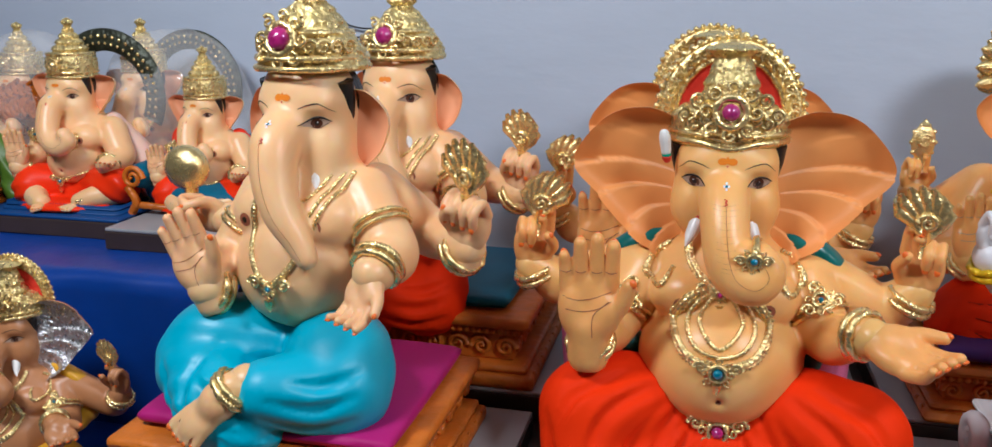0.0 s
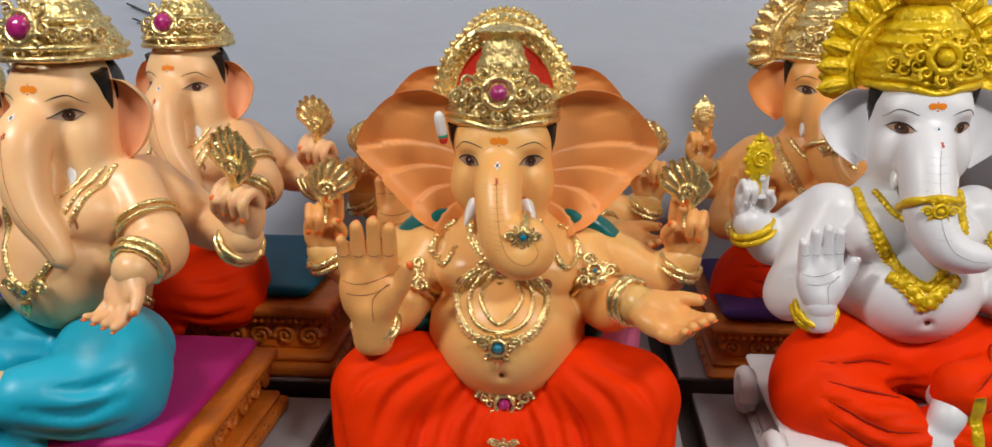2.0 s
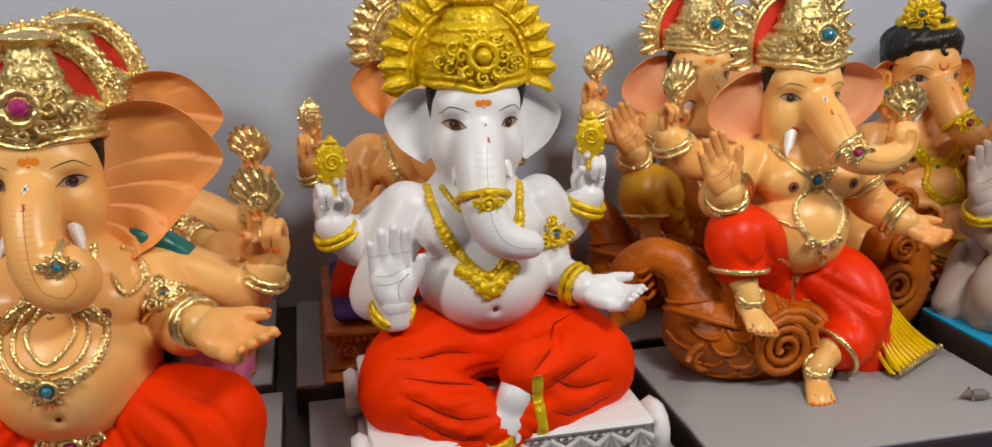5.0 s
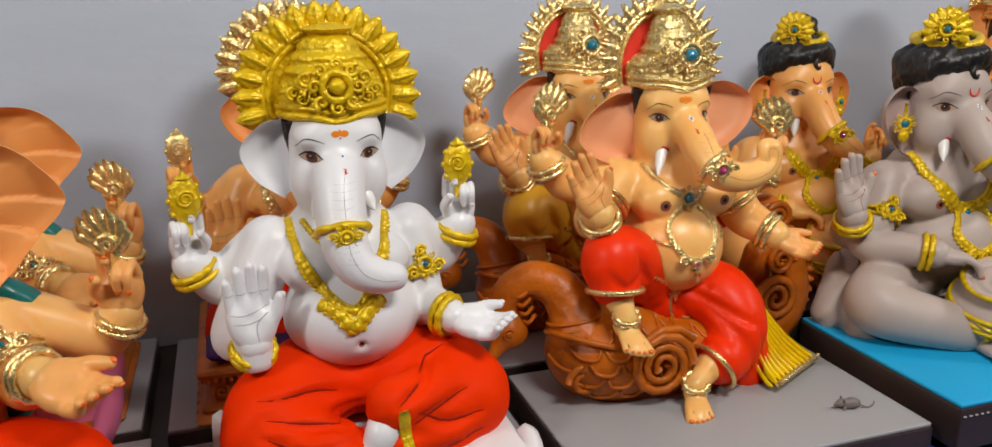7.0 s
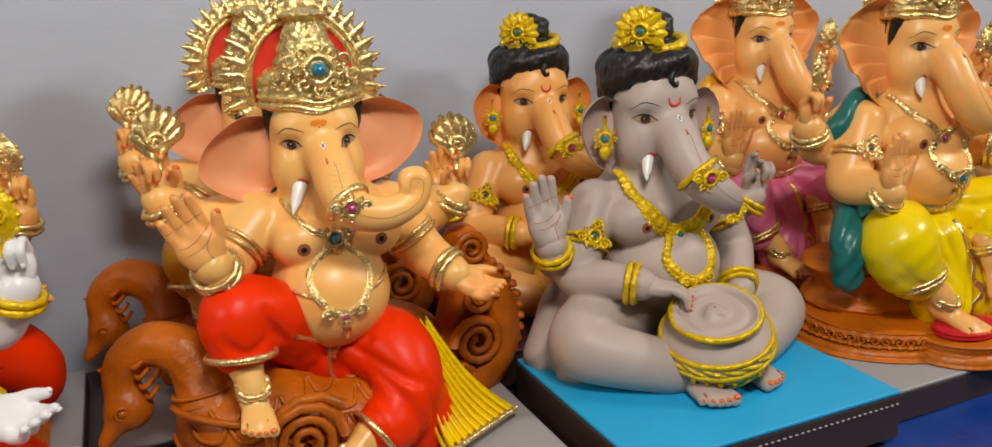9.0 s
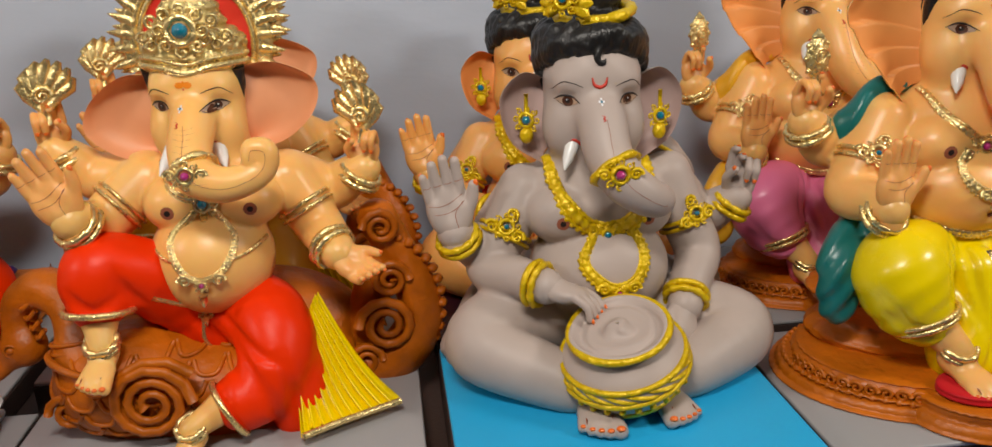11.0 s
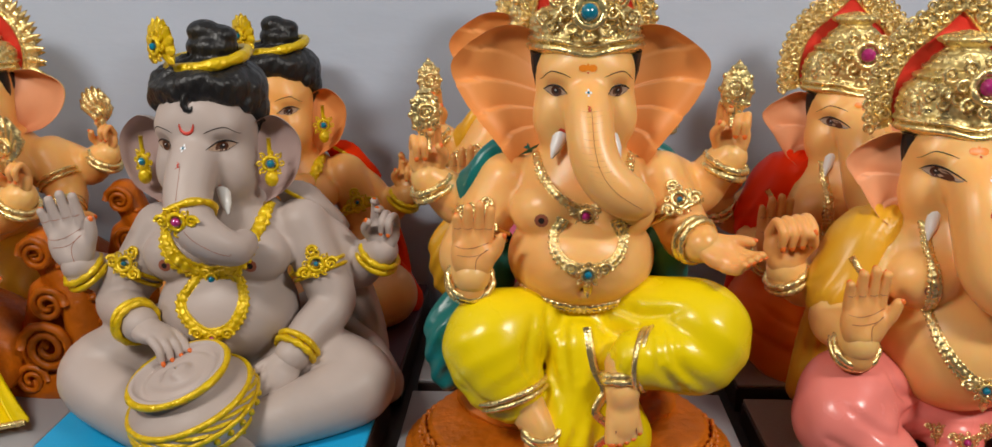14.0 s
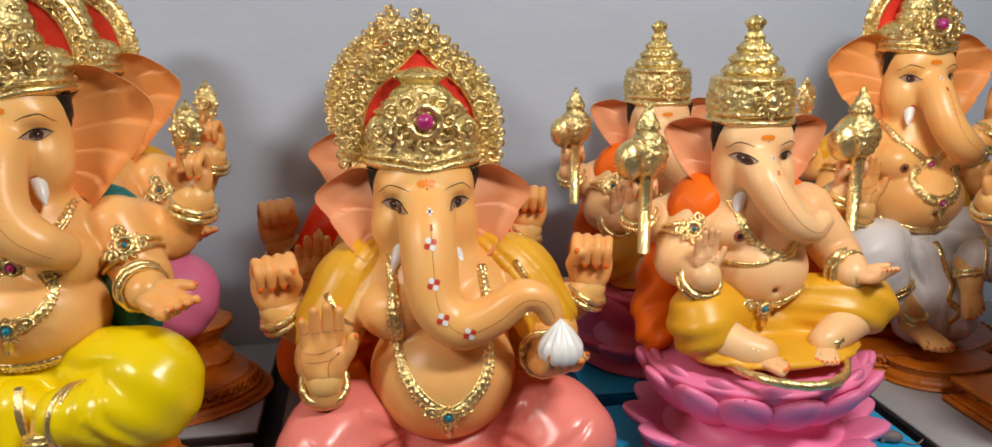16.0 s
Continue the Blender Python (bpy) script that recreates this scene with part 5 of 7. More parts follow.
SPEC_D = dict(
    skin="skin_white", ear="ear_white", gold="gold_paint", cloth="cloth_orange", nail="skin_white", line="line_grey", trunk_scale=1.0, trunk_back=3.8, nipple="line_grey", creases=True, head=(0, -0.3, 47.0, 6.7, 6.2, 8.2),
    belly=(0.4, -3.5, 22.5, 10.4, 9.5, 8.5), chest=(-0.3, 0, 32, 10.0, 7.8, 7.5),
    trunk=[(0, -8, 47, 3.8), (-0.8, -10.8, 43, 3.8), (-1, -13, 38.5, 3.6), (-0.8, -14.5, 35, 3.3), (0.6, -16, 32.2, 3.0), (3, -16.8, 30.8, 2.6), (5.5, -17, 30.3, 2.1)],
    ears=ears([(-6, -1, 52), (-10, 0, 51.8), (-13.8, 0.5, 48), (-12, 0, 43.5), (-8, -0.5, 40.5)], 0, (-5.5, -1, 51), (-5.5, -1, 41.5), bowl=1.8),
    crown=("petals", 14.0, "gold_paint", "gold_paint"),
    arms=[arm(-1, (-10.5, 0, 33.5), (-17, -3, 20.8), (-14.5, -11, 22), "open", (-0.05, 0, 1), (0.1, -1, 0), 0.92, r=(4.1, 3.7, 2.5)),
          arm(1, (10, 0, 33.3), (12, -3, 22.5), (15, -10, 21.5), "offer", (0.75, -0.6, -0.12), (0, -0.5, 0.85), 0.82, armlet="plate", r=(3.8, 3.4, 2.5)),
          arm(-1, (-11, 2, 33), (-18, 4, 27), (-22.5, 2, 31), "hold", (0, 0, 1), (0.2, -1, 0), 0.75, holds="disc"),
          arm(1, (11, 2, 33), (15.5, 4, 28), (19.4, 2, 33), "hold", (0, 0, 1), (-0.2, -1, 0), 0.75, holds="disc")],
    pants=dict(mat="cloth_orange", prims=[((0, -1, 12), (11, 9, 6.5)), [(-5, -3, 12, 7.5), (-12, -9, 10.5, 7.6), (-13.5, -12, 8.5, 7)], [(-13.5, -12, 8, 6.5), (-6, -17, 5.5, 5.8), (-1, -19, 4, 4.6)],
                                          [(5, -3, 12, 7.5), (13, -8, 10.5, 7.6), (16, -11, 9, 7)], [(16, -11, 8.5, 6.5), (8, -16, 6.5, 5.6), (3, -18, 6, 4.6)], [(12, -12.5, 11, 5.2), (7, -16.5, 12, 4.6), (3.4, -18.4, 13.0, 3.9)]], fold=(0.2, 8), zc=8, paint="fold_paint", creases=[[(-3.5, 13), (-8, 14.5), (-15, 15)], [(-3, 10.5), (-8, 11.5), (-14, 12.8)], [(-3, 8), (-8, 8), (-15, 11)], [(-2.5, 5), (-8, 5), (-14, 8)], [(-6, 2), (-10, 2.6), (-14, 5)], [(3.5, 14), (7, 15.5), (13, 17.5)], [(6.5, 12.5), (11, 9.5), (17, 9.5)], [(6.5, 7.5), (11, 5.5), (17, 6.5)], [(5, 10.5), (9, 11.8), (15, 13)]],
               trim=[("path", [(1, 0, 18), (0.6, 0, 15), (0.3, 0, 11)], 1.0), ("path", [(4.2, 0, 13.5), (4.6, 0, 9), (5.2, 0, 4)], 0.9), ("path", [(-8, 0, 2.2), (-3, 0, 3.0), (0.5, 0, 4.5)], 0.9)]),
    feet=[dict(leg=(4.0, -13, 9.0, 2.6), at=(1.8, -19.8, 10.8), f=(-0.4, -0.42, -0.85), n=(-0.08, -0.9, 0.42), size=0.8, ankle=False, bare=True), dict(bare=True, at=(1, -19, 3), f=(0.15, -0.9, -0.5), n=(0, -0.4, 1), size=0.7)],
    chains=[dict(pts=[(-8, 0, 38.5), (-7, 0, 33), (-4, 0, 28), (-0.5, 0, 25.5), (2.5, 0, 28), (5, 0, 33), (6.5, 0, 38)], r=0.8, side=0.85), dict(pts=[(-5, 0, 26.5), (-2.5, 0, 25.2), (-0.5, 0, 23.2), (1.5, 0, 25.2), (4, 0, 26.5)], r=1.1, side=1.0),
            dict(pts=[(-6, 0, 37.5), (-3.5, 0, 34.5), (0, 0, 33.5)], r=0.6)],
    trunk_band=(14, "gold_paint", 1.4), tusks=(3.5, 3.0))
SPEC_G = dict(
    skin="skin", ear="ear_orange", cloth="cloth_yellow", trunk_scale=0.86, trunk_back=3.2, head=(-1.3, -0.2, 54.8, 7.0, 6.3, 8.4),
    belly=(-1.5, -3.5, 30, 11, 9.8, 8), chest=(-1.5, 0, 38.8, 10.8, 8.5, 8.2),
    trunk=[(-1.2, -8, 57, 4.0), (-1.1, -10.8, 53, 4.0), (-0.8, -12.8, 48.5, 3.9), (0.1, -14, 45.4, 3.9), (1.9, -15.0, 43, 3.9), (4.2, -15.2, 41.3, 3.6), (5.8, -13.8, 40.2, 3)],
    ears=ears([(-7, -1, 62), (-11, -0.5, 63.8), (-15.5, 0, 63), (-20.8, 0.5, 58.5), (-19, 0, 53), (-15.5, -1, 48.5), (-12, -2, 44)], -2, (-6.6, -0.5, 60.5), (-6.8, -2, 47), pleats=6, amp=0.7),
    crown=("ring", 17.0, "jewel_blue", "crown_red"),
    arms=[arm(-1, (-13, 0, 40.5), (-19, -3, 30), (-17.5, -12, 29.5), "open", (0.05, 0, 1), (0.15, -1, 0), 0.84, armlet="plate", r=(4.4, 4.0, 2.7)),
          arm(1, (10, 0, 41), (14, -3, 33.5), (15.5, -9, 33.5), "offer", (0.75, -0.6, -0.25), (0.1, -0.55, 0.8), 0.78, armlet="plate", r=(4.4, 4.0, 2.7)),
          arm(-1, (-13, 2, 41), (-20, 4, 36), (-25, 2, 40.5), "hold", (-0.05, 0, 1), (0.3, -1, 0), 0.76, holds="disc"),
          arm(1, (10.5, 2, 41), (16.5, 4, 38), (21, 2, 44), "hold", (0.05, 0, 1), (-0.3, -1, 0), 0.76, holds="disc")],
    pants=dict(mat="cloth_yellow", prims=[((-1.5, -1, 20), (12, 9.5, 7)), [(-5, -3, 20, 5.6), (-10.5, -9, 20.5, 6.0), (-14.6, -12, 19.5, 7.1), (-13.6, -13.4, 15.6, 6.3), (-11.8, -14.3, 12.9, 4.9)],
                                          [(3, -3, 20.5, 5.6), (9.5, -8, 22, 6.0), (15.5, -11.2, 21.5, 6.9), (14.8, -13, 18.6, 6.2), (10.2, -15.2, 18.8, 4.8), (6.2, -16.9, 19.2, 4.2)], [(-2, -11, 18, 4.5), (-2.4, -13, 11, 5), (-3.5, -14, 6, 5.6)], [(2, -11.5, 16, 4), (2.6, -13.2, 10, 4.4), (4, -14, 5.5, 5)]], fold=(0.1, 9), zc=20, k=0.8, deep=0.6, creases=[[(-20, 17.5), (-15, 12.5), (-9, 14.5)], [(-19.5, 15), (-14, 10.9), (-9, 12.6)], [(8.3, 24), (9.2, 18.5), (12.5, 15)], [(10, 25.5), (11.3, 19.5), (15.5, 15.5)], [(-6.5, 25), (-6.5, 18), (-3.5, 11)], [(-4.2, 23.5), (-4, 17), (-2.5, 9)], [(3, 24), (7, 24), (12, 26)], [(2.6, 21.5), (2, 16), (3, 9)], [(4.6, 20), (4.2, 13), (5.5, 6)], [(-1.5, 14), (-2, 9), (-4, 5)], [(-8.5, 24), (-9.5, 19), (-8, 14.5)]], belt=[(-1.2, 23.8, 1.4, "jewel_pink")],
               trim=[("path", [(-1, 0, 22), (0, 0, 17), (1.5, 0, 13.5), (0.2, 0, 11), (2.5, 0, 8.5), (0, 0, 5)], 0.75),
                     ("ring", (-11.3, -14.6, 12.0), (-0.4, 0.25, 1), 5.0, 0.4), ("ring", (-11.7, -14.4, 12.9), (-0.4, 0.25, 1), 5.25, 0.4), ("ring", (6.6, -16.8, 19.1), (1, -0.4, 0), 4.3, 0.4), ("ring", (7.5, -16.4, 19.0), (1, -0.4, 0), 4.5, 0.35)]),
    feet=[dict(leg=(-12.5, -13.5, 14.5, 4.2), at=(-7.5, -16.5, 6.6), f=(0.2, -1, -0.28), n=(0, -0.28, 1), size=0.9, flip=-1), dict(leg=(11.5, -14.8, 18.8, 3.9), at=(3.8, -18.4, 16.2), f=(0.05, -0.35, -1), n=(0.0, -1, 0.35), size=0.78, ankle=False)],
    cloths=[dict(mat="cloth_teal", prims=[[(-9, 2, 46.5, 1.5), (-14, 1.2, 44.8, 1.9), (-17.6, 1, 41, 2.3), (-18.6, 2, 36, 2.3), (-15, 0.5, 30, 3.6), (-15.5, -2, 23, 3.8)], [(-19.5, -4, 23.5, 2.4), (-22, -7, 18.5, 3.1), (-21.5, -7, 12, 2.9)], [(6, 2, 46.5, 1.3), (11, 1.5, 44.0, 1.8), (13, 3, 38, 2.2), (11, -0.5, 34, 3.2), (11.5, -1, 26, 3.6)]], fold=(0.3, 16))],
    chains=[dict(pts=[(-10.5, 0, 26.5), (-6, 0, 25), (-1.2, 0, 24.3), (4, 0, 25), (7.5, 0, 26.5)], r=0.7, side=0.7), dict(pts=[(-4.4, 0, 37.4), (-5.7, 0, 34.5), (-4.4, 0, 32), (-1.0, 0, 31), (2.6, 0, 32), (4.0, 0, 34.5), (3.0, 0, 37.4)], r=0.72, side=0.9, pend=1, ps=1.5),
            dict(pts=[(-8.4, 0, 46.5), (-7.4, 0, 43), (-4.7, 0, 39.8), (-1.2, 0, 38.2), (2.0, 0, 39.8), (4.8, 0, 43), (5.6, 0, 46.5)], r=0.72, side=0.9, pend=1, ps=1.5, jewel="jewel_pink")],
    tusks=(4, 4))
SPEC_H = dict(
    skin="skin", ear="ear_pink", cloth="cloth_pink", trunk_scale=0.95, trunk_back=3.8, flowers=4, creases=False, head=(-1.1, 1.2, 42.6, 7.6, 6.2, 8.4),
    belly=(1, -3.5, 15.5, 11.5, 11, 10.5), chest=(0, 0, 28, 12, 8.5, 8.5),
    trunk=[(-1.2, -8.3, 44.5, 4.2), (-1.3, -11.2, 40, 4.4), (-1.2, -13.3, 35, 4.3), (-0.6, -15, 30, 4.0), (2.5, -17, 27, 3.7), (7, -18.5, 28.6, 3.2), (11, -19.5, 31.5, 2.6), (14, -20, 31, 2.2), (15.5, -20, 28.5, 1.9)],
    ears=ears([(-8, -1, 47.5), (-12, 0, 47.8), (-17.5, 0.5, 44), (-15.5, 0, 40), (-12.5, -1, 35.5), (-9.5, -1.5, 33)], -1, (-7, -0.5, 47), (-7, -1.5, 35), pleats=4, amp=0.7),
    crown=("filigree", 20.5, "jewel_pink", "crown_red"),
    arms=[arm(-1, (-12, 0, 29), (-18, -4, 19.5), (-17, -12, 18.8), "open", (0, -0.05, 1), (0.15, -1, 0), 0.92),
          arm(1, (13, 0, 29), (19, -3, 21), (15.5, -12, 20), "offer", (0.15, -1, 0.15), (0, -0.25, 1), 0.85, holds="sweet"),
          arm(-1, (-13, 2, 28), (-20, 4, 22), (-24.6, 2, 25.2), "fist", (-0.05, 0, 1), (0.3, -1, 0), 0.98),
          arm(1, (14, 2, 28), (22, 4, 23), (26, 2, 26.2), "fist", (0.05, 0, 1), (-0.3, -1, 0), 0.98)],
    pants=dict(mat="cloth_pink", prims=[((1, 0, 4), (14, 10, 6)), [(-8, -1, 6, 7), (-15, -7, 8, 7.6), (-18, -11, 6.5, 7)], [(-17.5, -11, 5.5, 7), (-12, -16, -0.5, 6), (-5, -17, -4, 5)],
                                        [(10, -1, 6, 7), (17, -7, 7.4, 7.6), (20, -11, 6, 7)], [(19.5, -11, 5, 7), (14, -16, -0.5, 6), (7, -17, -4, 5)], [(1, -8, 1, 4), (1, -12, -4, 4)]], fold=(0.1, 7), deep=0.6, creases=[[(-20, 11), (-13, 7), (-6, 7)], [(-22, 6), (-14, 3), (-5, 3)], [(-12, 14), (-9, 10), (-4, 8)], [(22, 11), (15, 7), (8, 7)], [(24, 6), (16, 3), (7, 3)], [(14, 14), (11, 10), (6, 8)]], belt=[(0.8, 2.6, 1.4, "jewel_pink"), (-2.6, 3.6, 1.0, "gold"), (4.2, 3.6, 1.0, "gold")]),
    cloths=[dict(mat="cloth_amber", prims=[[(-7.5, 1.5, 34, 2.6), (-12.4, 1.4, 30.6, 5.2), (-15.0, 0, 26, 5.5), (-16.6, -1.5, 22.5, 5.2)], [(8.5, 1.5, 34, 2.6), (13.5, 1.4, 30.6, 5.2), (16.2, 0, 26, 5.5), (17.8, -1.2, 23, 5.2)],
                                           [(-12, 5, 28, 3.5), (-17, 5, 14, 3), (-19, 3, 4, 3)], [(13, 5, 28, 3.5), (17, 5, 14, 3)]], fold=(0.3, 15), zc=40,
                 trim=[("path", [(-16.5, 0, 29.5), (-14, 0, 25.5), (-10.5, 0, 23.5)], 0.55), ("path", [(12.6, 0, 33), (14.6, 0, 29), (14, 0, 24.5)], 0.5)])],
    chains=[dict(pts=[(-6.3, 0, 35), (-6.4, 0, 27), (-5, 0, 18.5), (0.6, 0, 13.5), (6, 0, 17.5), (7.3, 0, 24), (6.8, 0, 33)], r=0.8, side=0.95, pend=1, ps=1.5)],
    tusks=(4.8, 4.4))
SPEC_B = dict(
    skin="skin_fair", ear="ear_pink", cloth="cloth_cyan", creases=False, head=(-4, 0.5, 48.8, 6.8, 6.4, 8.8),
    belly=(-4.7, -3.2, 27.6, 9.8, 9.2, 9.6), chest=(-4, 0, 36.8, 10.5, 8, 8),
    trunk=[(-4.6, -8.3, 50.5, 4.0), (-4.3, -10.4, 46, 3.9), (-3.4, -11.2, 41.5, 3.5), (-1.6, -11.6, 37.3, 2.9), (0.8, -11.8, 34.0, 2.3), (2.2, -12.0, 31.6, 1.8)],
    ears=ears([(-10, 0, 53.5), (-13.5, 1, 52.8), (-16, 2, 49.2), (-15, 1, 44.5), (-11.5, 0, 41.3)], -4, (-9.4, 0, 53), (-9.6, 0, 42), bowl=1.4),
    crown=("dome", 12.5, "jewel_pink", "crown_red"),
    arms=[arm(-1, (-12, -1, 37), (-16, -4, 29), (-15.5, -12, 25), "open", (-0.3, -0.15, 1), (0.25, -1, 0), 0.95, armlet="ring"),
          arm(1, (4.5, 0, 38.3), (11, -4, 31), (12, -11, 30.3), "offer", (-0.1, -0.6, -0.75), (-0.1, -1, 0.5), 0.75, armlet="ring"),
          arm(-1, (-11, 3, 38), (-16, 6, 31), (-21, 0, 32), "fist", (-1, -0.2, 0.25), (0.1, -1, -0.1), 0.8, r=(4.5, 4.0, 2.6)),
          arm(1, (4, 4, 38), (10, 9, 31), (18.5, 5, 30.5), "fist", (0.2, -0.1, 1), (-0.2, -1, 0), 0.92, holds="fan")],
    pants=dict(mat="cloth_cyan", prims=[((-4.7, 0, 13), (11.5, 9.5, 7)), [(-10, -3, 14.5, 7), (-16, -8, 14.5, 8), (-18, -10, 12.5, 7.5)], [(-18, -11, 12, 7), (-10, -17, 10, 6.3), (-4, -19, 8.5, 5)],
                                        [(0, -3, 14.5, 7), (4, -8, 14.5, 8), (5.5, -10, 12.5, 7.3)], [(5.5, -11, 12.5, 6.8), (2.4, -15.5, 13.6, 5.6), (-0.4, -19, 14.6, 4.4)]], fold=(0.14, 8), xc=-4.7, zc=12, creases=[[(-20, 15), (-16, 10), (-10, 8)], [(-22, 11), (-17, 6.5), (-11, 5.5)], [(-12, 18), (-13, 14), (-11, 10)], [(2, 15), (7, 13), (11, 14)], [(1, 12), (6, 9.5), (11, 10.5)], [(0, 9), (5, 7), (10, 7)], [(-4, 15), (-8, 14), (-13, 16)], [(4, 17), (8, 16), (11, 17)]]),
    feet=[dict(leg=(0.5, -18.0, 14.6, 2.8), at=(-4.2, -22.4, 15.0), f=(-0.62, -0.32, -0.62), n=(-0.15, -1, 0.5), size=0.88, ankle=False)],
    chains=[dict(pts=[(-8.2, 0, 42), (-8.0, 0, 34), (-6.2, 0, 29), (-3.8, 0, 27.2), (-1.2, 0, 29.5), (0.5, 0, 33)], r=0.42, side=0.42, pend=1, ps=1.0), dict(pts=[(4.6, 0, 42.5), (3.0, 0, 38), (1.2, 0, 34), (0, 0, 32)], r=0.45),
            dict(pts=[(3.4, 0, 42.5), (1.9, 0, 38.3), (0.2, 0, 34.8), (-1, 0, 33)], r=0.4), dict(pts=[(2.2, 0, 42.3), (0.4, 0, 39), (-2, 0, 37.6)], r=0.35)],
    tusks=(3.5, 3.8))
SPEC_E = dict(
    skin="skin_cream", ear="ear_pink", cloth="cloth_red", creases=True, trunk_scale=0.84, yaw=-5, brow_chain=True, head=(0, -0.3, 47.8, 6.5, 6.3, 8.0),
    belly=(-0.3, -3.5, 24.2, 9.3, 9.4, 9), chest=(1, 0, 34.5, 10.5, 8, 7.5),
    trunk=[(0, -8, 50, 3.8), (0.2, -10.8, 46, 3.8), (0.2, -13.3, 42.5, 3.6), (1.5, -15.5, 39.8, 3.4), (5, -16.8, 38.8, 3.0), (8.5, -17, 39.6, 2.6), (10.6, -16.5, 41.0, 2.3), (11.0, -16.5, 43.2, 2.0), (9.3, -16.8, 43.6, 1.7), (8.9, -17.4, 42.3, 1.4)],
    ears=[dict(top=(-5.8, -0.5, 51.5), bot=(-6, -0.5, 41), out=[(-6, -0.5, 52), (-11, 0, 51.8), (-16, 0.5, 48), (-17.2, 0.5, 43.5), (-12.5, 0, 39.8), (-7.5, -0.5, 39.5)], bowl=2.2),
          dict(top=(5.8, -0.5, 52), bot=(6, -0.5, 41.5), out=[(6, -0.5, 52.8), (11.5, 0, 53.2), (17, 0.5, 50.3), (16.8, 0, 45.8), (12.5, 0, 41.6), (7, -0.5, 40)], bowl=2.2)],
    crown=("spikes", 16.5, "jewel_blue", "crown_red"),
    arms=[arm(-1, (-9.5, 0, 36), (-16, -4, 30.5), (-18, -10, 33), "open", (-0.4, -0.1, 0.9), (0.25, -1, 0), 0.88, armlet="ring"),
          arm(1, (11.5, 0, 35), (16, -2, 27.5), (19, -8, 24.8), "offer", (0.7, -0.6, -0.4), (0.1, -0.7, 0.7), 0.72, armlet="ring"),
          arm(-1, (-9.5, 2, 36), (-18, 4, 36), (-23, 3, 40.5), "hold", (-0.05, 0, 1), (0.3, -1, 0), 0.68, holds="fan"),
          arm(1, (11.5, 2, 35), (18, 4, 32), (23.5, 2, 35.5), "hold", (0.1, 0, 1), (-0.3, -1, 0), 0.68, holds="fan")],
    pants=dict(mat="cloth_red", prims=[((0, 0, 13), (10, 8.5, 6.5)), [(-5, -3, 17, 5.8), (-11, -7.5, 23.4, 5.6), (-15.4, -9.8, 25, 5.4), (-15.7, -11.3, 21.4, 4.6)], [(4, -3, 14.5, 6.5), (7.8, -8.5, 14, 6.2), (8.5, -12.5, 10, 5.6), (6.4, -14.5, 6, 4.9), (3.8, -15.5, 5.2, 4.6)],
                                       [(9, -8.5, 12, 5), (11, -11, 5, 4.7), (11.2, -11.5, 0.5, 4.5)]], fold=(0.12, 7), zc=18, k=1.2, creases=[[(-4, 17), (0, 12), (5, 7.5)], [(0, 17), (5, 14), (11, 11)], [(7, 10), (8.6, 5), (8.6, 0)], [(10, 13), (11.5, 6), (11.8, 0)], [(2, 14.5), (6, 10), (7, 5)], [(-18.5, 24), (-15.5, 21), (-12, 22.5)], [(-9, 20), (-11, 23), (-12, 27)]], belt=[(-1.8, 17.2, 1.1, "jewel_blue")],
               trim=[("ring", (-15.7, -12, 19.8), (0.05, 0.2, 1), 4.8, 0.5), ("ring", (1.8, -16.2, 4.4), (0.75, 0.2, 0.4), 4.6, 0.45), ("path", [(-8, 0, 21), (-4, 0, 18.5), (-1.5, 0, 17.5), (3, 0, 19)], 0.4), ("path", [(-2, 0, 17), (-2.4, 0, 12.5), (-0.5, 0, 9)], 0.35)]),
    feet=[dict(leg=(-15.8, -11.5, 20.5, 3.3), at=(-15, -14, 14.3), f=(-0.05, -1, -0.3), n=(0, -0.3, 1), size=0.74, flip=-1), dict(leg=(4.0, -14.8, 6.4, 3.5), at=(-3, -18, 1.8), f=(-0.3, -0.85, -0.3), n=(-0.1, -0.3, 1), size=0.72)],
    chains=[dict(pts=[(-6.5, 0, 40), (-4, 0, 36), (0, 0, 34.5), (4, 0, 36), (6.5, 0, 39)], r=0.5, side=0.6, pend=1, ps=1.8), dict(pts=[(-1.2, 0, 33), (-4.6, 0, 29), (-3.2, 0, 25), (-0.5, 0, 23.6), (2.6, 0, 25), (4.2, 0, 29), (1.2, 0, 33)], r=0.45, side=0.55, pend=1, ps=0.9, jewel="jewel_pink"),
            dict(pts=[(-8, 0, 27.5), (-5.5, 0, 26.5), (-3.8, 0, 26.2)], r=0.4), dict(pts=[(8.2, 0, 27.5), (5.5, 0, 26.5), (3.4, 0, 26.2)], r=0.4)],
    trunk_band=(16, "jewel_pink", 1.7), tusks=(5, 4))
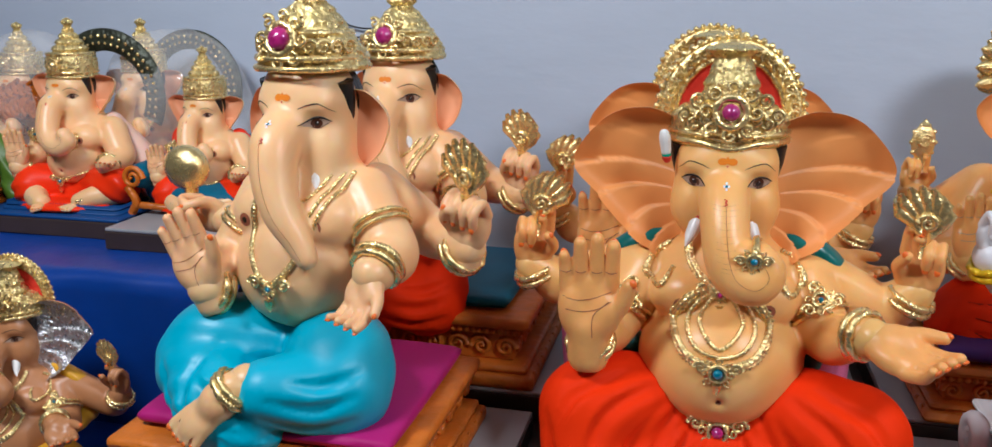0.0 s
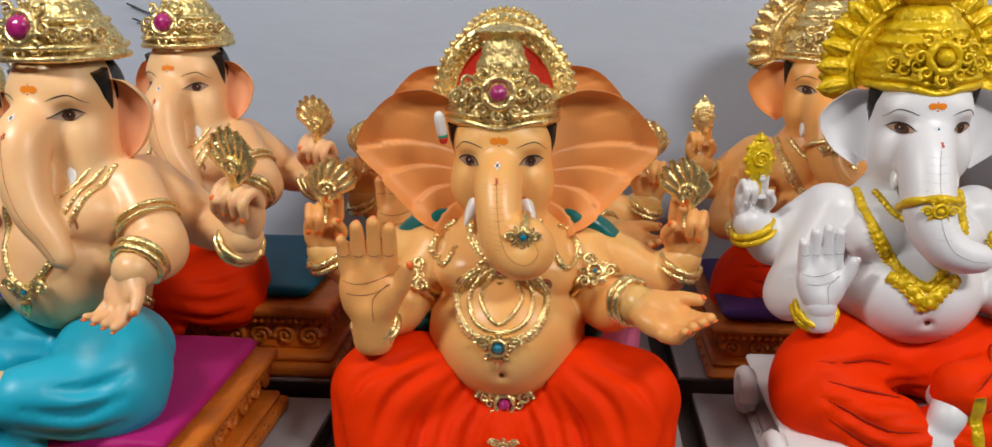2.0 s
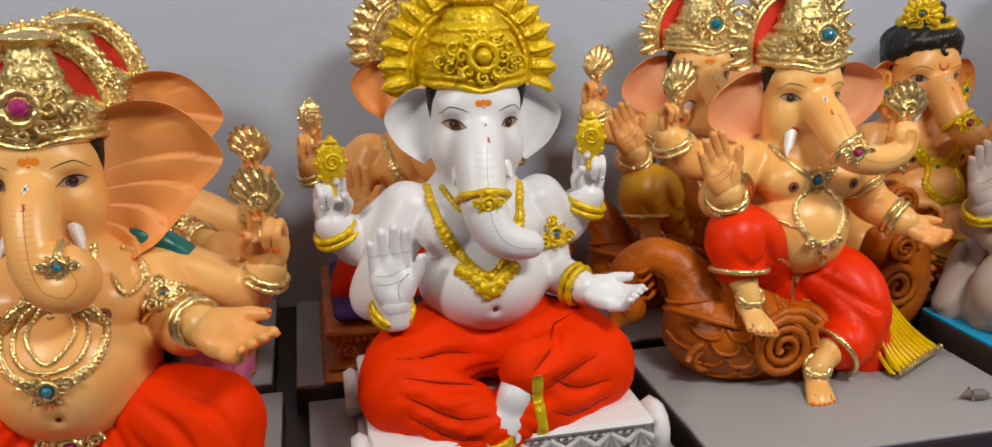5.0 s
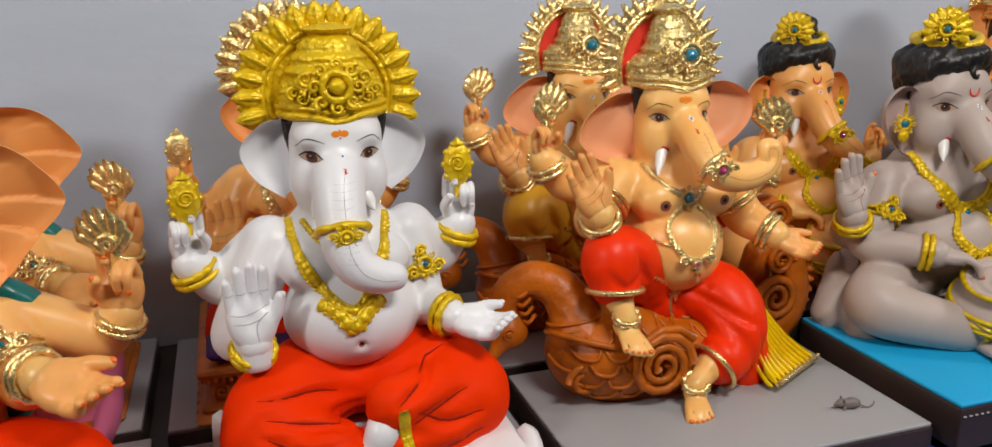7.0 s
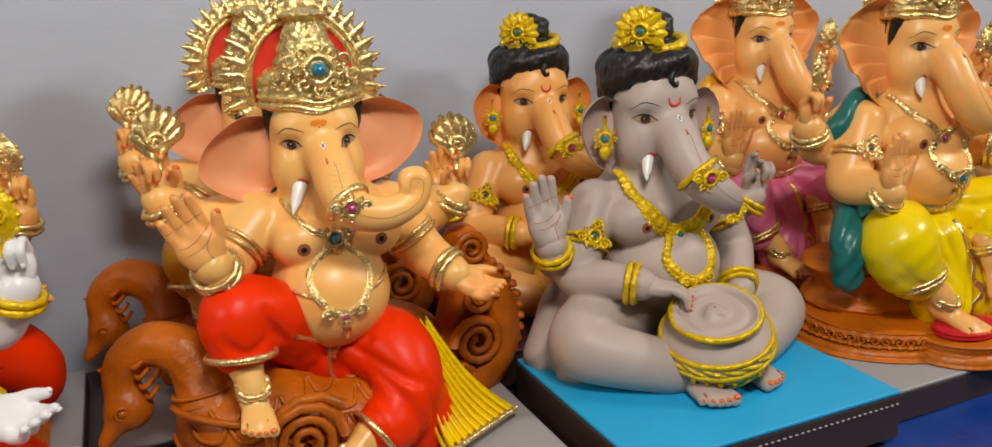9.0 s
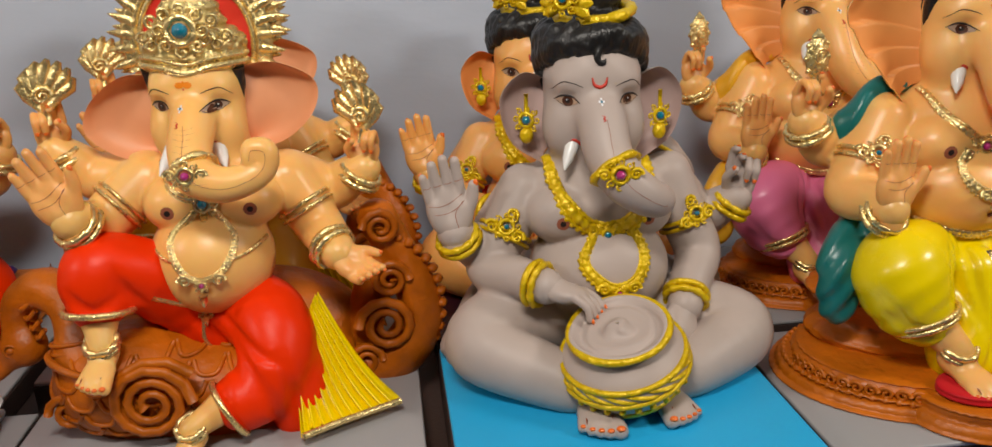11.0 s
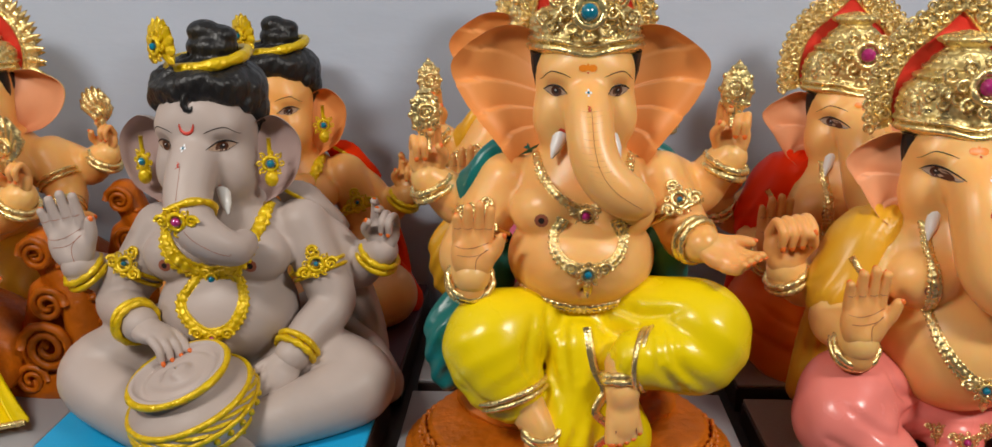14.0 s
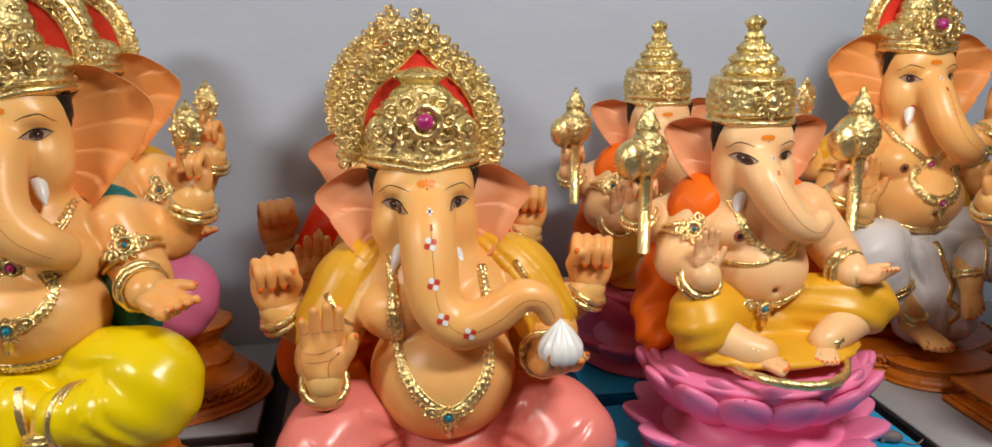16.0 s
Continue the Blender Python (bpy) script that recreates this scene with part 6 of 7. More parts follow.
SPEC_F = dict(
    skin="skin_grey", ear="ear_grey", gold="gold_paint", cloth="cloth_grey", creases=False, earring=True, head=(-2.6, -1.6, 44, 7.3, 6.8, 9.0),
    belly=(-1.5, -3.5, 16.5, 11.3, 10, 9), chest=(-2, 0, 27.5, 12, 8.5, 8.5),
    trunk=[(-2.8, -8.5, 45, 4.2), (-2.8, -11.3, 41, 4.1), (-2.6, -13.6, 37, 3.9), (-1, -15.4, 33.8, 3.7), (2, -16, 31.5, 3.3), (4.5, -14.8, 30.2, 2.8), (5, -12.5, 30.4, 2.4)],
    ears=ears([(-9, -2, 46.5), (-13.5, -2, 48), (-17.0, -1.5, 44), (-15.5, -2, 37.5), (-10.5, -2.5, 33.8)], -2.6, (-9.0, -1.5, 46), (-9.2, -1.5, 36), bowl=1.8),
    crown=("curls", 11.5, "jewel_blue", "crown_red"),
    arms=[arm(-1, (-13, 0, 29), (-19.5, -4, 17.5), (-12.0, -13.3, 17.2), "offer", (0.85, -0.5, -0.15), (0.1, -0.2, -1), 0.8, armlet="plate"),
          arm(1, (10.5, 0, 30), (15.5, -3, 17.5), (10.6, -11.5, 11.6), "offer", (-0.35, -0.8, -0.55), (-0.6, -0.1, -0.8), 0.75, armlet="plate"),
          arm(-1, (-13, 2, 28), (-20, 1, 19), (-25, -5, 24.0), "open", (-0.2, 0, 1), (0.15, -1, 0), 0.95),
          arm(1, (11, 2, 29), (18, 4, 21), (23.3, 1, 25), "hold", (0.15, 0, 1), (-0.3, -1, 0), 0.76)],
    pants=dict(mat="cloth_grey", prims=[((-1.5, 1, 6), (13, 9, 7)), [(-10, 6, 14, 3.5), (-18, 3, 9, 4.2), (-23.5, 0, 2, 4.2)], [(-12, 3, 8, 4), (-18.5, -3, 4, 4.4), (-21.5, -7, 0.5, 3.4)], [(9, 6, 12, 3.5), (17, 3, 8, 4), (23, -2, 2, 3.6)]], fold=(0.5, 13)),
    flesh=[[(-7, -2, 8, 7.0), (-17.5, -7, 9.0, 6.2), (-21.5, -11, 6.8, 5.8), (-11.5, -18, 4, 4.6), (-7.5, -19.5, 2.5, 3.4)], [(6, -2, 7, 7.5), (16, -6, 6.5, 6.6), (20, -10, 5.5, 6.0), (11, -17, 4, 4.6), (5, -19, 2.5, 3.2)]],
    cloths=[dict(mat="cloth_grey", prims=[[(6.5, 2, 35.5, 1.6), (11.5, 2.2, 32.8, 2.6), (15.5, 5, 25, 2.6), (18.5, 6, 14, 3), (20, 4, 6, 3.2)]], fold=(0.3, 14), zc=30, trim=[("path", [(7, 0, 36), (11.5, 0, 33.6), (14, 0, 30)], 0.35)])],
    feet=[dict(at=(-6.5, -19, 1.9), f=(-0.05, -1, 0), n=(0, 0, 1), size=1.0, flip=-1), dict(at=(4.5, -18.5, 1.9), f=(0.1, -1, 0), n=(0, 0, 1), size=0.92)],
    chains=[dict(pts=[(-9.6, 0, 36), (-8.8, 0, 30), (-5.4, 0, 25.6), (-1.6, 0, 24), (2.0, 0, 25.6), (5.0, 0, 30), (6.2, 0, 35)], r=1.15, side=1.35, pend=1, ps=1.4), dict(pts=[(-3.8, 0, 23.5), (-5.8, 0, 20), (-3.4, 0, 17), (-0.8, 0, 16), (2.2, 0, 17.2), (3.6, 0, 20.5), (2, 0, 24.5)], r=0.85, side=0.95, pend=1, ps=1.0, jewel="jewel_pink")],
    trunk_band=(15, "jewel_pink", 1.9), tusks=(4.5, 4.5), yaw=-4, pot=(-0.6, -19.5, 2.6))
SPEC_I = dict(
    skin="skin_fair", ear="ear_pink", cloth="cloth_amber", creases=False, yaw=-2, trunk_scale=0.86, trunk_back=2.0, head=(-3.6, -0.6, 48, 6.1, 6.0, 8.0),
    belly=(-2.5, -3, 29.5, 8.5, 8.5, 7.5), chest=(-2.5, 0, 37.5, 10, 7.5, 7),
    trunk=[(-4.8, -8.3, 50, 3.7), (-5, -11.2, 46, 3.7), (-3.5, -13, 42, 3.4), (-1, -13.8, 39, 3.0), (2.2, -13.5, 37.5, 2.5), (4.5, -12.5, 38.5, 2.1)],
    ears=ears([(-9.5, 0, 53), (-14, 0.5, 54), (-18, 1, 52), (-15, 0, 46), (-11, -0.5, 41.5)], -4, (-9, -0.5, 52), (-9, -0.5, 43), pleats=3, amp=0.4),
    crown=("tall", 17.0, "gold", "crown_red"),
    arms=[arm(-1, (-12, 0, 38.5), (-16, -3, 31), (-14.5, -10.5, 30.5), "open", (0, -0.1, 1), (0.2, -1, 0), 0.6, armlet="plate"),
          arm(1, (7.5, 0, 38), (12, -3, 31), (11.5, -9, 29), "offer", (0.5, -0.8, 0.1), (0, -0.3, 1), 0.62),
          arm(-1, (-12, 2, 38), (-18, 3, 36), (-22.5, -1, 39.5), "fist", (0, -0.15, 1), (0.1, -1, 0), 0.62, holds="mace", r=(4.2, 3.7, 2.3)),
          arm(1, (8, 2, 38), (13, 4, 36), (15, 1, 41), "fist", (0, -0.15, 1), (-0.1, -1, 0), 0.62, holds="mace", r=(4.2, 3.7, 2.3))],
    pants=dict(mat="cloth_amber", prims=[((-2, -1, 20), (11, 8.5, 5)), [(-6, -3, 22, 5.8), (-13, -8, 23, 5.6), (-14, -10, 22, 5.2)], [(3, -3, 22, 5.8), (11, -7, 23, 5.6), (15, -8, 23.5, 5)], ((-2, -9, 17.8), (15, 10, 1.8))], fold=(0.25, 10), xc=-2, zc=18),
    flesh=[[(-13, -10, 21, 3.6), (-9, -14, 19.5, 3), (-6.5, -15.5, 19, 2.6)], [(14, -8, 22, 3.6), (8, -12, 20.5, 3), (5, -13.5, 19.5, 2.5)]],
    feet=[dict(leg=(-13, -10, 21, 3.6), at=(-8, -14.5, 19), f=(0.6, -0.8, -0.1), n=(0, -0.2, 1), size=0.6), dict(leg=(14, -8, 22, 3.6), at=(6, -13, 19), f=(-0.5, -0.8, -0.1), n=(0, -0.2, 1), size=0.6)],
    cloths=[dict(mat="cloth_saffron", prims=[[(-8, 1, 42.5, 2), (-12, 0, 39.5, 4.5), (-14, 3, 33, 4), (-17, 4, 22, 4), (-18, 0, 17.5, 3.5)], [(6, 3, 40, 3), (13, 5, 30, 3.5), (19, 2, 19, 4)]], fold=(0.3, 14))],
    chains=[dict(pts=[(-9, 0, 43), (-7, 0, 37), (-2.5, 0, 33), (1, 0, 34), (2.5, 0, 38)], r=0.7, side=0.75), dict(pts=[(-10, 0, 31.5), (-5, 0, 32), (-0.5, 0, 34), (2.5, 0, 36)], r=0.55), dict(pts=[(-9, 0, 26), (-3, 0, 25), (4, 0, 27)], r=0.5, pend=1, ps=1.2)],
    tusks=(4.5, 0.8))


def pot_pieces(b, c):
    """A butter pot leaning towards one knee."""
    a, t = radians(13), radians(12)
    turn = np.array(((math.cos(a), 0, -math.sin(a)), (0, 1, 0), (math.sin(a), 0, math.cos(a)))) @ np.array(((1, 0, 0), (0, math.cos(t), -math.sin(t)), (0, math.sin(t), math.cos(t))))

    def put(piece, name):
        b.add(piece, name, 1.0, turn, c)
    prof = [(5.0, 0), (8.0, 2.2), (9.4, 5.0), (9.0, 7.4), (7.3, 9.2), (6.6, 10.2), (7.2, 10.9), (7.3, 11.6), (6.6, 11.8), (5.6, 11.0), (4.4, 11.4), (2.6, 11.2), (1.2, 12.2), (0.1, 12.4)]
    put(lathe(prof, 64, (0, 0, 0), 1, lambda q, z: 0.22 * np.sin(3 * q + 2 * z) * np.clip((z - 11.05) * 4, 0, 1)), "skin_grey")
    for zz, r, w in ((11.3, 7.3, 0.5), (7.2, 9.15, 0.42), (5.0, 9.5, 0.4), (1.7, 7.6, 0.5)):
        put(ring((0, 0, zz), (0, 0, 1), r, w, 64, 6, 0.2, 60), "gold_paint")
    put(lathe([(9.3, 5.4), (9.6, 5.8), (9.45, 6.4), (9.05, 6.9)], 96, (0, 0, 0), 1, lambda q, z: 0.25 * np.sin(18 * q + 6 * z)), "gold_paint")
    for k in range(26):
        q = k * 2 * math.pi / 26
        put(sphere((9.1 * math.cos(q), 9.1 * math.sin(q), 3.7), (0.55, 0.55, 0.55), 8, 6), "gold_paint")


# ---- structure ----
def plane_box(name, lo, hi, material, label, category, bevel=0.2):
    ob = from_piece(name, slab([v * 100 for v in lo], [v * 100 for v in hi], bevel), material, smooth=False)
    return tagged(ob, label, category, kind="structure")


WALL_Y = 2.02
plane_box("wall_north", (-4.2, WALL_Y, 0), (6.6, WALL_Y + 0.15, 2.9), "wall_paint", "grey-blue painted plaster wall behind the statues", "wall")
# south and side walls are unseen, added dark so that less light bounces back
plane_box("wall_south", (-4.2, -3.15, 0), (6.6, -3.0, 2.9), "wall_low_fill", "unseen wall closing the shop, darkened to cut fill light", "wall")
plane_box("wall_west", (-4.35, -3.15, 0), (-4.2, WALL_Y + 0.15, 2.9), "wall_low_fill", "unseen side wall, darkened to cut fill light", "wall")
plane_box("wall_east", (6.6, -3.15, 0), (6.75, WALL_Y + 0.15, 2.9), "wall_low_fill", "unseen side wall, darkened to cut fill light", "wall")
plane_box("floor", (-4.35, -3.15, -0.1), (6.75, WALL_Y + 0.15, 0), "floor_tile", "worn stone tile floor of the shop", "floor")
plane_box("ceiling", (-4.35, -3.15, 2.9), (6.75, WALL_Y + 0.15, 3.0), "ceiling_paint", "white painted ceiling", "ceiling")


def tarp_table(name, lo, hi, label):
    """A trestle hidden by a creased tarpaulin that hangs to the floor."""
    nx, nz = 90, 40
    rng = np.random.default_rng(3)
    w, dp, h = (hi[0] - lo[0]) * 100, (hi[1] - lo[1]) * 100, hi[2] * 100
    s = np.concatenate([np.linspace(0, 1, 24) * dp, dp + np.linspace(0.02, 1, nz) * h])
    x = np.linspace(0, w, nx)
    X, Sg = np.meshgrid(x, s, indexing="ij")
    top = Sg <= dp
    Y = np.where(top, dp - Sg, 0.0)
    Z = np.where(top, h, h - (Sg - dp))
    fall = np.clip((Sg - dp) / h, 0, 1)
    wave = 1.6 * np.sin(X * 0.13 + 1.3 * np.sin(X * 0.031)) + 0.9 * np.sin(X * 0.29 + 0.05 * Sg) + 0.7 * np.sin(0.11 * Sg + X * 0.07)
    Y = Y - wave * (0.3 + fall * 1.6) * np.where(top, 0.0, 1.0) - np.where(top, 0, 1.2)
    Z = Z + np.where(top, 0.12 * np.sin(X * 0.2 + Sg * 0.15) - 0.1, 0)
    V = np.stack([X + lo[0] * 100, Y + lo[1] * 100, Z], -1).reshape(-1, 3)
    ob = from_piece(name, (V, grid_faces(nx, len(s))[:, ::-1]), "tarp")
    return tagged(ob, label, "table", kind="structure")


tarp_table("table_1", (-0.78, 0.86, 0), (6.0, WALL_Y - 0.01, 0.60), "long display table under a creased blue tarpaulin")
tarp_table("table_2", (-2.9, 1.30, 0), (-0.80, WALL_Y - 0.01, 0.86), "higher display table under a creased blue tarpaulin")


def board(x0, x1, y0, y1, top, thick, face, edge, label, turn=0.0, band=False):
    """A display board: a box with a facing laid on it."""
    cx, cy = (x0 + x1) / 2, (y0 + y1) / 2
    e = bpy.data.objects.new("display_board", None)
    scene.collection.objects.link(e)
    e.matrix_world = pose(cx, cy, top - thick, 0, 0, turn)
    w, d = (x1 - x0) * 50, (y1 - y0) * 50
    t = thick * 100
    from_piece("box", slab((-w, -d, 0), (w, d, t - 0.8), 0.25), edge, e, smooth=False)
    from_piece("facing", slab((-w + 0.15, -d + 0.15, t - 0.8), (w - 0.15, d - 0.15, t), 0.3), face, e)
    if band:
        rows = []
        for k in range(int(2 * w / 1.2)):
            rows.append(sphere((-w + 0.8 + 1.2 * k, -d - 0.1, t - 2.2), (0.4, 0.22, 0.16), 6, 5))
        from_piece("stitching", rows, "laminate", e, "pale stitching along the edge")
    return tagged(e, label, "display board", "boards under the statues")


def carved_stool(x, y, z, w, d, h, label, wood="stool_wood"):
    """A low carved throne: plinth, waist and top slab with a beaded moulding."""
    e = bpy.data.objects.new("carved_stool", None)
    scene.collection.objects.link(e)
    e.matrix_world = pose(x, y, z)
    w, d = w * 50, d * 50
    from_piece("plinth", [slab((-w, -d, 0), (w, d, h * 20), 1.0), slab((-w * 0.95, -d * 0.95, h * 20), (w * 0.95, d * 0.95, h * 32), 0.8)], wood, e)
    from_piece("waist", slab((-w * 0.84, -d * 0.84, h * 32), (w * 0.84, d * 0.84, h * 72), 0.6), wood, e)
    from_piece("top_slab", [slab((-w * 0.90, -d * 0.90, h * 72), (w * 0.90, d * 0.90, h * 84), 0.6), slab((-w * 0.96, -d * 0.96, h * 84), (w * 0.96, d * 0.96, h * 100), 0.9)], wood, e)
    beads = []
    for k in range(int(2 * w * 0.9 / 1.3)):
        beads.append(sphere((-w * 0.88 + 1.3 * k, -d * 0.91, h * 78), (0.5, 0.5, 0.6), 6, 5))
    for k in range(int(2 * d * 0.9 / 1.3)):
        for sx in (-1, 1):
            beads.append(sphere((sx * w * 0.91, -d * 0.88 + 1.3 * k, h * 78), (0.5, 0.5, 0.6), 6, 5))
    from_piece("bead_moulding", beads, wood, e)
    curls = []
    n = max(3, int(2 * w / 5))
    for k in range(n):
        xx = -w * 0.78 + k * 2 * w * 0.78 / (n - 1)
        curls.append(spiral((xx, -d * 0.85, h * 52), min(2.0, h * 16), 1.5, 1 if k % 2 else -1, 0.28))
    for k in range(max(3, int(2 * d / 5))):
        yy = -d * 0.75 + k * 5
        for sx in (-1, 1):
            curls.append(spiral((sx * w * 0.85, yy, h * 52), min(2.0, h * 16), 1.5, 1 if k % 2 else -1, 0.28, (0, 1, 0)))
    for k in range(max(4, int(2 * d / 4))):
        for sx in (-1, 1):
            curls.append(spiral((sx * w * 0.985, -d * 0.85 + 4 * k, h * 11), min(1.5, h * 9), 1.2, 1, 0.3, (0, 1, 0)))
    if wood == "plaster":
        for k in range(9):
            xx = -w * 0.84 + k * w * 0.21
            fan = [sweep([(xx, -d * 0.97, h * 82), (xx + 2.2 * math.sin(a), -d * 1.0, h * 82 - 2.6 * math.cos(a)), (xx + 2.5 * math.sin(a), -d * 0.98, h * 82 - 3.1 * math.cos(a))], [0.4, 0.55, 0.15], 6) for a in (-1.1, -0.55, 0, 0.55, 1.1)]
            from_piece("scallop", fan, wood, e)
        for sx in (-1, 1):
            for yy in (-0.75, 0.5):
                from_piece("volute", [spiral((sx * w * 1.02, yy * d, h * 55), h * 46, 1.8, sx, 0.34, (0, 1, 0)), sphere((sx * w * 0.98, yy * d, h * 52), (1.2, h * 36, h * 36), 14, 10)], wood, e)
    for c in curls:
        from_piece("scroll", c, wood, e)
    return tagged(e, label, "stool", "carved stools")


def cushion(x, y, z, w, d, h, material, label, turn=0):
    cl = Clay((-w * 50 - 4, -d * 50 - 4, -2), (w * 50 + 4, d * 50 + 4, h * 100 + 3), 0.7)
    a, b2, hh = w * 50, d * 50, h * 50
    sl, X, Y, Z = cl.area(cl.lo, cl.lo + 999)
    q = [np.abs(X) - a + 1.5 + 0 * Y + 0 * Z, np.abs(Y) - b2 + 1.5 + 0 * X + 0 * Z, np.abs(Z - hh) - hh * (1.0 - 0.25 * (np.abs(X) / a) ** 4 - 0.25 * (np.abs(Y) / b2) ** 4) + 1.4]
    out = np.sqrt(sum(np.maximum(v, 0) ** 2 for v in q)) + np.minimum(np.maximum(np.maximum(q[0], q[1]), q[2]), 0) - 1.4
    cl.d = out.astype(np.float32)
    ob = from_piece("cushion", cl.mesh(), material, None, "", True, (x, y, z), turn)
    return tagged(ob, label, "cushion")


plane_box("table_top", (-0.77, 1.12, 0.585), (5.95, WALL_Y - 0.012, 0.603), "laminate_edge", "dark table top under the display boards", "table top")
# boards, first the front row, then the back row
WHITE = "white laminate display board with dark brown edges"
board(-0.83, -0.27, 0.86, 1.36, 0.645, 0.045, "laminate", "laminate_edge", WHITE)
board(-0.82, -0.24, 1.40, 1.95, 0.66, 0.055, "laminate", "laminate_edge", WHITE)
board(-0.21, 0.32, 0.95, 1.45, 0.66, 0.055, "laminate", "laminate_edge", WHITE)
board(-0.19, 0.30, 1.49, 1.92, 0.66, 0.055, "laminate", "laminate_edge", WHITE)
board(0.36, 0.93, 0.95, 1.44, 0.64, 0.04, "laminate", "laminate_edge", WHITE)
board(0.34, 0.86, 1.47, 1.90, 0.655, 0.05, "laminate", "laminate_edge", WHITE)
board(0.955, 1.565, 1.04, 1.46, 0.665, 0.06, "laminate", "laminate_edge", WHITE)
board(0.90, 1.56, 1.50, 1.94, 0.665, 0.06, "laminate", "laminate_edge", WHITE)
board(1.60, 2.11, 1.02, 1.44, 0.70, 0.085, "board_blue", "laminate_edge", "sky blue padded display board with brown stitched edges", 0, True)
board(1.60, 2.12, 1.50, 1.96, 0.685, 0.07, "board_maroon", "laminate_edge", "maroon padded display board")
board(2.145, 2.70, 1.07, 1.47, 0.662, 0.062, "laminate", "laminate_edge", WHITE)
board(2.15, 2.70, 1.51, 1.94, 0.662, 0.06, "laminate", "laminate_edge", WHITE)
board(2.74, 3.27, 1.00, 1.47, 0.655, 0.05, "tan_board", "laminate_edge", "bare brown display board")
board(2.74, 3.27, 1.51, 1.94, 0.66, 0.055, "tan_board", "laminate_edge", "bare brown display board")
board(3.32, 3.84, 1.02, 1.52, 0.655, 0.05, "board_blue", "board_blue", "pale blue display board")
board(3.32, 3.84, 1.56, 1.96, 0.66, 0.055, "board_blue", "board_blue", "pale blue display board")
board(3.87, 4.5, 1.00, 1.95, 0.655, 0.055, "laminate", "laminate_edge", WHITE)


# ---- the statues ----
bB = statue_mesh(SPEC_B)
bB.add(sphere((-27.5, -1, 40), (4.0, 2.6, 3.6), 20, 12), "gold")
bB.add(sweep([(-27, -1, 33), (-27, -1, 38)], [0.9, 1.2], 8), "gold")
place_statue(bB, "elephant_statue", (-0.52, 1.13, 0.70), -9, "seated elephant-headed statue in glossy cyan trousers, one palm raised")
place_statue(bB, "elephant_statue", (-0.535, 1.55, 0.69), -6, "seated elephant-headed statue in red trousers on a carved stool", {"cloth_cyan": "cloth_orange"})
bC = statue_mesh(SPEC_C)
place_statue(bC, "elephant_statue", (0.04, 1.31, 0.68), 0, "large-eared orange elephant-headed statue in orange trousers with gold crown")
place_statue(bC, "elephant_statue", (0.013, 1.67, 0.685), 0, "large-eared elephant-headed statue with teal shawl, behind its twin", {"cloth_orange": "cloth_rose"})
bD = statue_mesh(SPEC_D)
place_statue(bD, "elephant_statue", (0.645, 1.32, 0.68), 0, "white elephant-headed statue with yellow petal crown and orange trousers")
place_statue(bD, "elephant_statue", (0.62, 1.74, 0.685), 0, "tan elephant-headed statue with golden petal crown", {"skin_white": "skin_deep", "gold_paint": "gold", "ear_white": "ear_orange"})
bE = statue_mesh(SPEC_E)


def pleated_skirt(top_a, top_b, bot_a, bot_b, pleats=9, depth=0.9):
    """A fan of pleated cloth with thickness."""
    u, v = np.linspace(0, 1, 91), np.linspace(0, 1, 16)
    top = np.array(top_a)[None] * (1 - u)[:, None] + np.array(top_b)[None] * u[:, None]
    bot = np.array(bot_a)[None] * (1 - u)[:, None] + np.array(bot_b)[None] * u[:, None]
    g = top[:, None] * (1 - v)[None, :, None] + bot[:, None] * v[None, :, None]
    g[..., 2] += (-2.2 * np.sin(np.pi * v))[None]
    wave = depth * np.sin(2 * np.pi * pleats * u)[:, None] * (0.3 + 0.9 * v)[None]
    g[..., 1] -= wave * 0.8
    g[..., 2] += np.abs(wave) * 0.35
    front = g.reshape(-1, 3)
    back = front + (-0.6, 1.2, -0.8)
    back[:, 2] = np.maximum(back[:, 2], 0.0)
    f = grid_faces(91, 16)
    return np.vstack([front, back]), np.vstack([f[:, ::-1], f + len(front)])


bE.add(pleated_skirt((11.5, -11.5, 11), (15, -4, 17), (12.5, -20, 0.6), (27, -12, 0.6), 10, 1.2), "cloth_yellow")
bE.add(sweep(spline([(12.5, -20.6, 1.0), (17.3, -18.0, 1.2), (22.2, -15.4, 1.2), (27, -12.6, 1.0)], 8), 0.55, 6), "gold")
place_statue(bE, "elephant_statue", (1.26, 1.42, 0.675), 0, "elephant-headed statue in red cloth seated on a carved swan")
place_statue(bE, "elephant_statue", (1.235, 1.78, 0.675), 0, "elephant-headed statue in amber cloth seated on a carved swan", {"cloth_red": "cloth_amber"})
bF = statue_mesh(SPEC_F)
pot_pieces(bF, SPEC_F["pot"])
place_statue(bF, "elephant_statue", (1.88, 1.40, 0.70), 0, "grey child elephant-headed statue with black curls and a butter pot")
place_statue(bF, "elephant_statue", (1.86, 1.83, 0.685), 0, "tan child elephant-headed statue with black curls and red shawl", {"skin_grey": "skin_deep", "ear_grey": "ear_orange", "cloth_grey": "cloth_orange"})
bG = statue_mesh(SPEC_G)
place_statue(bG, "elephant_statue", (2.45, 1.34, 0.68), 0, "large-eared elephant-headed statue in glossy yellow trousers and teal shawl")
place_statue(bG, "elephant_statue", (2.41, 1.74, 0.68), 0, "large-eared elephant-headed statue in pink trousers and yellow shawl", {"cloth_yellow": "cloth_rose", "cloth_teal": "cloth_amber"})
bH = statue_mesh(SPEC_H)
place_statue(bH, "elephant_statue", (3.01, 1.36, 0.68), 0, "elephant-headed statue in glossy pink trousers holding a white sweet")
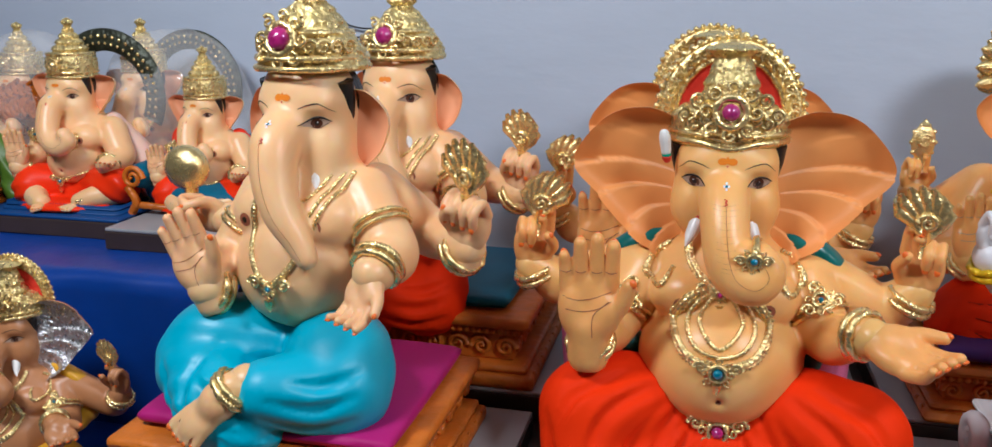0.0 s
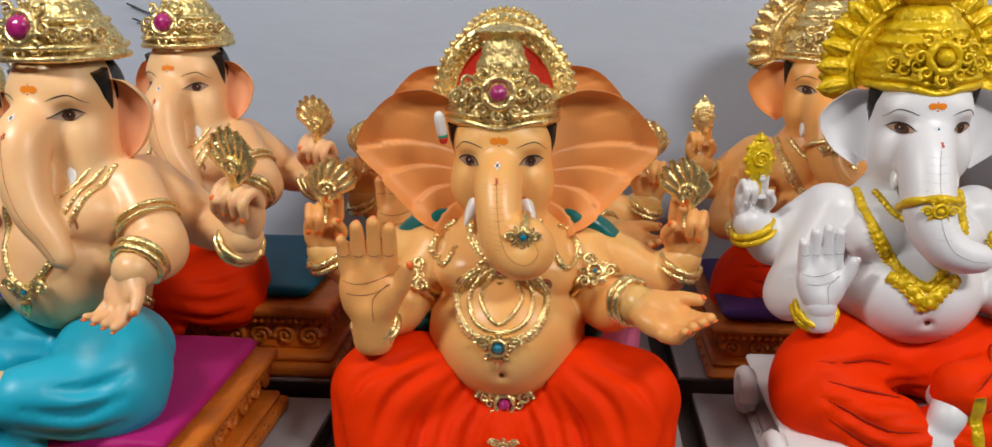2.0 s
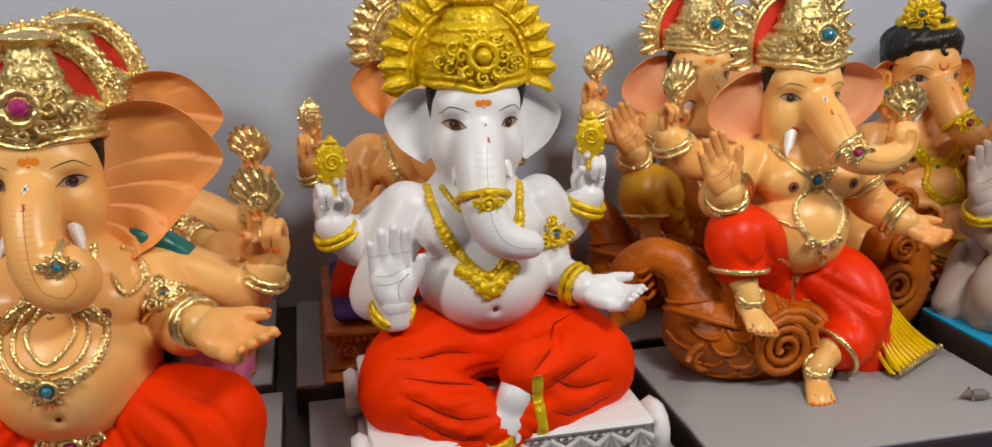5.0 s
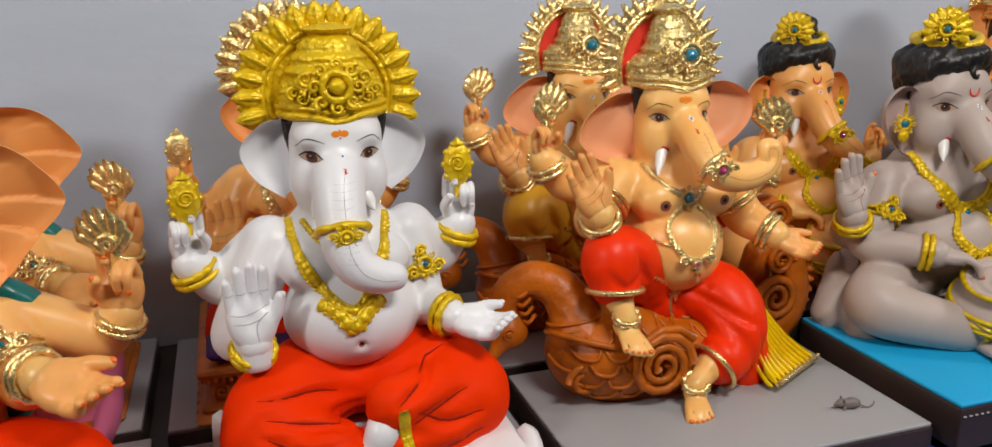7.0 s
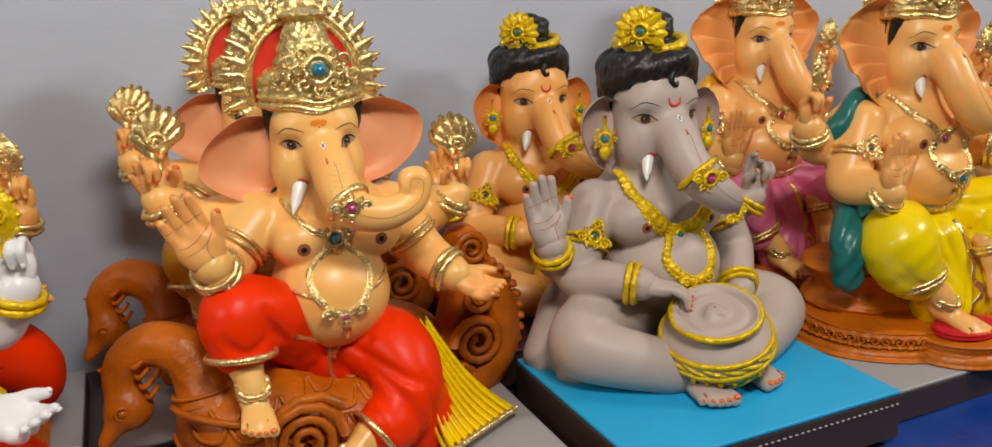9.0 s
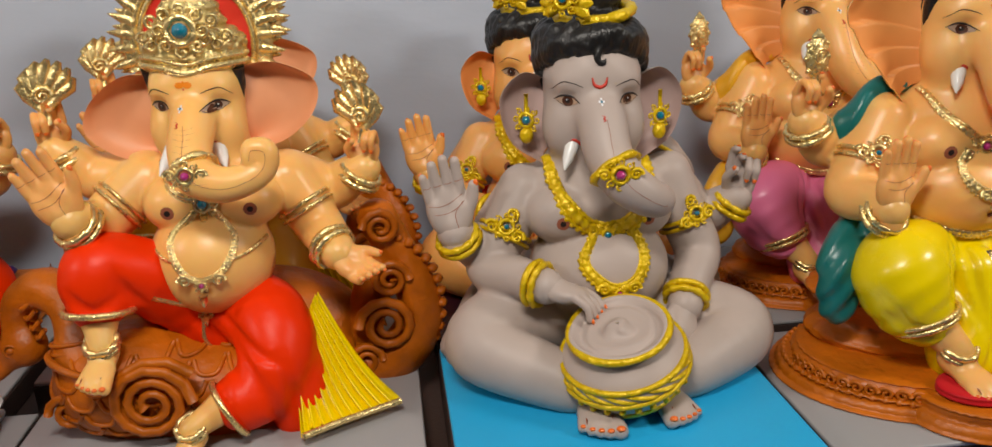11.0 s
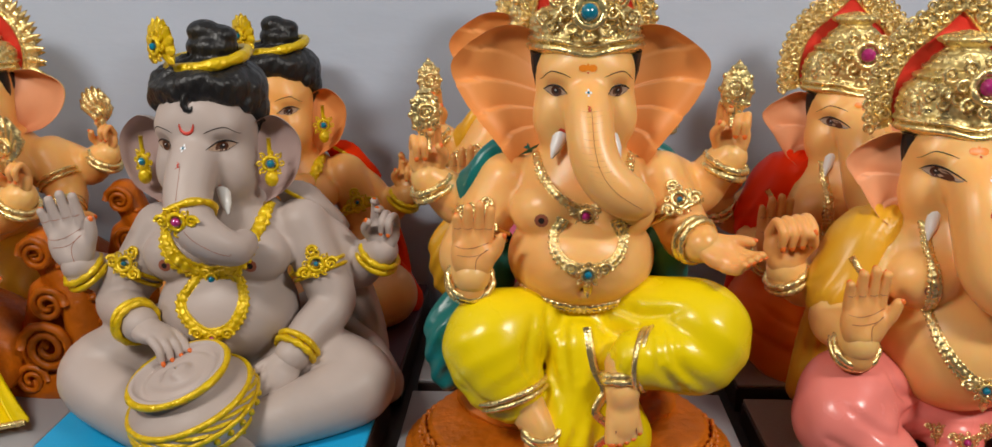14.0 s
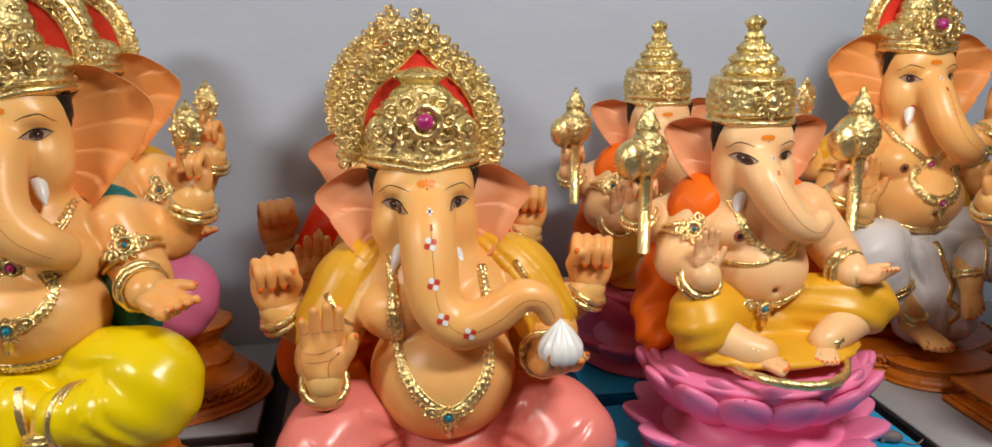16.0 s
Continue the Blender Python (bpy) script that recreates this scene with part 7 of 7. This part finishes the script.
place_statue(bH, "elephant_statue", (2.98, 1.73, 0.69), 0, "elephant-headed statue in a red shawl and orange trousers", {"cloth_amber": "cloth_red", "cloth_pink": "cloth_saffron"})
bI = statue_mesh(SPEC_I)
bI.add(ring((-2, -9, 17.3), (0, 0, 1), 15.4, 0.65, 72, 8, 0.35, 50, 0.68), "gold")
place_statue(bI, "elephant_statue", (3.57, 1.38, 0.68), 0, "elephant-headed statue with tall golden crown seated on a pink lotus")
place_statue(bI, "elephant_statue", (3.56, 1.80, 0.67), 0, "elephant-headed statue with tall golden crown on a rose lotus")


# ---- stools, cushions, thrones and bases ----
carved_stool(-0.575, 1.115, 0.645, 0.46, 0.42, 0.115, "brown carved wooden stool under the cyan-trousered statue")
cushion(-0.580, 1.13, 0.760, 0.40, 0.36, 0.028, "velvet_magenta", "flat magenta velvet cushion on a carved stool")
carved_stool(-0.55, 1.63, 0.66, 0.54, 0.46, 0.135, "brown carved wooden stool under the red-trousered statue")
cushion(-0.555, 1.62, 0.795, 0.44, 0.36, 0.028, "velvet_teal", "flat teal velvet cushion on a carved stool")
carved_stool(0.04, 1.37, 0.66, 0.40, 0.26, 0.045, "low gilded carved base under the large-eared statue", "base_gold")
carved_stool(0.06, 1.70, 0.66, 0.42, 0.36, 0.07, "low gilded carved base against the wall", "base_gold")
carved_stool(0.66, 1.265, 0.64, 0.44, 0.35, 0.085, "white plaster stool with a scalloped apron", "plaster")
carved_stool(0.60, 1.66, 0.655, 0.42, 0.40, 0.10, "dark red carved stool with purple cushion", "stool_wood")
cushion(0.60, 1.65, 0.755, 0.37, 0.33, 0.03, "velvet_purple", "dark purple cushion on a carved stool")


def oval_base(x, y, z, rx, ry, label):
    """A stepped oval base with fluted rims and a block seat."""
    e = bpy.data.objects.new("oval_base", None)
    scene.collection.objects.link(e)
    e.matrix_world = pose(x, y, z)
    q = ry / rx
    from_piece("foot_rim", lathe([(rx * 0.2, 0), (rx * 0.98, 0), (rx, 0.8), (rx * 0.98, 1.6), (rx * 0.93, 2.0), (rx * 0.9, 2.6), (rx * 0.1, 2.7)], 128, (0, 0, 0), q, lambda t, v: 0.22 * np.cos(64 * t) * np.clip(v, 0, 1)), "base_gold", e)
    from_piece("step", lathe([(rx * 0.87, 2.5), (rx * 0.9, 3.2), (rx * 0.86, 4.2), (rx * 0.80, 4.6), (rx * 0.1, 4.8)], 128, (0, 0, 0), q, lambda t, v: 0.18 * np.cos(48 * t)), "base_gold", e)
    from_piece("seat", lathe([(rx * 0.70, 4.5), (rx * 0.72, 6), (rx * 0.62, 8), (rx * 0.64, 10), (rx * 0.70, 12), (rx * 0.68, 13.5), (rx * 0.1, 13.8)], 96, (0, ry * 0.30, 0), q * 0.9, lambda t, v: relief(t, v, 0.25, 18)), "base_gold", e)
    from_piece("lobe", lathe([(2, 0), (11.6, 0), (12, 0.9), (11.6, 1.8), (10.8, 2.4), (10.9, 3.4), (10.2, 4.2), (0.1, 4.4)], 96, (0, -ry * 0.80, 0), 0.85, lambda t, v: 0.22 * np.cos(44 * t) * np.clip(v, 0, 1)), "base_gold", e)
    rim = []
    for k in range(72):
        a = k * 2 * math.pi / 72
        rim.append(sphere((rx * 0.945 * math.cos(a), ry * 0.945 * math.sin(a), 2.3), (0.55, 0.55, 0.5), 6, 5))
    for k in range(30):
        a = math.pi + k * math.pi / 29
        rim.append(spiral((rx * 0.92 * math.cos(a), ry * 0.92 * math.sin(a), 3.2), 1.1, 1.3, 1 if k % 2 else -1, 0.28, (-math.sin(a), math.cos(a), 0), (0, 0, 1)))
    from_piece("bead_rim", rim, "base_gold", e)
    return tagged(e, label, "statue base", "oval statue bases")


oval_base(2.42, 1.30, 0.662, 25, 19, "oval orange-gold carved base with fluted rim")
oval_base(2.45, 1.70, 0.662, 25, 17, "oval orange-gold carved base against the wall")
tagged(from_piece("foot_cushion", lathe([(0.1, 0), (6.2, 0.1), (6.7, 0.8), (6.2, 1.5), (0.1, 1.9)], 48, (0, 0, 0), 0.72), "cushion_red", None, "", True, (2.40, 1.13, 0.706)), "round red velvet foot cushion on the oval base", "cushion")


def swan_throne(x, y, z, label, size=1.0):
    e = bpy.data.objects.new("swan_throne", None)
    scene.collection.objects.link(e)
    e.matrix_world = pose(x, y, z) @ Matrix.Scale(size, 4)
    cl = Clay((-30, -24, -1), (36, 20, 26), 0.7)
    cl.ball((-14, -6, 7), (12, 11, 9), 3)
    cl.ball((0, -2, 5), (20, 13, 7.5), 3)
    cl.ball((4, 6, 8), (18, 9, 11), 3)
    cl.ball((-1, -2, -3), (24, 16, 4.5), 1.5)
    shape = cl.mesh()
    from_piece("swan_body", shape, "swan_wood", e)
    cl = Clay((-46, -20, 0), (-8, 14, 38), 0.6)
    cl.tube([(-15, -6, 5, 8), (-19, -7, 9, 6.4), (-20.5, -5, 14.5, 4.6), (-22.5, -3, 18.6, 3.9), (-27, -1, 20.4, 3.4), (-31, 0, 18.2, 3.0), (-32.2, 0, 14.6, 2.7), (-31.4, -1, 11.8, 2.7)], 1.5)
    cl.ball((-31.8, -1.5, 10.8), (3.5, 3.0, 3.0), 1.5)
    cl.tube([(-33.4, -2, 9.6, 1.6), (-35.4, -3, 7.4, 1.1), (-36, -3, 6.2, 0.4)], 1.0)
    for k in range(5):
        cl.tube([(-32.5 + 1.8 * k, 1.0, 15 + 1.1 * k, 1.0), (-35.5 + 2.2 * k, 2.0, 17 + 1.6 * k, 0.3)], 0.5)
    from_piece("swan_neck", cl.mesh(), "swan_wood", e)
    for sy in (-1, 1):
        from_piece("eye", [sphere((-32.6, -1.5 + sy * 2.8, 11.6), (0.7, 0.4, 0.6), 10, 6), ring((-32.6, -1.5 + sy * 2.75, 11.6), (0, 1, 0), 1.0, 0.22, 16, 5)], "swan_wood", e)
    from_piece("crest", [sweep(spline([(-29.6 - 0.5 * k, -1, 13.5 + 1.6 * k), (-28.6 - 0.5 * k, -3.2, 13.0 + 1.7 * k), (-27.2 - 0.4 * k, -3.4, 14.6 + 1.6 * k)], 5), 0.4, 6) for k in range(4)], "swan_wood", e)
    cv = [spiral((-9, -17.5, 7.5), 6.0, 2.6, 1, 0.13, seg=8), spiral((-9, -17.0, 7.5), 7.6, 0.9, 1, 0.10, start=0.6, seg=8), spiral((-22, -13.5, 5), 3.0, 1.8, -1, 0.2)]
    for zz, r in ((13.6, 5.2), (12.2, 5.6)):
        cv.append(ring((-20.3, -5.6, zz), (-0.1, 0.25, 1), r, 0.35, 40, 6, 0.5, 40))
    body = Skinned(*shape)
    for k in range(5):
        for j in range(7):
            x, z = -24 + 5.0 * j + 2.5 * (k % 2), 2.0 + 2.5 * k
            plume = body.path(spline([(x - 2.3, 0, z + 1.5), (x - 1.2, 0, z - 0.2), (x + 1.2, 0, z - 0.2), (x + 2.3, 0, z + 1.5)], 5), (0, 1, 0), 0.1)
            if len(plume) > 12:
                cv.append(sweep(plume, 0.38, 6))
    cv.append(ring((-17.5, -7.5, 9.5), (0.35, 0.25, 1), 8.4, 0.4, 48, 6, 0.5, 50))
    for c in cv:
        from_piece("scroll", c, "swan_wood", e)
    cl = Clay((12, -8, -2), (40, 16, 34), 0.6)
    cl.tube([(18, 3, 1, 3.5), (26, 3, 1.5, 4.2), (31, 3, 8, 4.0), (30.5, 3, 16, 3.4), (27.5, 4, 22, 3.2), (25, 4, 27, 3.4)], 1.5)
    cl.tube([(18, 4, 4, 3), (22, 4, 10, 3.4), (24, 4, 18, 3)], 2)
    from_piece("arm_panel", cl.mesh(), "swan_wood", e)
    sc = [spiral((25.5, -0.8, 9.5), 4.8, 2.2, -1, 0.17, seg=8), spiral((26.5, -0.4, 17.5), 3.2, 2.0, 1, 0.2, seg=8), spiral((25.5, 0.2, 26.5), 3.0, 2.0, -1, 0.22, seg=8), spiral((21.5, -0.6, 3.2), 3.0, 1.8, 1, 0.2, seg=8)]
    for k in range(16):
        a = -1.2 + k * 0.17
        sc.append(sphere((24 + 11 * math.cos(a), 2.2, 12 + 13 * math.sin(a)), (1.1, 1.6, 0.8), 6, 5))
    for c in sc:
        from_piece("panel_scroll", c, "swan_wood", e)
    return tagged(e, label, "throne", "carved swan thrones")


swan_throne(1.26, 1.42, 0.667, "brown carved swan throne with scrolled arm on a white board")
swan_throne(1.235, 1.78, 0.667, "brown carved swan throne against the wall")


def lotus_base(x, y, z, material, label):
    """A lotus seat: each petal an object on one of three shared meshes."""
    e = bpy.data.objects.new("lotus_base", None)
    scene.collection.objects.link(e)
    e.matrix_world = pose(x, y, z)
    from_piece("core", lathe([(4, 0), (18, 0), (17, 3), (13, 7), (14, 11), (17, 14.5), (17.5, 17.2), (0.1, 17.8)], 64, (0, 0, 0), 0.86), material, e)

    def petal(w, t, L):
        b = Build()
        v, f = sphere((0, 0, 0), (w, t, L), 14, 12)
        v[:, 0] *= 1 - 0.25 * np.clip(v[:, 2] / L, -1, 1)
        v[:, 1] += 0.035 * v[:, 0] ** 2
        b.add((v, f), material)
        return b.mesh("petal")
    for mesh, r, zz, tilt, count, off in ((petal(4.9, 1.5, 5.6), 16.6, 12.6, 42, 13, 0.0), (petal(4.8, 1.4, 5.0), 15.4, 14.0, 30, 13, 0.5), (petal(5.4, 1.4, 5.6), 17.4, 4.2, 62, 13, 0.25)):
        for k in range(count):
            ob = new("petal", mesh)
            ob.parent = e
            a = (k + off) * 2 * math.pi / count
            ob.matrix_basis = Matrix.Diagonal((1, 0.88, 1, 1)) @ Matrix.Rotation(a, 4, "Z") @ pose(0, -r * 0.01, zz * 0.01, tilt, 0, 0)
    return tagged(e, label, "lotus seat", "lotus seats")


lotus_base(3.55, 1.33, 0.655, "lotus_pink", "pink lotus seat with two tiers of petals")
lotus_base(3.54, 1.75, 0.660, "cloth_rose", "rose lotus seat with two tiers of petals")


def mouse(x, y, z, turn, size, label):
    e = bpy.data.objects.new("toy_mouse", None)
    scene.collection.objects.link(e)
    e.matrix_world = pose(x, y, z, 0, 0, turn) @ Matrix.Scale(size, 4)
    cl = Clay((-4, -2, -0.5), (4.5, 2, 3.2), 0.16)
    cl.ball((-0.6, 0, 1.1), (1.8, 1.1, 1.1), 0.5)
    cl.ball((1.5, 0, 1.3), (1.0, 0.75, 0.8), 0.5)
    cl.tube([(2.0, 0, 1.2, 0.5), (2.9, 0, 1.0, 0.2)], 0.4)
    for sy in (-1, 1):
        cl.tube([(0.9, sy * 0.6, 0.5, 0.3), (1.3, sy * 0.7, 0.15, 0.2)], 0.2)
    from_piece("body", cl.mesh(), "mouse_grey", e)
    from_piece("tail", sweep(spline([(-2.2, 0, 0.6), (-3.6, 0.5, 0.25), (-5.0, 0.0, 0.3), (-5.8, -0.8, 0.6)], 6), 0.16, 6), "mouse_grey", e)
    for sy in (-1, 1):
        from_piece("ear", sphere((1.3, sy * 0.6, 2.05), (0.2, 0.42, 0.45), 10, 7), "mouse_grey", e)
    return tagged(e, label, "toy mouse", "toy mice")


mouse(1.468, 1.13, 0.665, 170, 0.9, "small grey clay mouse beside the yellow skirt")
mouse(2.655, 1.20, 0.662, 60, 1.0, "small grey clay mouse beside the oval base")
mouse(3.79, 1.30, 0.655, 160, 1.0, "small grey clay mouse on the pale blue board")


# ---- statues at the right end ----
place_statue(bG, "elephant_statue", (4.08, 1.74, 0.70), -1, "elephant-headed statue in white trousers and yellow shawl", {"cloth_yellow": "cloth_white", "cloth_teal": "cloth_amber", "jewel_blue": "jewel_pink"})
oval_base(4.06, 1.70, 0.655, 24, 18, "oval purple and gold carved base")
place_statue(bG, "elephant_statue", (4.18, 1.27, 0.675), -2, "elephant-headed statue in red trousers and green shawl", {"cloth_yellow": "cloth_red", "cloth_teal": "cloth_green", "ear_orange": "ear_pink"})
carved_stool(4.17, 1.26, 0.655, 0.36, 0.36, 0.05, "low orange carved base with navy cloth", "base_gold")


# ---- left table: small statues, sofa, wrapped pieces ----
board(-1.80, -1.20, 1.50, 1.92, 0.905, 0.045, "board_navy", "laminate_edge", "navy blue topped display board")
board(-1.19, -0.80, 1.44, 1.92, 0.905, 0.045, "laminate", "laminate_edge", WHITE)


def big_ring(x, y, z, r, label):
    """An upright arch of dark metal with gilt bosses."""
    e = bpy.data.objects.new("halo_arch", None)
    scene.collection.objects.link(e)
    e.matrix_world = pose(x, y, z)
    a = np.linspace(-0.5, math.pi + 0.5, 60)
    p = np.stack([r * np.cos(a), 0 * a, r * np.sin(a)], 1)
    from_piece("arch", [sweep(p, r * 0.21, 10, flat=0.35, up=(0, -1, 0)), sweep(p * 1.17, 0.5, 6), sweep(p * 0.83, 0.5, 6)], "black_gold", e)
    bosses = []
    for i in range(0, 60, 2):
        bosses += [sphere(p[i] * 1.07 + (0, -1.2, 0), (0.45, 0.3, 0.45), 6, 5), sphere(p[i] * 0.94 + (0, -1.2, 0), (0.4, 0.3, 0.4), 6, 5)]
    from_piece("bosses", bosses, "gold", e, "small gilt bosses")
    from_piece("stem", sweep([(0, 0.5, -r * 1.9), (0, 0.5, -r * 0.5)], [3.5, 2.5], 8, flat=0.5), "black_gold", e)
    return tagged(e, label, "halo arch", "dark halo arches")


def film(x, y, z, r, label, seed=1):
    """Crumpled clear wrapping, closed round a statue."""
    rng = np.random.default_rng(seed)
    v, f = sphere((0, 0, 0), (r[0] * 100, r[1] * 100, r[2] * 100), 48, 32)
    n = v / np.linalg.norm(v, axis=1)[:, None]
    w = np.zeros(len(v))
    for _ in range(14):
        k = rng.normal(size=3) * 5
        w += np.abs(np.sin(n @ k + rng.uniform(0, 6))) * 0.5
    v = v * (0.90 + 0.022 * w)[:, None]
    v[:, 2] = np.maximum(v[:, 2], -r[2] * 97)
    ob = from_piece("plastic_wrap", (v, f), "plastic_film", None, "", False, (x, y, z))
    ob.visible_shadow = False
    return tagged(ob, label, "plastic wrap", "plastic wraps")


SPEC_A = dict(SPEC_I)
SPEC_A["arms"] = [dict(q) for q in SPEC_I["arms"]]
for q in SPEC_A["arms"]:
    q.pop("holds", None)
SPEC_A["arms"] = SPEC_A["arms"][:2]
SPEC_A["arms"][0].update(size=0.85, wr=(-17, -10.5, 28))
SPEC_A["trunk"] = [(-4.8, -8.3, 50, 3.9), (-5, -11.2, 46, 3.8), (-4.6, -13, 41, 3.6), (-3.0, -14.5, 37, 3.4), (0.5, -16, 35, 3.2), (3.5, -16, 36.5, 2.9), (3.2, -16.5, 38.5, 2.4)]
bA = statue_mesh(SPEC_A)
SMALL = {"skin": "skin_pink", "cloth_amber": "cloth_red", "cloth_saffron": "skin_pink"}
place_statue(bA, "elephant_statue", (-1.375, 1.66, 0.775), 0, "small pale pink elephant-headed statue in red trousers", SMALL, "small statues", 0.78)
big_ring(-1.38, 1.745, 1.145, 12.5, "dark halo arch with gilt bosses behind a pale statue")
place_statue(bA, "elephant_statue", (-1.32, 1.84, 0.785), 0, "small pale elephant-headed statue under plastic wrap", SMALL, "small statues", 0.76)
big_ring(-1.27, 1.92, 1.15, 11.5, "dark halo arch under plastic wrap")
film(-1.27, 1.85, 1.095, (0.20, 0.13, 0.20), "clear crumpled plastic wrap round a pale statue", 2)
place_statue(bA, "elephant_statue", (-1.66, 1.82, 0.775), 0, "small elephant-headed statue in pink under plastic wrap", {"skin": "skin_pink", "cloth_amber": "cloth_rose", "cloth_saffron": "cloth_rose"}, "small statues", 0.76)
film(-1.66, 1.82, 1.09, (0.17, 0.13, 0.20), "clear crumpled plastic wrap round a pink statue", 4)
place_statue(bA, "elephant_statue", (-1.045, 1.66, 0.80), 0, "small elephant-headed statue in red reclining on a blue sofa", {"cloth_amber": "cloth_red", "cloth_saffron": "cloth_red"}, "small statues", 0.66)
place_statue(bA, "elephant_statue", (-1.70, 1.60, 0.775), 0, "small elephant-headed statue in green trousers", {"cloth_amber": "cloth_green", "cloth_saffron": "cloth_green"}, "small statues", 0.76)


def sofa(x, y, z, label):
    e = bpy.data.objects.new("toy_sofa", None)
    scene.collection.objects.link(e)
    e.matrix_world = pose(x, y, z)
    cl = Clay((-20, -12, -1), (20, 14, 20), 0.6)
    cl.tube([(-14, 0, 4.5, 3.2), (0, 0, 4.5, 3.4), (14, 0, 4.5, 3.2)], 1)
    cl.tube([(-13, 6, 6, 3.2), (-6, 7, 11, 3.2), (6, 7, 13, 3.2), (13, 6, 9, 3.2)], 2)
    cl.tube([(-15, -5, 8, 2.8), (-15, 4, 8.5, 2.8)], 2)
    cl.tube([(15, -5, 7, 2.8), (15, 4, 8, 2.8)], 2)
    cl.ball((0, -1, 4), (15, 7, 3), 2)
    from_piece("upholstery", cl.mesh(), "velvet_teal", e)
    gold = []
    for sx in (-1, 1):
        gold += [spiral((sx * 15, -8, 8), 2.6, 1.6, -sx, 0.22), sweep(spline([(sx * 16.5, -8, 6), (sx * 14.5, -8.3, 3), (sx * 16, -8, 0.2)], 6), [0.9] * 13, 7)]
    gold.append(sweep([(-14, -7.6, 2.0), (0, -8.2, 1.6), (14, -7.6, 2.0)], 0.8, 7))
    from_piece("gilt_frame", gold, "base_gold", e, "gilded scrolled sofa frame")
    return tagged(e, label, "sofa", "")


sofa(-1.05, 1.64, 0.905, "small teal velvet sofa with gilded scrolled frame")
carved_stool(-1.70, 1.60, 0.905, 0.26, 0.22, 0.03, "small gilded base under the green-trousered statue", "base_gold")
carved_stool(-1.375, 1.65, 0.905, 0.30, 0.24, 0.012, "small navy base plate under a pale statue", "board_navy")


def flame_back(x, y, z, label):
    """An orange carved throne back with curling flames."""
    parts = []
    for k in range(26):
        a = -0.3 + k * (math.pi + 0.6) / 25
        for r, s in ((9.5, 2.3), (12.5, 1.9)):
            parts.append(spiral((r * math.cos(a), 0, 8 + r * 1.35 * math.sin(a)), s, 1.4, 1 if k % 2 else -1, 0.32, (math.cos(a), 0, math.sin(a)), (-math.sin(a), 0, math.cos(a))))
    parts.append(sweep([(9 * math.cos(a), 1.2, 8 + 12 * math.sin(a)) for a in np.linspace(-0.4, math.pi + 0.4, 30)], 2.6, 8, flat=0.5, up=(0, -1, 0)))
    parts.append(slab((-10, 0, 0), (10, 2.5, 9), 0.6))
    ob = from_piece("throne_back", parts, "swan_wood", None, "", True, (x, y, z))
    return tagged(ob, label, "throne back")


flame_back(-1.60, 1.72, 0.905, "orange carved throne back with curling flames")


# ---- silver-ornamented statue before the left table ----
SILVER = {"skin": "skin_brown", "skin_hand": "skin_brown", "ear_orange": "silver", "cloth_orange": "cloth_amber", "cloth_teal": "cloth_amber"}
place_statue(bC, "elephant_statue", (-1.105, 1.10, 0.558), 4, "brown elephant-headed statue with silver ears and gold ring crown", SILVER, "silver-eared statues", 0.62)
plane_box("ledge", (-1.6, 0.78, 0), (-0.84, 1.29, 0.553), "tarp", "low ledge under a blue tarpaulin", "ledge")



# ---- a small tassel tucked between crown and ear ----
tassel = bpy.data.objects.new("ear_tassel", None)
scene.collection.objects.link(tassel)
tassel.matrix_world = pose(-0.055, 1.272, 1.128, 10, -8, 0) @ Matrix.Scale(0.78, 4)
from_piece("tassel_body", lathe([(0.1, 0.9), (0.85, 1.0), (1.0, 2.6), (1.05, 4.2), (0.75, 5.4), (0.1, 5.8)], 20, (0, 0, 0), 1, lambda t, z: 0.05 * np.cos(7 * t)), "ivory", tassel)
from_piece("tassel_band", lathe([(0.82, 0.45), (0.95, 0.7), (0.9, 1.05)], 20), "crown_green", tassel, "green band")
from_piece("tassel_tip", lathe([(0.1, -0.9), (0.6, -0.7), (0.85, 0), (0.84, 0.5), (0.1, 0.6)], 20), "crown_red", tassel, "red end")
tagged(tassel, "small white tassel with green and red ends beside a crown", "tassel")


# ---- cables on the wall ----
for k, pts in enumerate(([(-92, 200.5, 132), (-86, 200.6, 129.5), (-80, 200.5, 129.3), (-75, 200.6, 131)], [(-91, 200.5, 128.5), (-86, 200.5, 127), (-80, 200.6, 127.8)])):
    tagged(from_piece("wall_cable", sweep(spline(pts, 8), 0.22, 6), "cable"), "thin black cable stapled to the wall", "cable", "wall cables")
